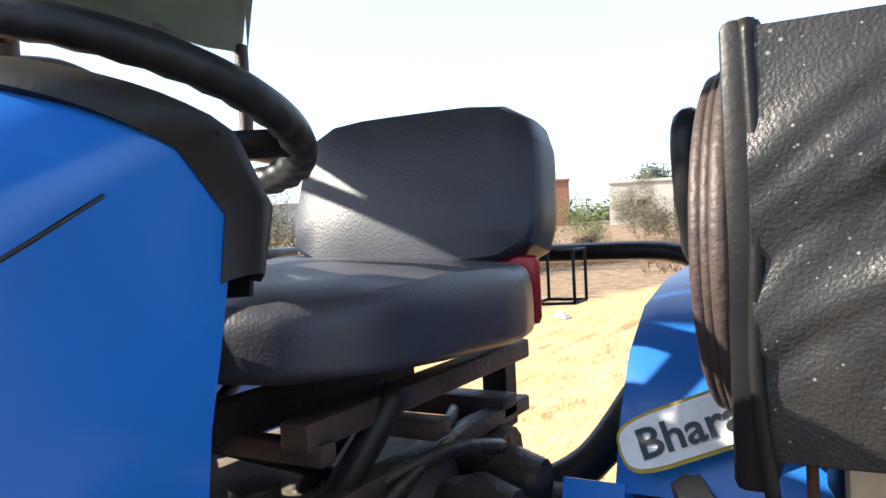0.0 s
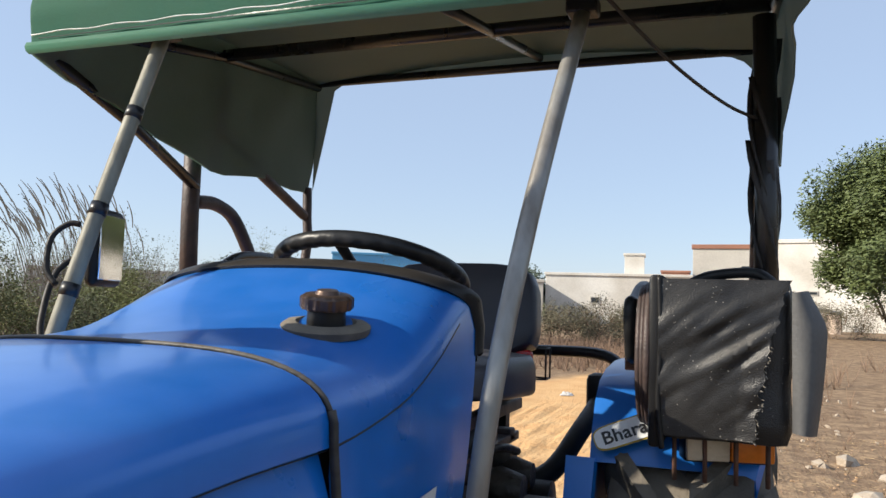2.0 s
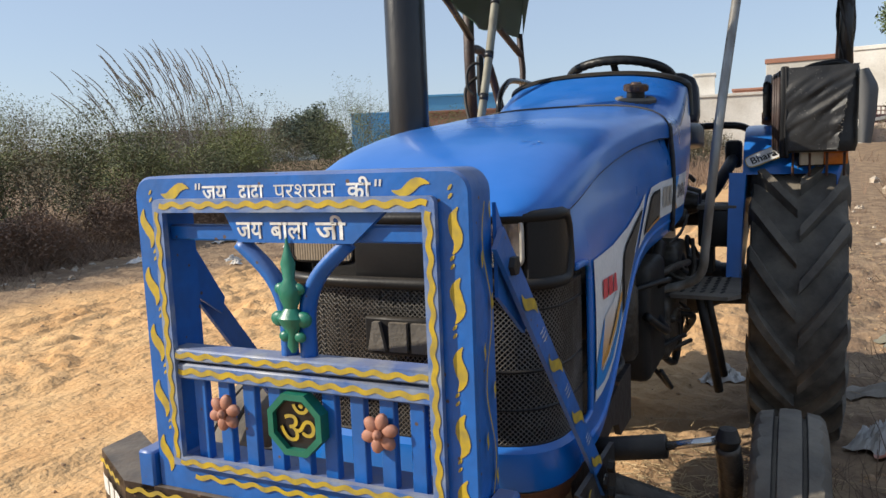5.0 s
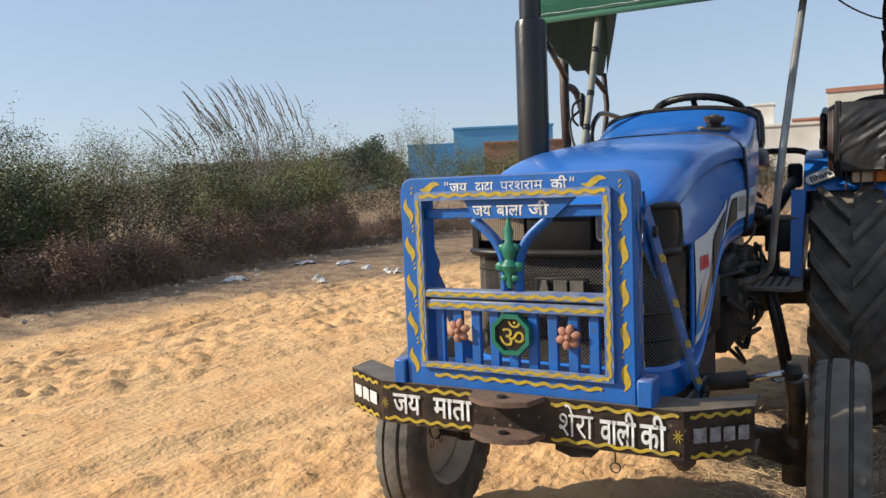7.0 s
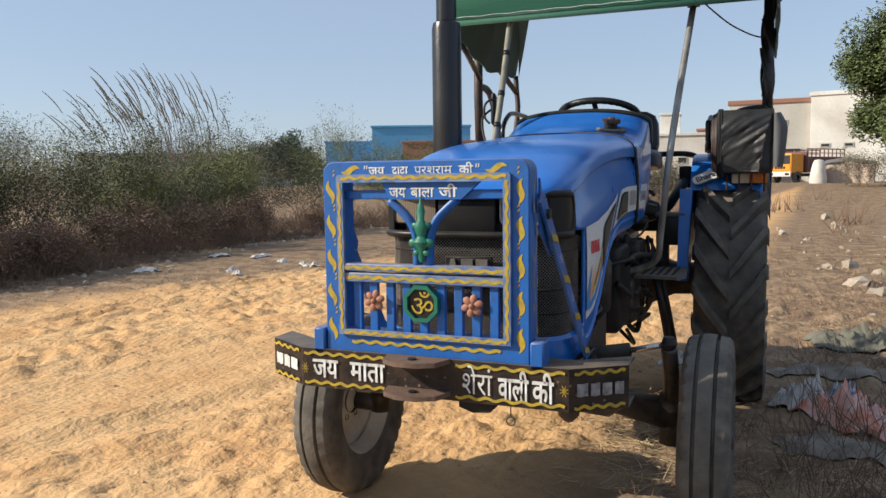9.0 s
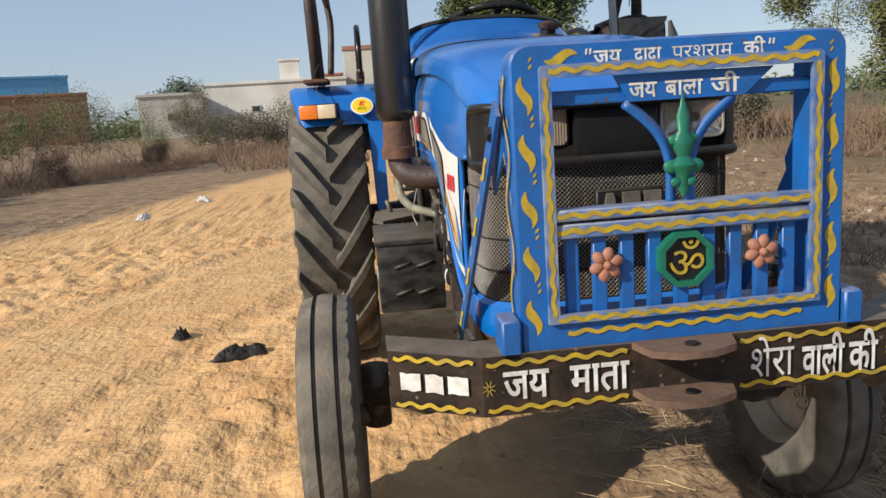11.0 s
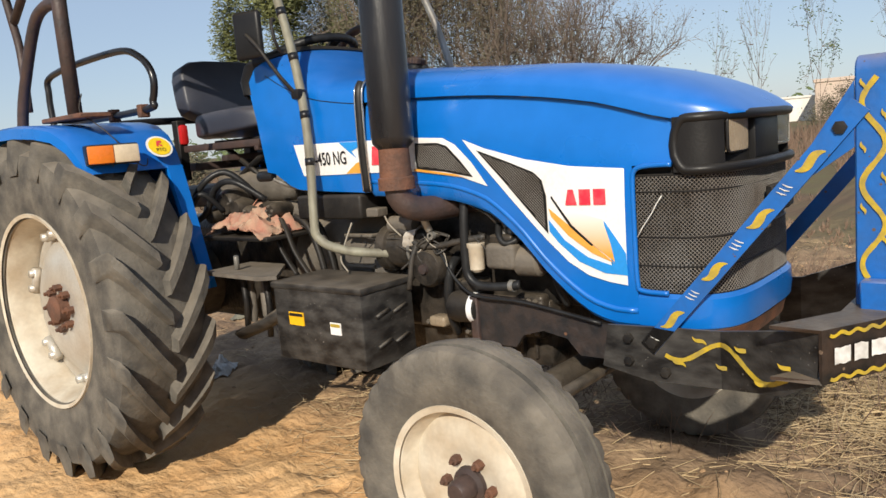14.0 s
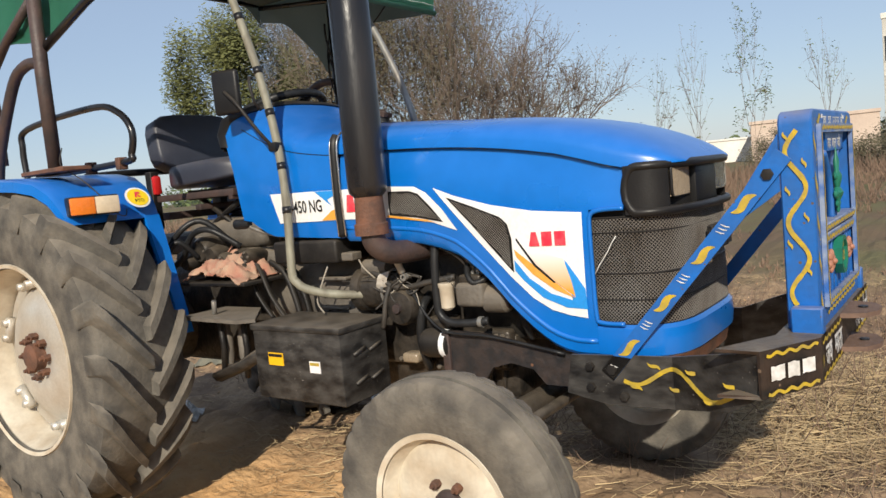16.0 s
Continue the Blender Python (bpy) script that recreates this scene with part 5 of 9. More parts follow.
def decal(name, outline, s, mat, lift, parent=None, label=""):
    """A thin sticker on the tractor's side; outline in y and z."""
    bm = bmesh.new()
    f = bm.faces.new([bm.verts.new((0, y, z)) for y, z in outline])
    bmesh.ops.triangulate(bm, faces=[f])
    y0, y1 = min(p[0] for p in outline), max(p[0] for p in outline)
    z0, z1 = min(p[1] for p in outline), max(p[1] for p in outline)
    cut = y0 + 0.05
    while cut < y1:
        bmesh.ops.bisect_plane(bm, geom=bm.verts[:] + bm.edges[:] + bm.faces[:], plane_co=(0, cut, 0), plane_no=(0, 1, 0))
        cut += 0.05
    cut = z0 + 0.04
    while cut < z1:
        bmesh.ops.bisect_plane(bm, geom=bm.verts[:] + bm.edges[:] + bm.faces[:], plane_co=(0, 0, cut), plane_no=(0, 0, 1))
        cut += 0.04
    for v in bm.verts:
        v.co.x = s * (skin(v.co.y, v.co.z) + lift)
    for f in bm.faces:
        f.normal_update()
        if f.normal.x * s < 0:
            f.normal_flip()
    return part(name, bm, mat, parent or tractor, label)


def letters(body, size, spread_to=None, bold=0.0):
    """Writing in Blender's own font as a flat mesh in x and y, from the origin to the right."""
    data = bpy.data.curves.new("writing", "FONT")
    data.body, data.size, data.offset, data.resolution_u = body, size, bold, 3
    ob = bpy.data.objects.new("writing", data)
    scene.collection.objects.link(ob)
    me = ob.to_mesh()
    bm = bmesh.new()
    bm.from_mesh(me)
    ob.to_mesh_clear()
    bpy.data.objects.remove(ob)
    bpy.data.curves.remove(data)
    if spread_to:
        width = max(v.co.x for v in bm.verts)
        for v in bm.verts:
            v.co.x *= spread_to / width
    return bm


fading_orange = material("fading_orange_sticker", (0.8, 0.8, 0.8), 0.35, bump=0.0, amount=0.1)
nodes, links = fading_orange.node_tree.nodes, fading_orange.node_tree.links
place, fade, tint = nodes.new("ShaderNodeNewGeometry"), nodes.new("ShaderNodeMapRange"), nodes.new("ShaderNodeMix")
apart = nodes.new("ShaderNodeSeparateXYZ")
links.new(place.outputs["Position"], apart.inputs[0])
links.new(apart.outputs["Z"], fade.inputs["Value"])
fade.inputs["From Min"].default_value, fade.inputs["From Max"].default_value = 0.90, 1.015
fade.inputs["To Min"].default_value, fade.inputs["To Max"].default_value = 1.0, 0.0
tint.data_type = "RGBA"
tint.inputs["A"].default_value, tint.inputs["B"].default_value = (0.8, 0.79, 0.77, 1), (0.74, 0.34, 0.05, 1)
links.new(fade.outputs["Result"], tint.inputs["Factor"])
links.new(tint.outputs["Result"], nodes["Principled BSDF"].inputs["Base Color"])
for s in (-1, 1):
    L = 0.0035
    front = decal("side_sticker", [(1.108, 1.234), (1.03, 1.203), (0.90, 1.166), (0.76, 1.14), (0.604, 1.127), (0.606, 0.97), (0.609, 0.819), (0.66, 0.826), (0.719, 0.841), (0.78, 0.877), (0.844, 0.937), (0.90, 0.996), (0.959, 1.061), (1.02, 1.13), (1.08, 1.20)], s, white_decal, L, label="white side sticker with an orange swoosh")
    vent = decal("vent_mesh", [(1.058, 1.20), (0.96, 1.164), (0.87, 1.128), (0.845, 1.105), (0.834, 1.06), (0.836, 0.955), (0.905, 1.032), (0.975, 1.112)], s, mesh_black, L + 0.003, front, "black perforated side vent")

    def inside_of(poly):
        def test(y, z):
            hit = False
            for (a, b), (c, d) in zip(poly, poly[1:] + poly[:1]):
                if (b > z) != (d > z) and y < (c - a) * (z - b) / (d - b) + a:
                    hit = not hit
            return hit
        return test

    VENT = [(1.052, 1.194), (0.96, 1.160), (0.872, 1.124), (0.849, 1.102), (0.839, 1.06), (0.841, 0.968), (0.905, 1.039), (0.972, 1.114)]
    weave("perforated_sheet", lambda y, z: (s * (skin(y, z) + L + 0.0045), y, z), inside_of(VENT), (0.83, 1.06), (0.96, 1.20), 0.0085, 0.0043, 0.0010, wire_grille, vent)

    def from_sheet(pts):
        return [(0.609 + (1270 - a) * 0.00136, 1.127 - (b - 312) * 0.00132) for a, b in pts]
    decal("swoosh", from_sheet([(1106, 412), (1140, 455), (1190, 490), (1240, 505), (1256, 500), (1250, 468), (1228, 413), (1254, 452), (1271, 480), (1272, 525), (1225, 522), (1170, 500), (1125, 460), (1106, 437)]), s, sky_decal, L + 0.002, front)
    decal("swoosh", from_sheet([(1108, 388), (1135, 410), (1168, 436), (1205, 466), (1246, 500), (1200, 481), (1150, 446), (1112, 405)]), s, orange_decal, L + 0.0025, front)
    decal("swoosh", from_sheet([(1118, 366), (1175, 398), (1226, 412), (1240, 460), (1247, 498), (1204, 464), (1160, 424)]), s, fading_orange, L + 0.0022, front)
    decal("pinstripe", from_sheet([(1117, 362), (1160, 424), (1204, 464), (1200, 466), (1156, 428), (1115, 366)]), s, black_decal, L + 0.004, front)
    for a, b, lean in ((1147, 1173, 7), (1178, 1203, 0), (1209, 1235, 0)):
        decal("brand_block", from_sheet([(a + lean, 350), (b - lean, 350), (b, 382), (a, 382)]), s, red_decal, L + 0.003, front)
    rear = decal("side_sticker", [(1.495, 1.255), (1.30, 1.252), (1.18, 1.243), (1.135, 1.22), (1.08, 1.165), (1.03, 1.093), (1.12, 1.122), (1.29, 1.146), (1.495, 1.15)], s, white_decal, L, label="white side sticker")
    vent = decal("vent_mesh", [(1.286, 1.234), (1.20, 1.23), (1.165, 1.219), (1.12, 1.174), (1.078, 1.122), (1.18, 1.142), (1.29, 1.155)], s, mesh_black, L + 0.003, rear, "black perforated side vent")
    weave("perforated_sheet", lambda y, z: (s * (skin(y, z) + L + 0.0045), y, z), inside_of([(1.280, 1.229), (1.20, 1.225), (1.168, 1.214), (1.124, 1.170), (1.086, 1.128), (1.18, 1.147), (1.283, 1.160)]), (1.08, 1.29), (1.12, 1.24), 0.0085, 0.0043, 0.0010, wire_grille, vent)
    decal("swoosh", [(1.30, 1.148), (1.12, 1.124), (1.08, 1.112), (1.14, 1.132), (1.30, 1.156)], s, orange_decal, L + 0.002, rear)
    for a, b, lean in ((1.475, 1.43, 0.01), (1.422, 1.38, 0.0), (1.372, 1.33, 0.0)):
        decal("brand_block", [(a - lean, 1.235), (b + lean, 1.235), (b, 1.175), (a, 1.175)], s, red_decal if s < 0 else silver_paint, L + 0.003, rear)
    tail = decal("side_sticker", [(1.86, 1.262), (1.7, 1.259), (1.518, 1.256), (1.518, 1.15), (1.7, 1.15), (1.827, 1.150)], s, white_decal, L, label="white side sticker with the model code")
    decal("swoosh", [(1.62, 1.257), (1.54, 1.2), (1.56, 1.225), (1.518, 1.24), (1.518, 1.255)], s, sky_decal, L + 0.002, tail)
    decal("swoosh", [(1.60, 1.152), (1.545, 1.185), (1.518, 1.19), (1.518, 1.152)], s, orange_decal, L + 0.002, tail)
    bm = letters("DI-450 NG", 0.062, 0.205, 0.0008)
    for v in bm.verts:
        y = 1.795 - v.co.x if s < 0 else 1.585 + v.co.x
        z = 1.185 + v.co.y
        v.co = Vector((s * (skin(y, z) + L + 0.003), y, z))
    bmesh.ops.recalc_face_normals(bm, faces=bm.faces)
    part("model_code", bm, black_decal, tail, "black printed model code", smooth=False)

# hand lettering on the guard and the bumper
def lettering(body, x0, x1, z0, height, y, parent, mat, name="lettering", bend=None):
    bm = letters(body, height / 0.62, x1 - x0, 0.0 if "श" in body else height * 0.03)
    for v in bm.verts:
        v.co = Vector((x0 + v.co.x, y, z0 + v.co.y))
        if bend:
            v.co = bend(v.co)
    bmesh.ops.recalc_face_normals(bm, faces=bm.faces)
    return part(name, bm, mat, parent, "white hand-painted lettering", smooth=False)


lettering("जय", -0.157, -0.108, 1.304, 0.021, -0.0030, guard, white_paint)
lettering("दादा", -0.085, -0.037, 1.304, 0.021, -0.0030, guard, white_paint)
lettering("परशुराम", -0.018, 0.092, 1.304, 0.021, -0.0030, guard, white_paint)
lettering("की", 0.112, 0.152, 1.304, 0.021, -0.0030, guard, white_paint)
lettering("जय", -0.095, -0.045, 1.243, 0.024, -0.0012, guard, white_paint)
lettering("बाला", -0.03, 0.038, 1.243, 0.024, -0.0012, guard, white_paint)
lettering("जी", 0.053, 0.105, 1.243, 0.024, -0.0012, guard, white_paint)
for x in (-0.172, -0.165, 0.158, 0.165):
    quote = bmesh.new()
    plate(quote, [(x, 1.320), (x + 0.003, 1.320), (x + 0.0045, 1.330), (x + 0.001, 1.330)], "y", -0.0032, 0.001)
    part("quote_stroke", quote, white_paint, guard, smooth=False)
om = letters("ॐ", 0.080)
for v in om.verts:
    v.co = Vector((-0.034 + v.co.x, -0.0095, 0.916 + v.co.y))
part("sign", om, yellow, emblem, "yellow painted sign", smooth=False)
lettering("जय", -0.345, -0.262, 0.722, 0.05, -0.0165, bumper, white_paint)
lettering("माता", -0.222, -0.112, 0.722, 0.05, -0.0165, bumper, white_paint)
lettering("शेरां", 0.118, 0.205, 0.715, 0.054, -0.0165, bumper, white_paint)
lettering("वाली", 0.222, 0.305, 0.710, 0.054, -0.0165, bumper, white_paint)
lettering("की", 0.315, 0.372, 0.710, 0.054, -0.0165, bumper, white_paint)


def along(p, q, t, lift=0.0):
    """A point between p and q on a face turned outwards."""
    a, b = Vector(p), Vector(q)
    d = (b - a).normalized()
    out = Vector((d.y, -d.x, 0))
    return a + (b - a) * t + out * lift


# words that name somebody stay plain bars
for p, q, bars in (((-0.548, 0.086), (-0.382, -0.012), ((0.14, 0.36), (0.41, 0.60), (0.65, 0.86))), ((0.41, -0.012), (0.546, 0.086), ((0.12, 0.30), (0.35, 0.50), (0.54, 0.70), (0.75, 0.90)))):
    for a, b in bars:
        bm = bmesh.new()
        pts = []
        for z, jag in ((0.73, 0.0), (0.764, 0.03)):
            for t in ((a, b) if z < 0.75 else (b, a)):
                w = along((*p, 0), (*q, 0), t, 0.0055)
                pts.append((w.x, w.y, z))
        f = bm.faces.new([bm.verts.new(v) for v in pts])
        bmesh.ops.subdivide_edges(bm, edges=bm.edges[:], cuts=5, use_grid_fill=True)
        for v in bm.verts:
            v.co.z += 0.004 * noise.noise(v.co * 70)
        part("painted_bar", bm, white_paint if p[0] < 0 else faded_white, bumper, "worn white painted bar", smooth=False)


def ribbon(name, pts, width, face, mat, parent, taper=True):
    """A painted stroke along pts lying on a face with that outward normal."""
    bm = bmesh.new()
    pts = [Vector(p) for p in pts]
    n = len(pts)
    rows = []
    for i, p in enumerate(pts):
        d = (pts[min(i + 1, n - 1)] - pts[max(i - 1, 0)]).normalized()
        side = d.cross(Vector(face)).normalized()
        w = width * (math.sin(math.pi * (i + 0.35) / (n - 0.3)) if taper else 1.0) * (1 + 0.25 * noise.noise(p * 60))
        rows.append((bm.verts.new(p - side * w / 2), bm.verts.new(p + side * w / 2)))
    for a, b in zip(rows, rows[1:]):
        bm.faces.new((a[0], a[1], b[1], b[0]))
    bmesh.ops.recalc_face_normals(bm, faces=bm.faces)
    return part(name, bm, mat, parent, smooth=False)


def wave(a, b, face, amp, waves, width, mat, parent, name="painted_wave"):
    a, b = Vector(a), Vector(b)
    side = (b - a).normalized().cross(Vector(face))
    n = waves * 8
    ribbon(name, [a + (b - a) * k / n + side * amp * math.sin(2 * math.pi * waves * k / n) for k in range(n + 1)], width, face, mat, parent, False)


def leaf(c, direction, face, size, parent, mat=yellow):
    d = Vector(direction).normalized()
    side = d.cross(Vector(face))
    c = Vector(c)
    ribbon("painted_leaf", [c + d * size * (t - 0.5) + side * size * 0.09 * math.sin(2 * math.pi * t) for t in spread(0, 1, 10)], size * 0.27, face, mat, parent)


F = (0, -1, 0)
for z0, y in ((1.296, -0.0150), (0.860, -0.0150)):
    wave((-0.24, y, z0), (0.245, y, z0), F, 0.0026, 13, 0.0085, yellow, guard)
wave((-0.235, -0.0130, 1.046), (0.235, -0.0130, 1.046), F, 0.0026, 12, 0.0085, yellow, guard)
wave((-0.235, -0.0090, 1.017), (0.235, -0.0090, 1.017), F, 0.0026, 12, 0.009, yellow, guard)
wave((-0.22, -0.0045, 0.832), (0.225, -0.0045, 0.832), F, 0.003, 10, 0.0085, yellow, guard)
for x in (-0.2465, 0.2465):
    wave((x, -0.0150, 0.865), (x, -0.0150, 1.285), F, 0.0022, 11, 0.0085, yellow, guard)
for s in (-1, 1):
    for k in range(5):
        z = 0.865 + 0.098 * k
        leaf((s * 0.281, -0.0030, z), (0.15 * s, 0, 1), F, 0.066, guard)
        for j in range(2):
            ribbon("painted_dash", [(s * 0.272 + 0.006 * t, -0.0030, z + 0.044 + 0.012 * j + 0.008 * t) for t in spread(0, 1, 3)], 0.0045, F, yellow, guard)
    leaf((s * 0.215, -0.0030, 1.318), (1, 0, 0.15), F, 0.06, guard)
    # scroll on the outer cheek of the guard
    face = (s, 0, 0)
    if s < 0:
        ribbon("painted_vine", [(s * 0.3095, 0.038 + 0.022 * math.sin(t * 15.5 + 0.5), 0.865 + 0.43 * t) for t in spread(0, 1, 60)], 0.0115, face, yellow, guard, False)
    else:
        ribbon("painted_vine", [(s * 0.3095, 0.038 + 0.014 * math.sin(t * 12.5), 0.865 + 0.43 * t) for t in spread(0, 1, 60)], 0.0035, face, yellow, guard, False)
    for k in range(7):
        side = (-1 if k % 2 else 1) * (0.02 if s < 0 else 0.017)
        leaf((s * 0.3098, 0.038 + side, 0.885 + 0.066 * k), (0, 0.25, 1), face, 0.026, guard)
    # leaves and dashes down the brace
    a, b = Vector((s * 0.315, 0.06, 1.24)), Vector((s * 0.352, 0.545, 0.665))
    d = (b - a).normalized()
    for k, t in enumerate((0.2, 0.42, 0.64, 0.86)):
        c = a.lerp(b, t) + Vector((s * 0.0105, 0, 0))
        leaf(c, d + Vector((0, 0, 0.35)), (s, 0, 0), 0.075, guard)
        for j in range(3):
            q = a.lerp(b, t + 0.095 + 0.014 * j) + Vector((s * 0.0108, 0, 0))
            ribbon("painted_dash", [q + Vector((0, -0.01, -0.002)), q, q + Vector((0, 0.012, 0.006))], 0.0035, (s, 0, 0), white_paint, guard)
    # scroll on the black cheek plate
    pts = [Vector((s * (0.356 + 0.19 * max(0, 0.36 - y) / 0.27), y, 0.668 + 0.026 * math.sin((y - 0.06) * 27))) for y in spread(0.13, 0.50, 60)]
    ribbon("painted_vine", pts, 0.0115, (s, 0, 0), yellow, bumper, False)
    for y, up in ((0.17, 0.03), (0.235, -0.03), (0.29, 0.032), (0.35, -0.03), (0.41, 0.03), (0.465, -0.032)):
        leaf((s * (0.358 + 0.19 * max(0, 0.36 - y) / 0.27), y, 0.668 + up), (0, 1, 0.5), (s, 0, 0), 0.04, bumper)
for a, b in ((-0.375, -0.115), (0.10, 0.40)):
    for z in (0.704, 0.790):
        wave((a, -0.0155, z), (b, -0.0155, z), F, 0.0035, 6, 0.008, yellow, bumper)
for p, q in (((-0.548, 0.086), (-0.382, -0.012)), ((0.41, -0.012), (0.546, 0.086))):
    for z in (0.702, 0.792):
        a, b = along((*p, z), (*q, z), 0.08, 0.006), along((*p, z), (*q, z), 0.92, 0.006)
        d = (b - a).normalized()
        wave(a, b, (d.y, -d.x, 0), 0.0035, 4, 0.008, yellow, bumper)
for x in (-0.372, 0.398):
    for q in (0.4, 1.2, 2.0, 2.8):
        ribbon("painted_star", [(x - 0.012 * math.cos(q), -0.0155, 0.745 - 0.016 * math.sin(q)), (x, -0.0155, 0.745), (x + 0.012 * math.cos(q), -0.0155, 0.745 + 0.016 * math.sin(q))], 0.003, F, yellow, bumper)
# hook, ring and plug below the bumper
bm = bmesh.new()
plate(bm, [(0.10, 0.668), (0.14, 0.655), (0.19, 0.66), (0.22, 0.69), (0.10, 0.69)], "y", 0.01, 0.012)
part("tow_eye", bm, black_metal, bumper)
bm = bmesh.new()
tube(bm, [(0.245 + 0.012 * math.cos(q), 0.02, 0.640 + 0.012 * math.sin(q)) for q in spread(0, 2 * math.pi, 14)[:-1]], 0.002, 6, closed=True)
tube(bm, [(0.245, 0.02, 0.652), (0.245, 0.02, 0.69)], 0.002, 5)
part("key_ring", bm, wire_dark, bumper)
bm = bmesh.new()
lathe(bm, [(0.69, 0.03), (0.672, 0.028), (0.655, 0.012), (0.65, 0.0)], (0.40, 0.03, 0), "z", 12)
part("plug", bm, rust_pipe, bumper)

# oval sticker with a code on its left fender, round one on its right
bm = bmesh.new()
out = []
for k in range(28):
    q = 2 * math.pi * k / 28
    c, sn = math.cos(q), math.sin(q)
    out.append((math.copysign(abs(c) ** 0.35, c) * 0.092, math.copysign(abs(sn) ** 0.6, sn) * 0.026))
STICK = Matrix.Translation((0.612, 2.440, 1.296)) @ Matrix.Rotation(radians(62), 4, "X") @ Matrix.Rotation(radians(24), 4, "Z")


def on_sheet(outline, place, z):
    bm = bmesh.new()
    f = bm.faces.new([bm.verts.new((a, b, z)) for a, b in outline])
    bm.transform(place)
    return bm


code = part("code_sticker", on_sheet([(a * 1.03, b * 1.14) for a, b in out], STICK, 0.002), yellow, fenders[1], "white oval sticker edged in yellow", smooth=False)
part("sticker_face", on_sheet(out, STICK, 0.004), white_decal, code, smooth=False)
bm = letters("Bharat II", 0.042, 0.15, 0.0008)
bm.transform(STICK @ Matrix.Translation((-0.076, -0.015, 0.006)))
part("writing", bm, black_decal, code, smooth=False)
ROUND = Matrix.Translation((-0.545, 2.438, 1.298)) @ Matrix.Rotation(radians(60), 4, "X")
circle = lambda r: [(r * 1.15 * math.cos(2 * math.pi * k / 28), r * math.sin(2 * math.pi * k / 28)) for k in range(28)]
disc = part("round_sticker", on_sheet(circle(0.047), ROUND, 0.008), white_decal, fenders[-1], "round yellow sticker with a white rim", smooth=False)
part("sticker_face", on_sheet(circle(0.039), ROUND, 0.010), material("sticker_yellow", (0.85, 0.6, 0.02), 0.4, bump=0.0, amount=0.15), disc, smooth=False)
bm = letters("PTO", 0.022, 0.04)
bm.transform(ROUND @ Matrix.Translation((-0.02, -0.024, 0.012)))
part("writing", bm, black_decal, disc, smooth=False)
part("red_mark", on_sheet([(-0.014, 0.0), (-0.006, 0.024), (0.012, 0.024), (0.014, 0.016), (-0.002, 0.012), (0.014, 0.002), (0.006, -0.002), (-0.004, 0.008), (-0.006, -0.002)], ROUND, 0.012), red_decal, disc, smooth=False)
# small stickers on the battery box
for y0, y1, z0, z1, mats in ((1.76, 1.685, 0.66, 0.705, (orange_decal, None)), (1.555, 1.505, 0.645, 0.685, (white_decal, yellow))):
    bm = bmesh.new()
    box(bm, (-0.5425, y1, z0), (-0.540, y0, z1))
    note = part("warning_sticker", bm, material("sticker_amber", (0.8, 0.45, 0.01), 0.4, bump=0.0, amount=0.15) if mats[1] is None else white_decal, battery, "small warning sticker", smooth=False)
    bm = bmesh.new()
    box(bm, (-0.5445, y1 + 0.004, z1 - 0.014), (-0.542, y0 - 0.004, z1 - 0.004))
    part("sticker_band", bm, black_decal if mats[1] is None else yellow, note, smooth=False)

# pale chips in the bonnet's paint
for x, y, turn, size in ((0.17, 0.60, 0.4, 0.022), (0.20, 0.585, 1.3, 0.014), (0.215, 0.60, 1.9, 0.018), (0.05, 0.95, 0.8, 0.012)):
    zc, zt, w = curve(CREASE, y), curve(TOP, y), curve(HALF, y) + 0.004
    top = [zc + (zt - zc) * (1 - min(0.99, (x + size * t * math.cos(turn)) / w) ** 3.2) ** (1 / 3.2) for t in spread(0, 1, 4)]
    ribbon("paint_chip", [(x + size * t * math.cos(turn), y + size * t * math.sin(turn), z + 0.0045) for t, z in zip(spread(0, 1, 4), top)], size * 0.3, (0, 0, 1), white_paint, bonnet)

# ---- engine clutter on its right side ----
def hose(name, pts, r, mat=rubber_grip, n=5, parent=None, label=""):
    bm = bmesh.new()
    tube(bm, smooth_path(pts, n), r, 8)
    return part(name, bm, mat, parent or tractor, label)


def turned_part(name, profile, at, axis, mat, label="", steps=22, parent=None):
    bm = bmesh.new()
    lathe(bm, profile, at, axis, steps)
    return part(name, bm, mat, parent or tractor, label)


def cast_box(name, lo, hi, bevel, mat, label="", parent=None, turn=None):
    bm = bmesh.new()
    box(bm, lo, hi, bevel, 3, turn)
    return part(name, bm, mat, parent or tractor, label)


def bolt_ring(centre, axis, r, count, size, parent, out):
    c = Vector(centre)
    for k in range(count):
        q = 2 * math.pi * k / count
        off = Vector((0, math.cos(q), math.sin(q))) if axis == "x" else Vector((math.sin(q), 0, math.cos(q)))
        turned_part("bolt", [(0.0, size), (out * size * 0.9, size * 0.95), (out * size, 0.0)], c + off * r, axis, cast_grey, steps=6, parent=parent)


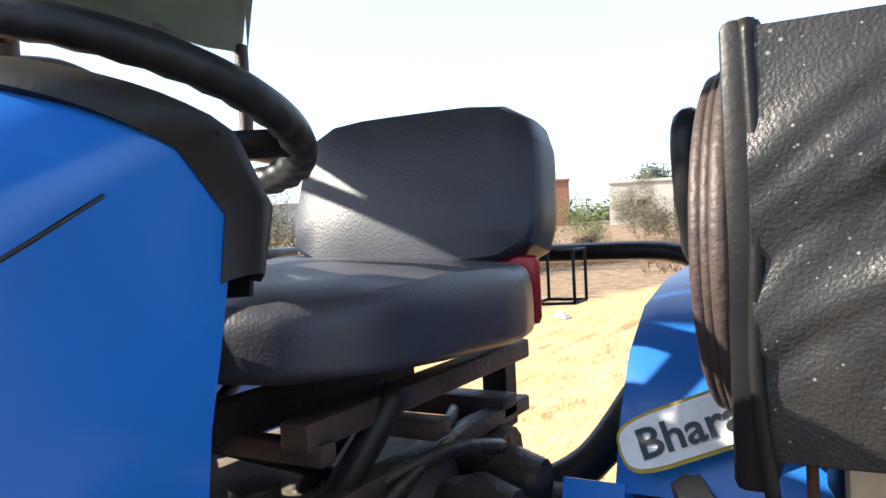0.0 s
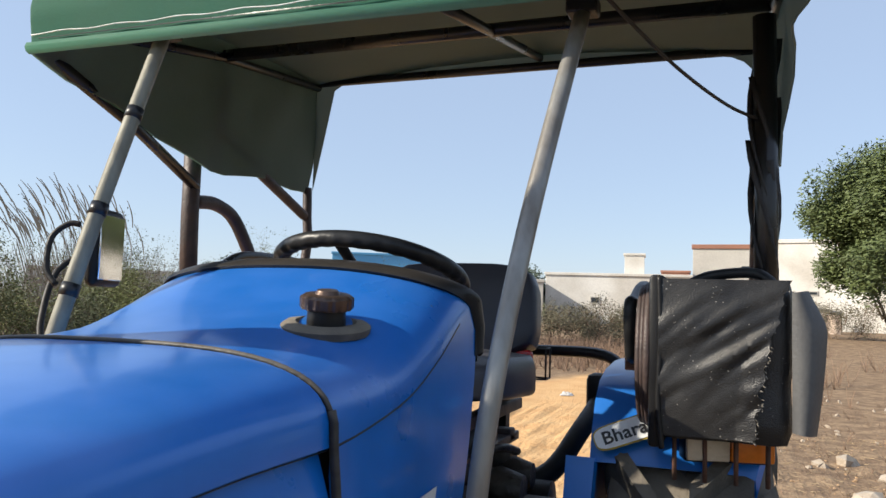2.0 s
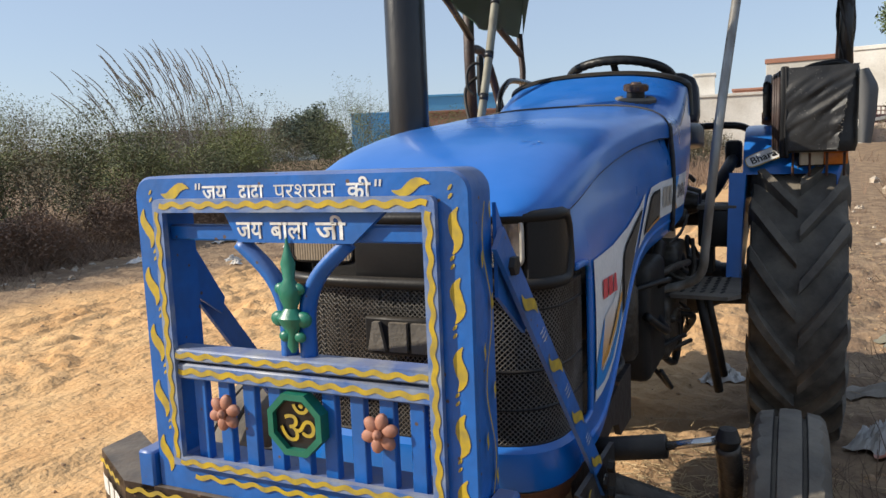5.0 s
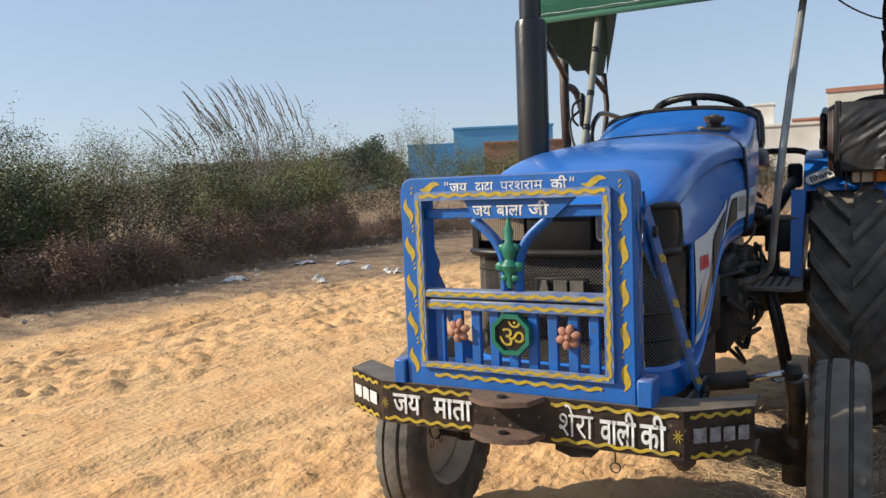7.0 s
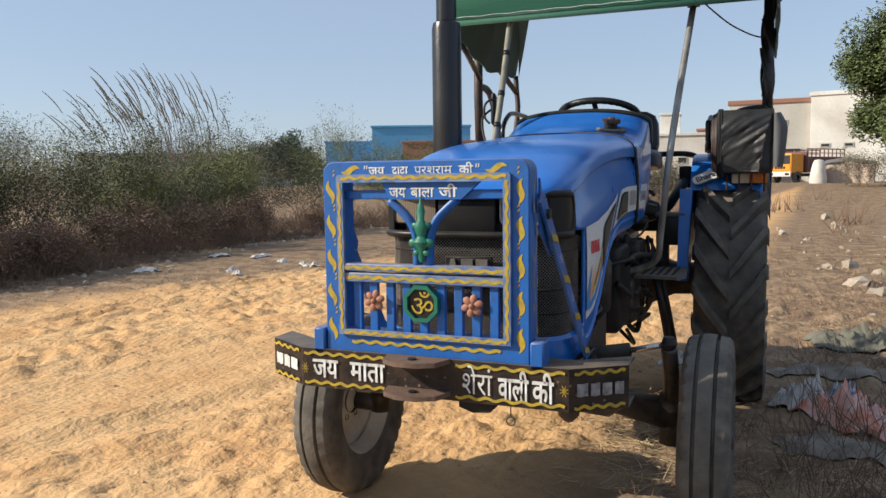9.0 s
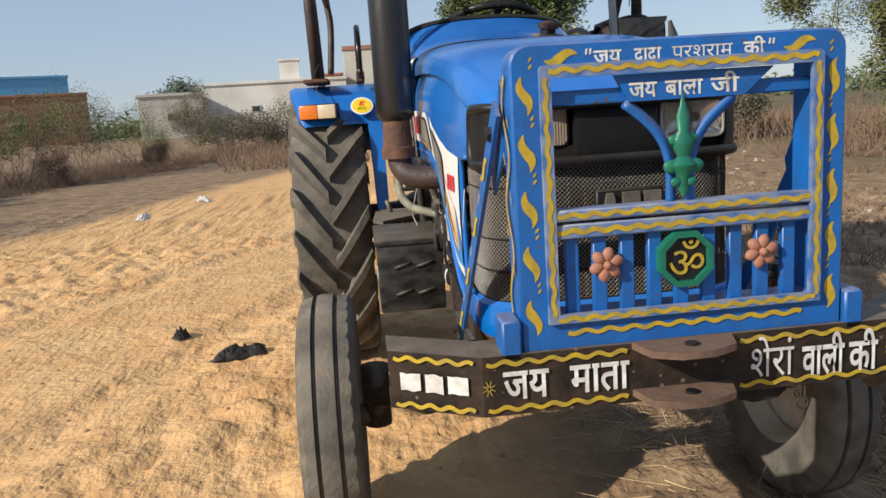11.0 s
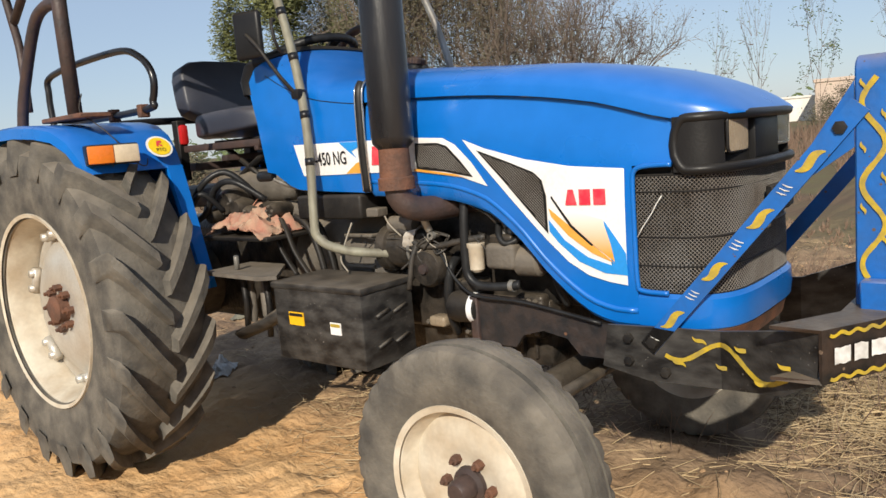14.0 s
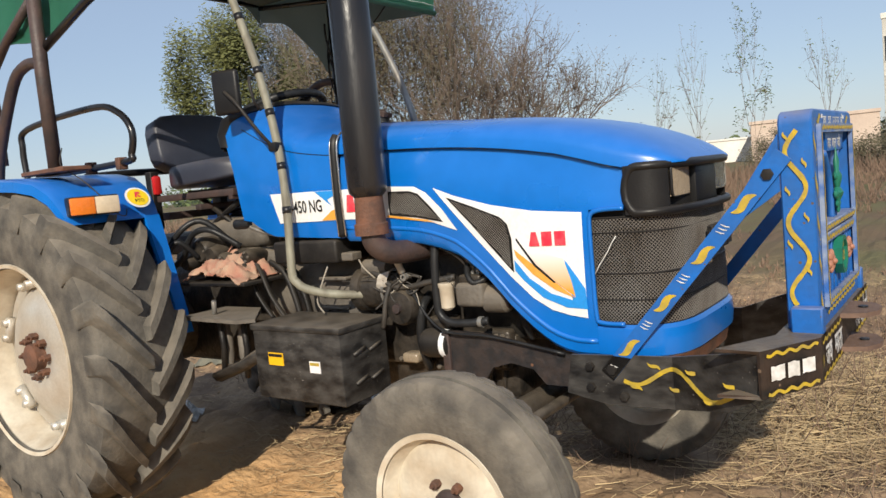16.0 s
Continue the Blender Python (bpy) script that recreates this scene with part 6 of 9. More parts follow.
# clutch housing flange and the starter motor before it
flange = turned_part("housing_flange", [(-0.028, 0.0), (-0.028, 0.235), (-0.022, 0.245), (0.022, 0.245), (0.028, 0.235), (0.028, 0.0)], (-0.02, 1.585, 0.80), "y", cast_grey, "ribbed cast flange of the clutch housing", 48)
bolt_ring((-0.02, 1.553, 0.80), "y", 0.222, 14, 0.011, flange, -1)
for k in range(5):
    cast_box("rib", (-0.275, 1.60, 0.70 + 0.055 * k), (-0.20, 1.74, 0.712 + 0.055 * k), 0.004, cast_grey, parent=flange)
starter = turned_part("starter_motor", [(-0.115, 0.0), (-0.115, 0.036), (-0.10, 0.046), (-0.09, 0.060), (-0.02, 0.062), (-0.015, 0.068), (0.06, 0.068), (0.065, 0.078), (0.10, 0.080), (0.105, 0.0)], (-0.245, 1.44, 0.885), "y", engine_metal, "dusty starter motor", 26)
turned_part("solenoid", [(-0.06, 0.0), (-0.06, 0.024), (-0.05, 0.030), (0.045, 0.030), (0.05, 0.024), (0.06, 0.012), (0.06, 0.0)], (-0.27, 1.45, 0.967), "y", cast_grey, parent=starter)
turned_part("end_band", [(-0.006, 0.064), (-0.006, 0.0665), (0.006, 0.0665), (0.006, 0.064)], (-0.245, 1.40, 0.885), "y", steel, parent=starter)
# alternator, facing outwards with its fan and pulley slots
dynamo = turned_part("dynamo", [(0.05, 0.05), (0.03, 0.062), (-0.03, 0.064), (-0.045, 0.056), (-0.05, 0.03), (-0.05, 0.0)], (-0.27, 1.325, 0.83), "x", engine_metal, "finned alternator", 28)
for k in range(12):
    q = 2 * math.pi * k / 12
    bm = bmesh.new()
    tube(bm, [(-0.314, 1.325 + 0.026 * math.cos(q), 0.83 + 0.026 * math.sin(q)), (-0.309, 1.325 + 0.055 * math.cos(q + 0.2), 0.83 + 0.055 * math.sin(q + 0.2))], 0.0045, 5)
    part("fin", bm, cast_grey, dynamo)
turned_part("boss", [(-0.05, 0.018), (-0.062, 0.016), (-0.064, 0.0)], (-0.27, 1.325, 0.83), "x", rust_pipe, parent=dynamo)
# oil filter with a pale printed band
oil = turned_part("oil_filter", [(-0.062, 0.030), (-0.056, 0.046), (0.03, 0.052), (0.052, 0.046), (0.060, 0.030), (0.062, 0.0)], (-0.275, 1.195, 0.705), "y", black_metal, "black spin-on oil filter", 26)
turned_part("printed_band", [(-0.050, 0.0482), (-0.030, 0.0496)], (-0.275, 1.195, 0.705), "y", white_decal, "pale printed band", 26, oil)
cast_box("filter_head", (-0.27, 1.15, 0.745), (-0.19, 1.25, 0.79), 0.012, engine_metal)
# injection pump: cast body, governor drum, top cover and pale filter bowl
pump = cast_box("injection_pump", (-0.30, 0.985, 0.835), (-0.19, 1.095, 0.915), 0.016, cast_grey, "dusty cast injection pump")
turned_part("governor", [(-0.05, 0.0), (-0.05, 0.036), (-0.04, 0.046), (0.03, 0.048), (0.035, 0.0)], (-0.245, 0.965, 0.858), "y", cast_grey, parent=pump)
turned_part("end_plate", [(-0.058, 0.0), (-0.058, 0.03), (-0.05, 0.034), (-0.05, 0.0)], (-0.245, 0.965, 0.858), "y", rust_pipe, parent=pump)
cast_box("top_cover", (-0.285, 1.0, 0.912), (-0.205, 1.085, 0.94), 0.008, engine_metal, parent=pump)
for k in range(4):
    turned_part("delivery_valve", [(0.0, 0.009), (0.016, 0.009), (0.018, 0.006), (0.026, 0.005), (0.026, 0.0)], (-0.245, 1.01 + 0.02 * k, 0.938), "z", steel, steps=8, parent=pump)
    hose("injector_pipe", [(-0.245, 1.01 + 0.02 * k, 0.96), (-0.262, 1.01 + 0.03 * k, 1.0), (-0.235, 0.99 + 0.07 * k, 1.035), (-0.16, 0.97 + 0.11 * k, 1.07)], 0.0032, steel, parent=pump)
turned_part("filter_bowl", [(-0.045, 0.0), (-0.045, 0.014), (-0.036, 0.024), (0.03, 0.026), (0.036, 0.030), (0.048, 0.030), (0.05, 0.0)], (-0.285, 1.135, 0.868), "z", rim_paint, "cream fuel filter bowl", 20)
# brackets, covers and manifolds
bm = bmesh.new()
box(bm, (-0.30, 1.2, 1.02), (-0.13, 1.34, 1.07), 0.02, 2)
box(bm, (-0.22, 0.9, 1.0), (-0.13, 1.5, 1.06), 0.02, 2)
part("manifold", bm, rust_pipe, tractor)
cast_box("heat_shield", (-0.36, 1.55, 0.995), (-0.18, 1.88, 1.08), 0.012, black_metal)
cast_box("shield_bracket", (-0.335, 1.50, 1.0), (-0.28, 1.56, 1.03), 0.006, cast_grey)
for lo, hi in (((-0.205, 1.29, 0.60), (-0.15, 1.56, 0.80)), ((-0.215, 1.07, 0.585), (-0.15, 1.27, 0.69)), ((-0.20, 0.96, 0.60), (-0.15, 1.06, 0.74))):
    cover = cast_box("block_cover", lo, hi, 0.014, engine_metal)
    for y in spread(lo[1] + 0.025, hi[1] - 0.025, 2):
        for z in (lo[2] + 0.02, hi[2] - 0.02):
            turned_part("bolt", [(0.0, 0.009), (-0.009, 0.008), (-0.010, 0.0)], (lo[0], y, z), "x", cast_grey, steps=6, parent=cover)
for k in range(6):
    cast_box("sump_rib", (-0.185, 1.0 + 0.05 * k, 0.53), (-0.165, 1.012 + 0.05 * k, 0.60), 0.003, engine_metal)
cast_box("bearer", (-0.31, 1.13, 0.60), (-0.27, 1.16, 0.75), 0.006, rust_pipe)
cast_box("filter_base", (-0.26, 1.31, 0.62), (-0.20, 1.38, 0.655), 0.01, brown_lens)
# hoses that stand out
hose("coolant_hose", [(-0.29, 1.16, 1.06), (-0.30, 1.163, 0.98), (-0.305, 1.163, 0.86), (-0.305, 1.155, 0.81), (-0.30, 1.115, 0.783), (-0.285, 1.04, 0.782), (-0.27, 0.99, 0.788)], 0.0145, label="thick black coolant hose")
turned_part("hose_clip", [(-0.008, 0.0155), (-0.008, 0.018), (0.008, 0.018), (0.008, 0.0155)], (-0.278, 1.012, 0.785), "y", steel)
hose("coolant_hose", [(-0.20, 1.27, 0.86), (-0.26, 1.262, 0.83), (-0.272, 1.268, 0.77), (-0.262, 1.28, 0.70), (-0.25, 1.275, 0.64), (-0.22, 1.29, 0.60)], 0.016, label="black hose down to the sump")
hose("coolant_hose", [(-0.26, 1.06, 0.97), (-0.285, 1.045, 0.94), (-0.29, 1.02, 0.915), (-0.27, 0.985, 0.93), (-0.24, 0.97, 0.98)], 0.010)
hose("coolant_hose", [(-0.20, 0.90, 1.0), (-0.24, 0.885, 0.90), (-0.235, 0.88, 0.80), (-0.20, 0.87, 0.72)], 0.013)
hose("fuel_line", [(-0.27, 1.36, 0.93), (-0.30, 1.27, 0.88), (-0.315, 1.20, 0.80), (-0.32, 1.12, 0.755), (-0.315, 0.95, 0.745), (-0.315, 0.7, 0.705)], 0.005)
# the wiring loom: a taped trunk that splits into a few wires
hose("wiring_loom", [(-0.25, 1.52, 0.945), (-0.285, 1.46, 0.955), (-0.30, 1.40, 0.935), (-0.305, 1.35, 0.905), (-0.30, 1.27, 0.905), (-0.30, 1.19, 0.92), (-0.28, 1.1, 0.935)], 0.010, wire_dark, label="taped black wiring loom")
hose("wiring_loom", [(-0.305, 1.36, 0.91), (-0.32, 1.375, 0.86), (-0.325, 1.385, 0.80), (-0.32, 1.40, 0.76)], 0.009, wire_dark)
rng = random.Random(5)
for k in range(20):
    y0 = rng.uniform(1.10, 1.48)
    p = [(-0.285 - rng.uniform(0, 0.02), y0, 0.925 + 0.02 * rng.random())]
    way = rng.choice((-1, 1))
    for j in range(3):
        p.append((-0.29 - rng.uniform(0, 0.03), p[-1][1] + way * rng.uniform(0.02, 0.055), p[-1][2] + rng.uniform(-0.05, 0.02)))
    hose("wire", p, rng.choice((0.002, 0.0025, 0.0035)), wire_pale if k % 5 == 0 else wire_dark)
hose("wire", [(-0.36, 1.60, 0.985), (-0.375, 1.625, 0.92), (-0.385, 1.645, 0.86), (-0.37, 1.63, 0.815)], 0.0032, wire_pale, label="pale bent wire")
hose("wire", [(-0.30, 1.50, 1.0), (-0.31, 1.47, 0.97), (-0.29, 1.44, 0.93)], 0.003, wire_pale)
bm = bmesh.new()
grid(bm, [[(-0.305 - 0.010 * math.sin(b * 3) + 0.006 * noise.noise(Vector((a * 3, b * 3, 1))), 1.375 + 0.05 * a - 0.02 * b, 0.905 + 0.055 * b - 0.012 * a) for a in spread(0, 1, 8)] for b in spread(0, 1, 8)], 0.002)
part("loose_tag", bm, rag_pale_cloth, tractor, "grubby white cloth tag in the wiring")
# stay below the exhaust elbow, with an eye at its end
bm = bmesh.new()
tube(bm, [(-0.355, 1.315, 1.07), (-0.325, 1.285, 0.955)], 0.012, 10)
part("elbow_stay", bm, silver_paint, tractor, "bright pipe stay below the exhaust")
turned_part("stay_eye", [(-0.008, 0.006), (-0.008, 0.013), (0.008, 0.013), (0.008, 0.006)], (-0.323, 1.280, 0.94), "x", steel, steps=16)
# pedals: broad flat arms
for y0, y1 in ((2.075, 1.965), (2.0, 1.89)):
    bm = bmesh.new()
    tube(bm, smooth_path([(-0.30, y0 + 0.05, 0.985), (-0.32, y0, 0.945), (-0.325, (y0 + y1) / 2 + 0.012, 0.865), (-0.32, y1, 0.776)], 6), 0.009, 6, flat=2.2)
    part("pedal_bar", bm, black_metal, tractor, "broad curved pedal arm")
hose("brake_lever", [(-0.27, 1.90, 1.095), (-0.30, 1.98, 1.115), (-0.32, 2.05, 1.145)], 0.008, steel)
turned_part("lever_grip", [(-0.045, 0.0), (-0.045, 0.013), (-0.02, 0.02), (0.035, 0.02), (0.045, 0.012), (0.045, 0.0)], (-0.322, 2.085, 1.155), "y", rubber_grip)
for k, (y, z, r) in enumerate(((2.28, 0.99, 0.05), (2.36, 0.93, 0.04), (2.2, 0.98, 0.035), (2.12, 1.02, 0.03), (2.42, 1.05, 0.06))):
    drum = turned_part("valve_body", [(-0.05, 0.0), (-0.05, r * 0.75), (-0.03, r), (0.03, r), (0.05, r * 0.8), (0.05, 0.0)], (-0.25, y, z), "x", engine_metal, steps=18)
    bolt_ring((-0.30, y, z), "x", r * 0.6, 4, 0.006, drum, -1)
# ledge below the rag, dropped link and cylinders below the footplate
cast_box("ledge", (-0.42, 2.0, 0.918), (-0.2, 2.42, 0.934), 0.005, black_metal)
for y in (2.07, 2.16):
    turned_part("damper", [(0.60, 0.012), (0.64, 0.020), (0.72, 0.020), (0.73, 0.014), (0.80, 0.013)], (-0.40, y, 0.0), "z", cast_grey, "dusty damper below the footplate", 14)
bm = bmesh.new()
tube(bm, [(-0.43, 2.22, 0.545), (-0.45, 2.02, 0.615), (-0.46, 1.84, 0.70)], 0.014, 6, flat=2.0)
part("step_link", bm, battery_paint, tractor)

# the same side of the engine on its left, kept simpler
bm = bmesh.new()
lathe(bm, [(-0.11, 0.0), (-0.11, 0.05), (-0.09, 0.06), (0.09, 0.06), (0.11, 0.05), (0.11, 0.0)], (0.24, 1.25, 0.85), "z", 18)
part("fuel_filter", bm, engine_metal, tractor)
bm = bmesh.new()
box(bm, (0.15, 0.95, 0.86), (0.27, 1.4, 0.98), 0.02, 2)
part("pump", bm, engine_metal, tractor)
rng = random.Random(9)
for k in range(14):
    p = [(0.22 + rng.uniform(0, 0.06), rng.uniform(0.9, 1.6), rng.uniform(0.75, 1.05))]
    for j in range(3):
        p.append((0.22 + rng.uniform(0, 0.08), p[-1][1] + rng.uniform(-0.1, 0.1), p[-1][2] + rng.uniform(-0.08, 0.06)))
    hose("wire", p, rng.choice((0.003, 0.005, 0.008)), wire_dark)

# ---- levers, pedals and the lift round the seat ----
for pts, r in (([(-0.10, 2.12, 0.98), (-0.12, 2.1, 1.1), (-0.16, 2.12, 1.2)], 0.010), ([(0.12, 2.2, 0.98), (0.19, 2.17, 1.12), (0.25, 2.13, 1.25)], 0.009), ([(0.2, 2.3, 1.0), (0.24, 2.31, 1.1), (0.26, 2.3, 1.19)], 0.010)):
    bm = bmesh.new()
    tube(bm, smooth_path(pts, 5), r, 8)
    lever = part("lever", bm, engine_metal, tractor, "worn control lever with a black knob")
    bm = bmesh.new()
    p = Vector(pts[-1])
    lathe(bm, [(-0.02, 0.0), (-0.018, 0.012), (0.0, 0.018), (0.018, 0.016), (0.026, 0.0)], p, "z", 12)
    part("knob", bm, rubber_grip, lever)
hose("curved_lever", [(0.02, 2.36, 0.98), (0.1, 2.33, 1.08), (0.22, 2.36, 1.2), (0.27, 2.42, 1.31)], 0.018, rubber_grip, label="black hose beside the seat")
for k, x in enumerate((-0.22, -0.27, 0.20, 0.25)):
    bm = bmesh.new()
    tube(bm, smooth_path([(x, 2.0, 0.99), (x, 1.93, 0.95), (x, 1.88, 0.84), (x, 1.86, 0.74)], 5), 0.013, 6, flat=1.8)
    part("pedal_arm", bm, black_metal, tractor)
bm = bmesh.new()
tube(bm, [(-0.45, 2.16, 0.80), (-0.47, 2.13, 0.87)], 0.01, 8)
part("pedal_peg", bm, steel, tractor)
bm = bmesh.new()
box(bm, (-0.2, 2.05, 0.96), (0.2, 2.75, 1.04), 0.03, 2)
box(bm, (-0.16, 2.55, 1.02), (0.16, 3.0, 1.12), 0.04, 2)
part("transmission_cover", bm, cast_grey, tractor)
for (x, y, z, r) in ((-0.24, 2.2, 1.02, 0.035), (-0.26, 2.34, 1.03, 0.045), (-0.2, 2.45, 1.05, 0.05), (-0.28, 2.5, 1.0, 0.04), (0.24, 2.45, 1.04, 0.05), (0.26, 2.62, 1.09, 0.06), (0.2, 2.74, 1.14, 0.06), (0.27, 2.72, 1.11, 0.05)):
    bm = bmesh.new()
    lathe(bm, [(-r, 0.0), (-r, r * 0.7), (0, r), (r, r * 0.7), (r, 0.0)], (x, y, z), "x", 12)
    part("valve", bm, engine_metal, tractor)
hose("hydraulic_hose", [(-0.25, 2.2, 1.06), (-0.32, 2.3, 1.14), (-0.34, 2.4, 1.12), (-0.33, 2.5, 1.02), (-0.36, 2.62, 0.95)], 0.013)
hose("hydraulic_hose", [(-0.22, 2.3, 1.08), (-0.30, 2.38, 1.18), (-0.38, 2.46, 1.12), (-0.36, 2.6, 0.98)], 0.013)
hose("hydraulic_hose", [(-0.3, 2.42, 1.02), (-0.38, 2.44, 1.10), (-0.40, 2.5, 1.04), (-0.38, 2.62, 0.92)], 0.012)
bm = bmesh.new()
tube(bm, smooth_path([(0.24, 2.80, 1.05), (0.34, 2.86, 1.10), (0.40, 2.98, 1.20), (0.43, 3.15, 1.27)], 5), 0.03, 10)
box(bm, (0.39, 3.12, 1.22), (0.47, 3.2, 1.36), 0.02, 2)
arm = part("lift_arm", bm, black_metal, tractor, "black hydraulic lift arm")
bm = bmesh.new()
lathe(bm, [(-0.10, 0.06), (0.10, 0.06), (0.105, 0.03), (0.105, 0.0)], (0.26, 2.78, 1.03), "x", 18)
part("lift_shaft", bm, black_metal, tractor)
bm = bmesh.new()
tube(bm, smooth_path([(-0.43, 3.0, 1.42), (-0.2, 3.02, 1.43), (0.2, 3.02, 1.43), (0.44, 3.0, 1.43), (0.52, 2.96, 1.40)], 5), 0.017, 8)
part("cross_bar", bm, pipe_black, tractor, "black pipe across behind the seat")
bm = bmesh.new()
for z in (1.35, 1.44):
    tube(bm, [(0.235, 2.90, z), (0.305, 2.92, z), (0.305, 2.98, z), (0.235, 2.98, z)], 0.003, 5, closed=True)
for x, y in ((0.235, 2.90), (0.305, 2.92), (0.305, 2.98), (0.235, 2.98)):
    tube(bm, [(x, y, 1.35), (x, y, 1.44)], 0.003, 5)
part("wire_holder", bm, wire_dark, tractor)
# small tool box on its left footplate
bm = bmesh.new()
box(bm, (0.34, 2.40, 0.92), (0.49, 2.58, 1.075), 0.012, 2)
tool = part("tool_box", bm, black_plastic, tractor, "black box with a grey lid")
bm = bmesh.new()
box(bm, (0.335, 2.395, 1.075), (0.495, 2.585, 1.095), 0.006, 2)
part("lid", bm, cast_grey, tool)
bm = bmesh.new()
box(bm, (0.37, 2.44, 0.80), (0.40, 2.54, 0.925), 0.004)
part("bracket", bm, black_metal, tool)

hose("wire", [(-0.735, 2.60, 1.52), (-0.77, 2.56, 1.45), (-0.755, 2.47, 1.395), (-0.72, 2.43, 1.34), (-0.66, 2.405, 1.25), (-0.62, 2.41, 1.235), (-0.60, 2.43, 1.26)], 0.0022, wire_dark, label="thin loose wire down the mudguard")

# ---- rag on the transmission ----
bm = bmesh.new()
rows = []
for a in spread(0, 1, 44):
    row = []
    for b in spread(0, 1, 26):
        x, y = -0.425 + 0.21 * b, 2.02 + 0.36 * a
        n1 = noise.noise(Vector((a * 5, b * 5, 1))) + 0.5 * abs(noise.noise(Vector((a * 11, b * 9, 2)))) + 0.35 * abs(noise.noise(Vector((a * 24, b * 15, 6))))
        edge = max(0.0, 1 - (2 * abs(a - 0.55)) ** 2.5)
        row.append((x + 0.03 * noise.noise(Vector((a * 7, b * 3, 4))), y + 0.03 * noise.noise(Vector((a * 6, b * 6, 9))), 0.944 + 0.085 * edge * (0.45 + 0.55 * b) + 0.038 * max(-0.2, n1) * (0.4 + 0.6 * edge) - 0.05 * max(0, 0.25 - b)))
    rows.append(row)
grid(bm, rows, 0.004)
rag = part("rag", bm, rag_cloth)
tagged(rag, "crumpled faded pink rag lying on the tractor's transmission", "rag")

# ---- covered loudspeaker box on its left fender ----
speaker = thing("speaker_box", (0.8, 2.42, 1.40), "speaker box in cracked black leather with a torn flap", "speaker box")
bm = bmesh.new()
rows = []
for k in range(25):
    z = 1.305 + 0.318 * k / 24
    ring = []
    for j in range(40):
        q = 2 * math.pi * j / 40
        c, sn = math.cos(q), math.sin(q)
        bulge = 1 + 0.012 * math.sin(k * 0.5) + 0.035 * abs(noise.noise(Vector((c * 3.5 + z * 9, sn * 3, z * 13))))
        e = 0.95 + 0.05 * min(1, min(k, 24 - k) / 2)
        ring.append((0.797 + 0.126 * e * bulge * math.copysign(abs(c) ** 0.22, c) + 0.02 * (z - 1.45), 2.435 + 0.135 * e * bulge * math.copysign(abs(sn) ** 0.22, sn), z + 0.006 * noise.noise(Vector((c * 2, sn * 2, 5)))))
    rows.append([bm.verts.new(p) for p in ring])
for a, b in zip(rows, rows[1:]):
    for j in range(40):
        bm.faces.new((a[j], a[(j + 1) % 40], b[(j + 1) % 40], b[j]))
bm.faces.new(rows[0][::-1]), bm.faces.new(rows[-1])
bmesh.ops.recalc_face_normals(bm, faces=bm.faces)
part("leather_cover", bm, leather, speaker)
# loose front skin with slanting folds, torn along one edge
bm = bmesh.new()
rows = []
for a in spread(0, 1, 34):
    z = 1.312 + 0.312 * a
    torn = 0.872 + 0.045 * a * a - 0.02 * (1 - a) + 0.010 * noise.noise(Vector((0, 2, z * 38))) + 0.006 * noise.noise(Vector((0, 5, z * 110)))
    row = []
    for b in spread(0, 1, 44):
        x = 0.672 + (torn - 0.672) * b
        fold = noise.noise(Vector(((x * 0.62 - z * 0.78) * 17, (x + z) * 3, 4)))
        fold += 0.6 * noise.noise(Vector(((x * 0.62 - z * 0.78) * 55, (x + z) * 6, 8)))
        hang = math.sin(math.pi * min(1, a * 1.02))
        row.append((x, 2.288 - 0.012 * hang - 0.013 * fold * hang - 0.014 * max(0, b - 0.8) / 0.2 * (1 - a), z))
    rows.append(row)
grid(bm, rows, 0.003)
part("front_skin", bm, leather, speaker)
bm = bmesh.new()
rng = random.Random(44)
for k in range(46):
    p = Vector(rows[min(33, int(22 * rng.random() ** 1.3) + (11 if k % 5 == 0 else 0))][-1])
    tube(bm, [p, p + Vector((rng.uniform(0.0, 0.006), rng.uniform(-0.004, 0.001), rng.uniform(-0.006, 0.002)))], 0.0011, 4)
tagged(part("frayed_lining", bm, wire_pale, speaker, "pale frayed cloth along the tear"), kind="stuff")
bm = bmesh.new()
rows = []
for a in spread(0, 1, 14):
    z = 1.335 + 0.265 * a
    out = 0.985 - 0.022 * (1 - a) ** 2 - 0.035 * max(0, a - 0.75) / 0.25
    rows.append([(0.918 + (out - 0.918) * b, 2.282 - 0.028 * math.sin(b * 2.2) * (1 - 0.4 * a) + 0.05 * b * b, z + 0.012 * b * (a - 0.5)) for b in spread(0, 1, 10)])
grid(bm, rows, 0.004)
part("torn_flap", bm, material("grey_flap_lining", (0.075, 0.075, 0.078), 0.5, second=(0.12, 0.118, 0.115), scale=9, amount=0.5, grain=120, bump=0.1), speaker, "torn grey-black leather flap")
bm = bmesh.new()
box(bm, (0.652, 2.285, 1.285), (0.682, 2.585, 1.632), 0.008, 2)
part("side_board", bm, black_plastic, speaker)
bm = bmesh.new()
for x, r, w in ((0.648, 0.154, 0.009), (0.638, 0.150, 0.006), (0.630, 0.145, 0.007)):
    tube(bm, [(x, 2.435 + 0.92 * r * math.cos(2 * math.pi * k / 48), 1.465 + r * math.sin(2 * math.pi * k / 48)) for k in range(48)], w, 8, closed=True)
part("rim_ring", bm, rust_pipe, speaker, "rusted steel rim")
bm = bmesh.new()
lathe(bm, [(-0.028, 0.0), (-0.026, 0.05), (-0.012, 0.11), (0.0, 0.138)], (0.648, 2.435, 1.465), "x", 36)
part("cone", bm, black_plastic, speaker)
bm = bmesh.new()
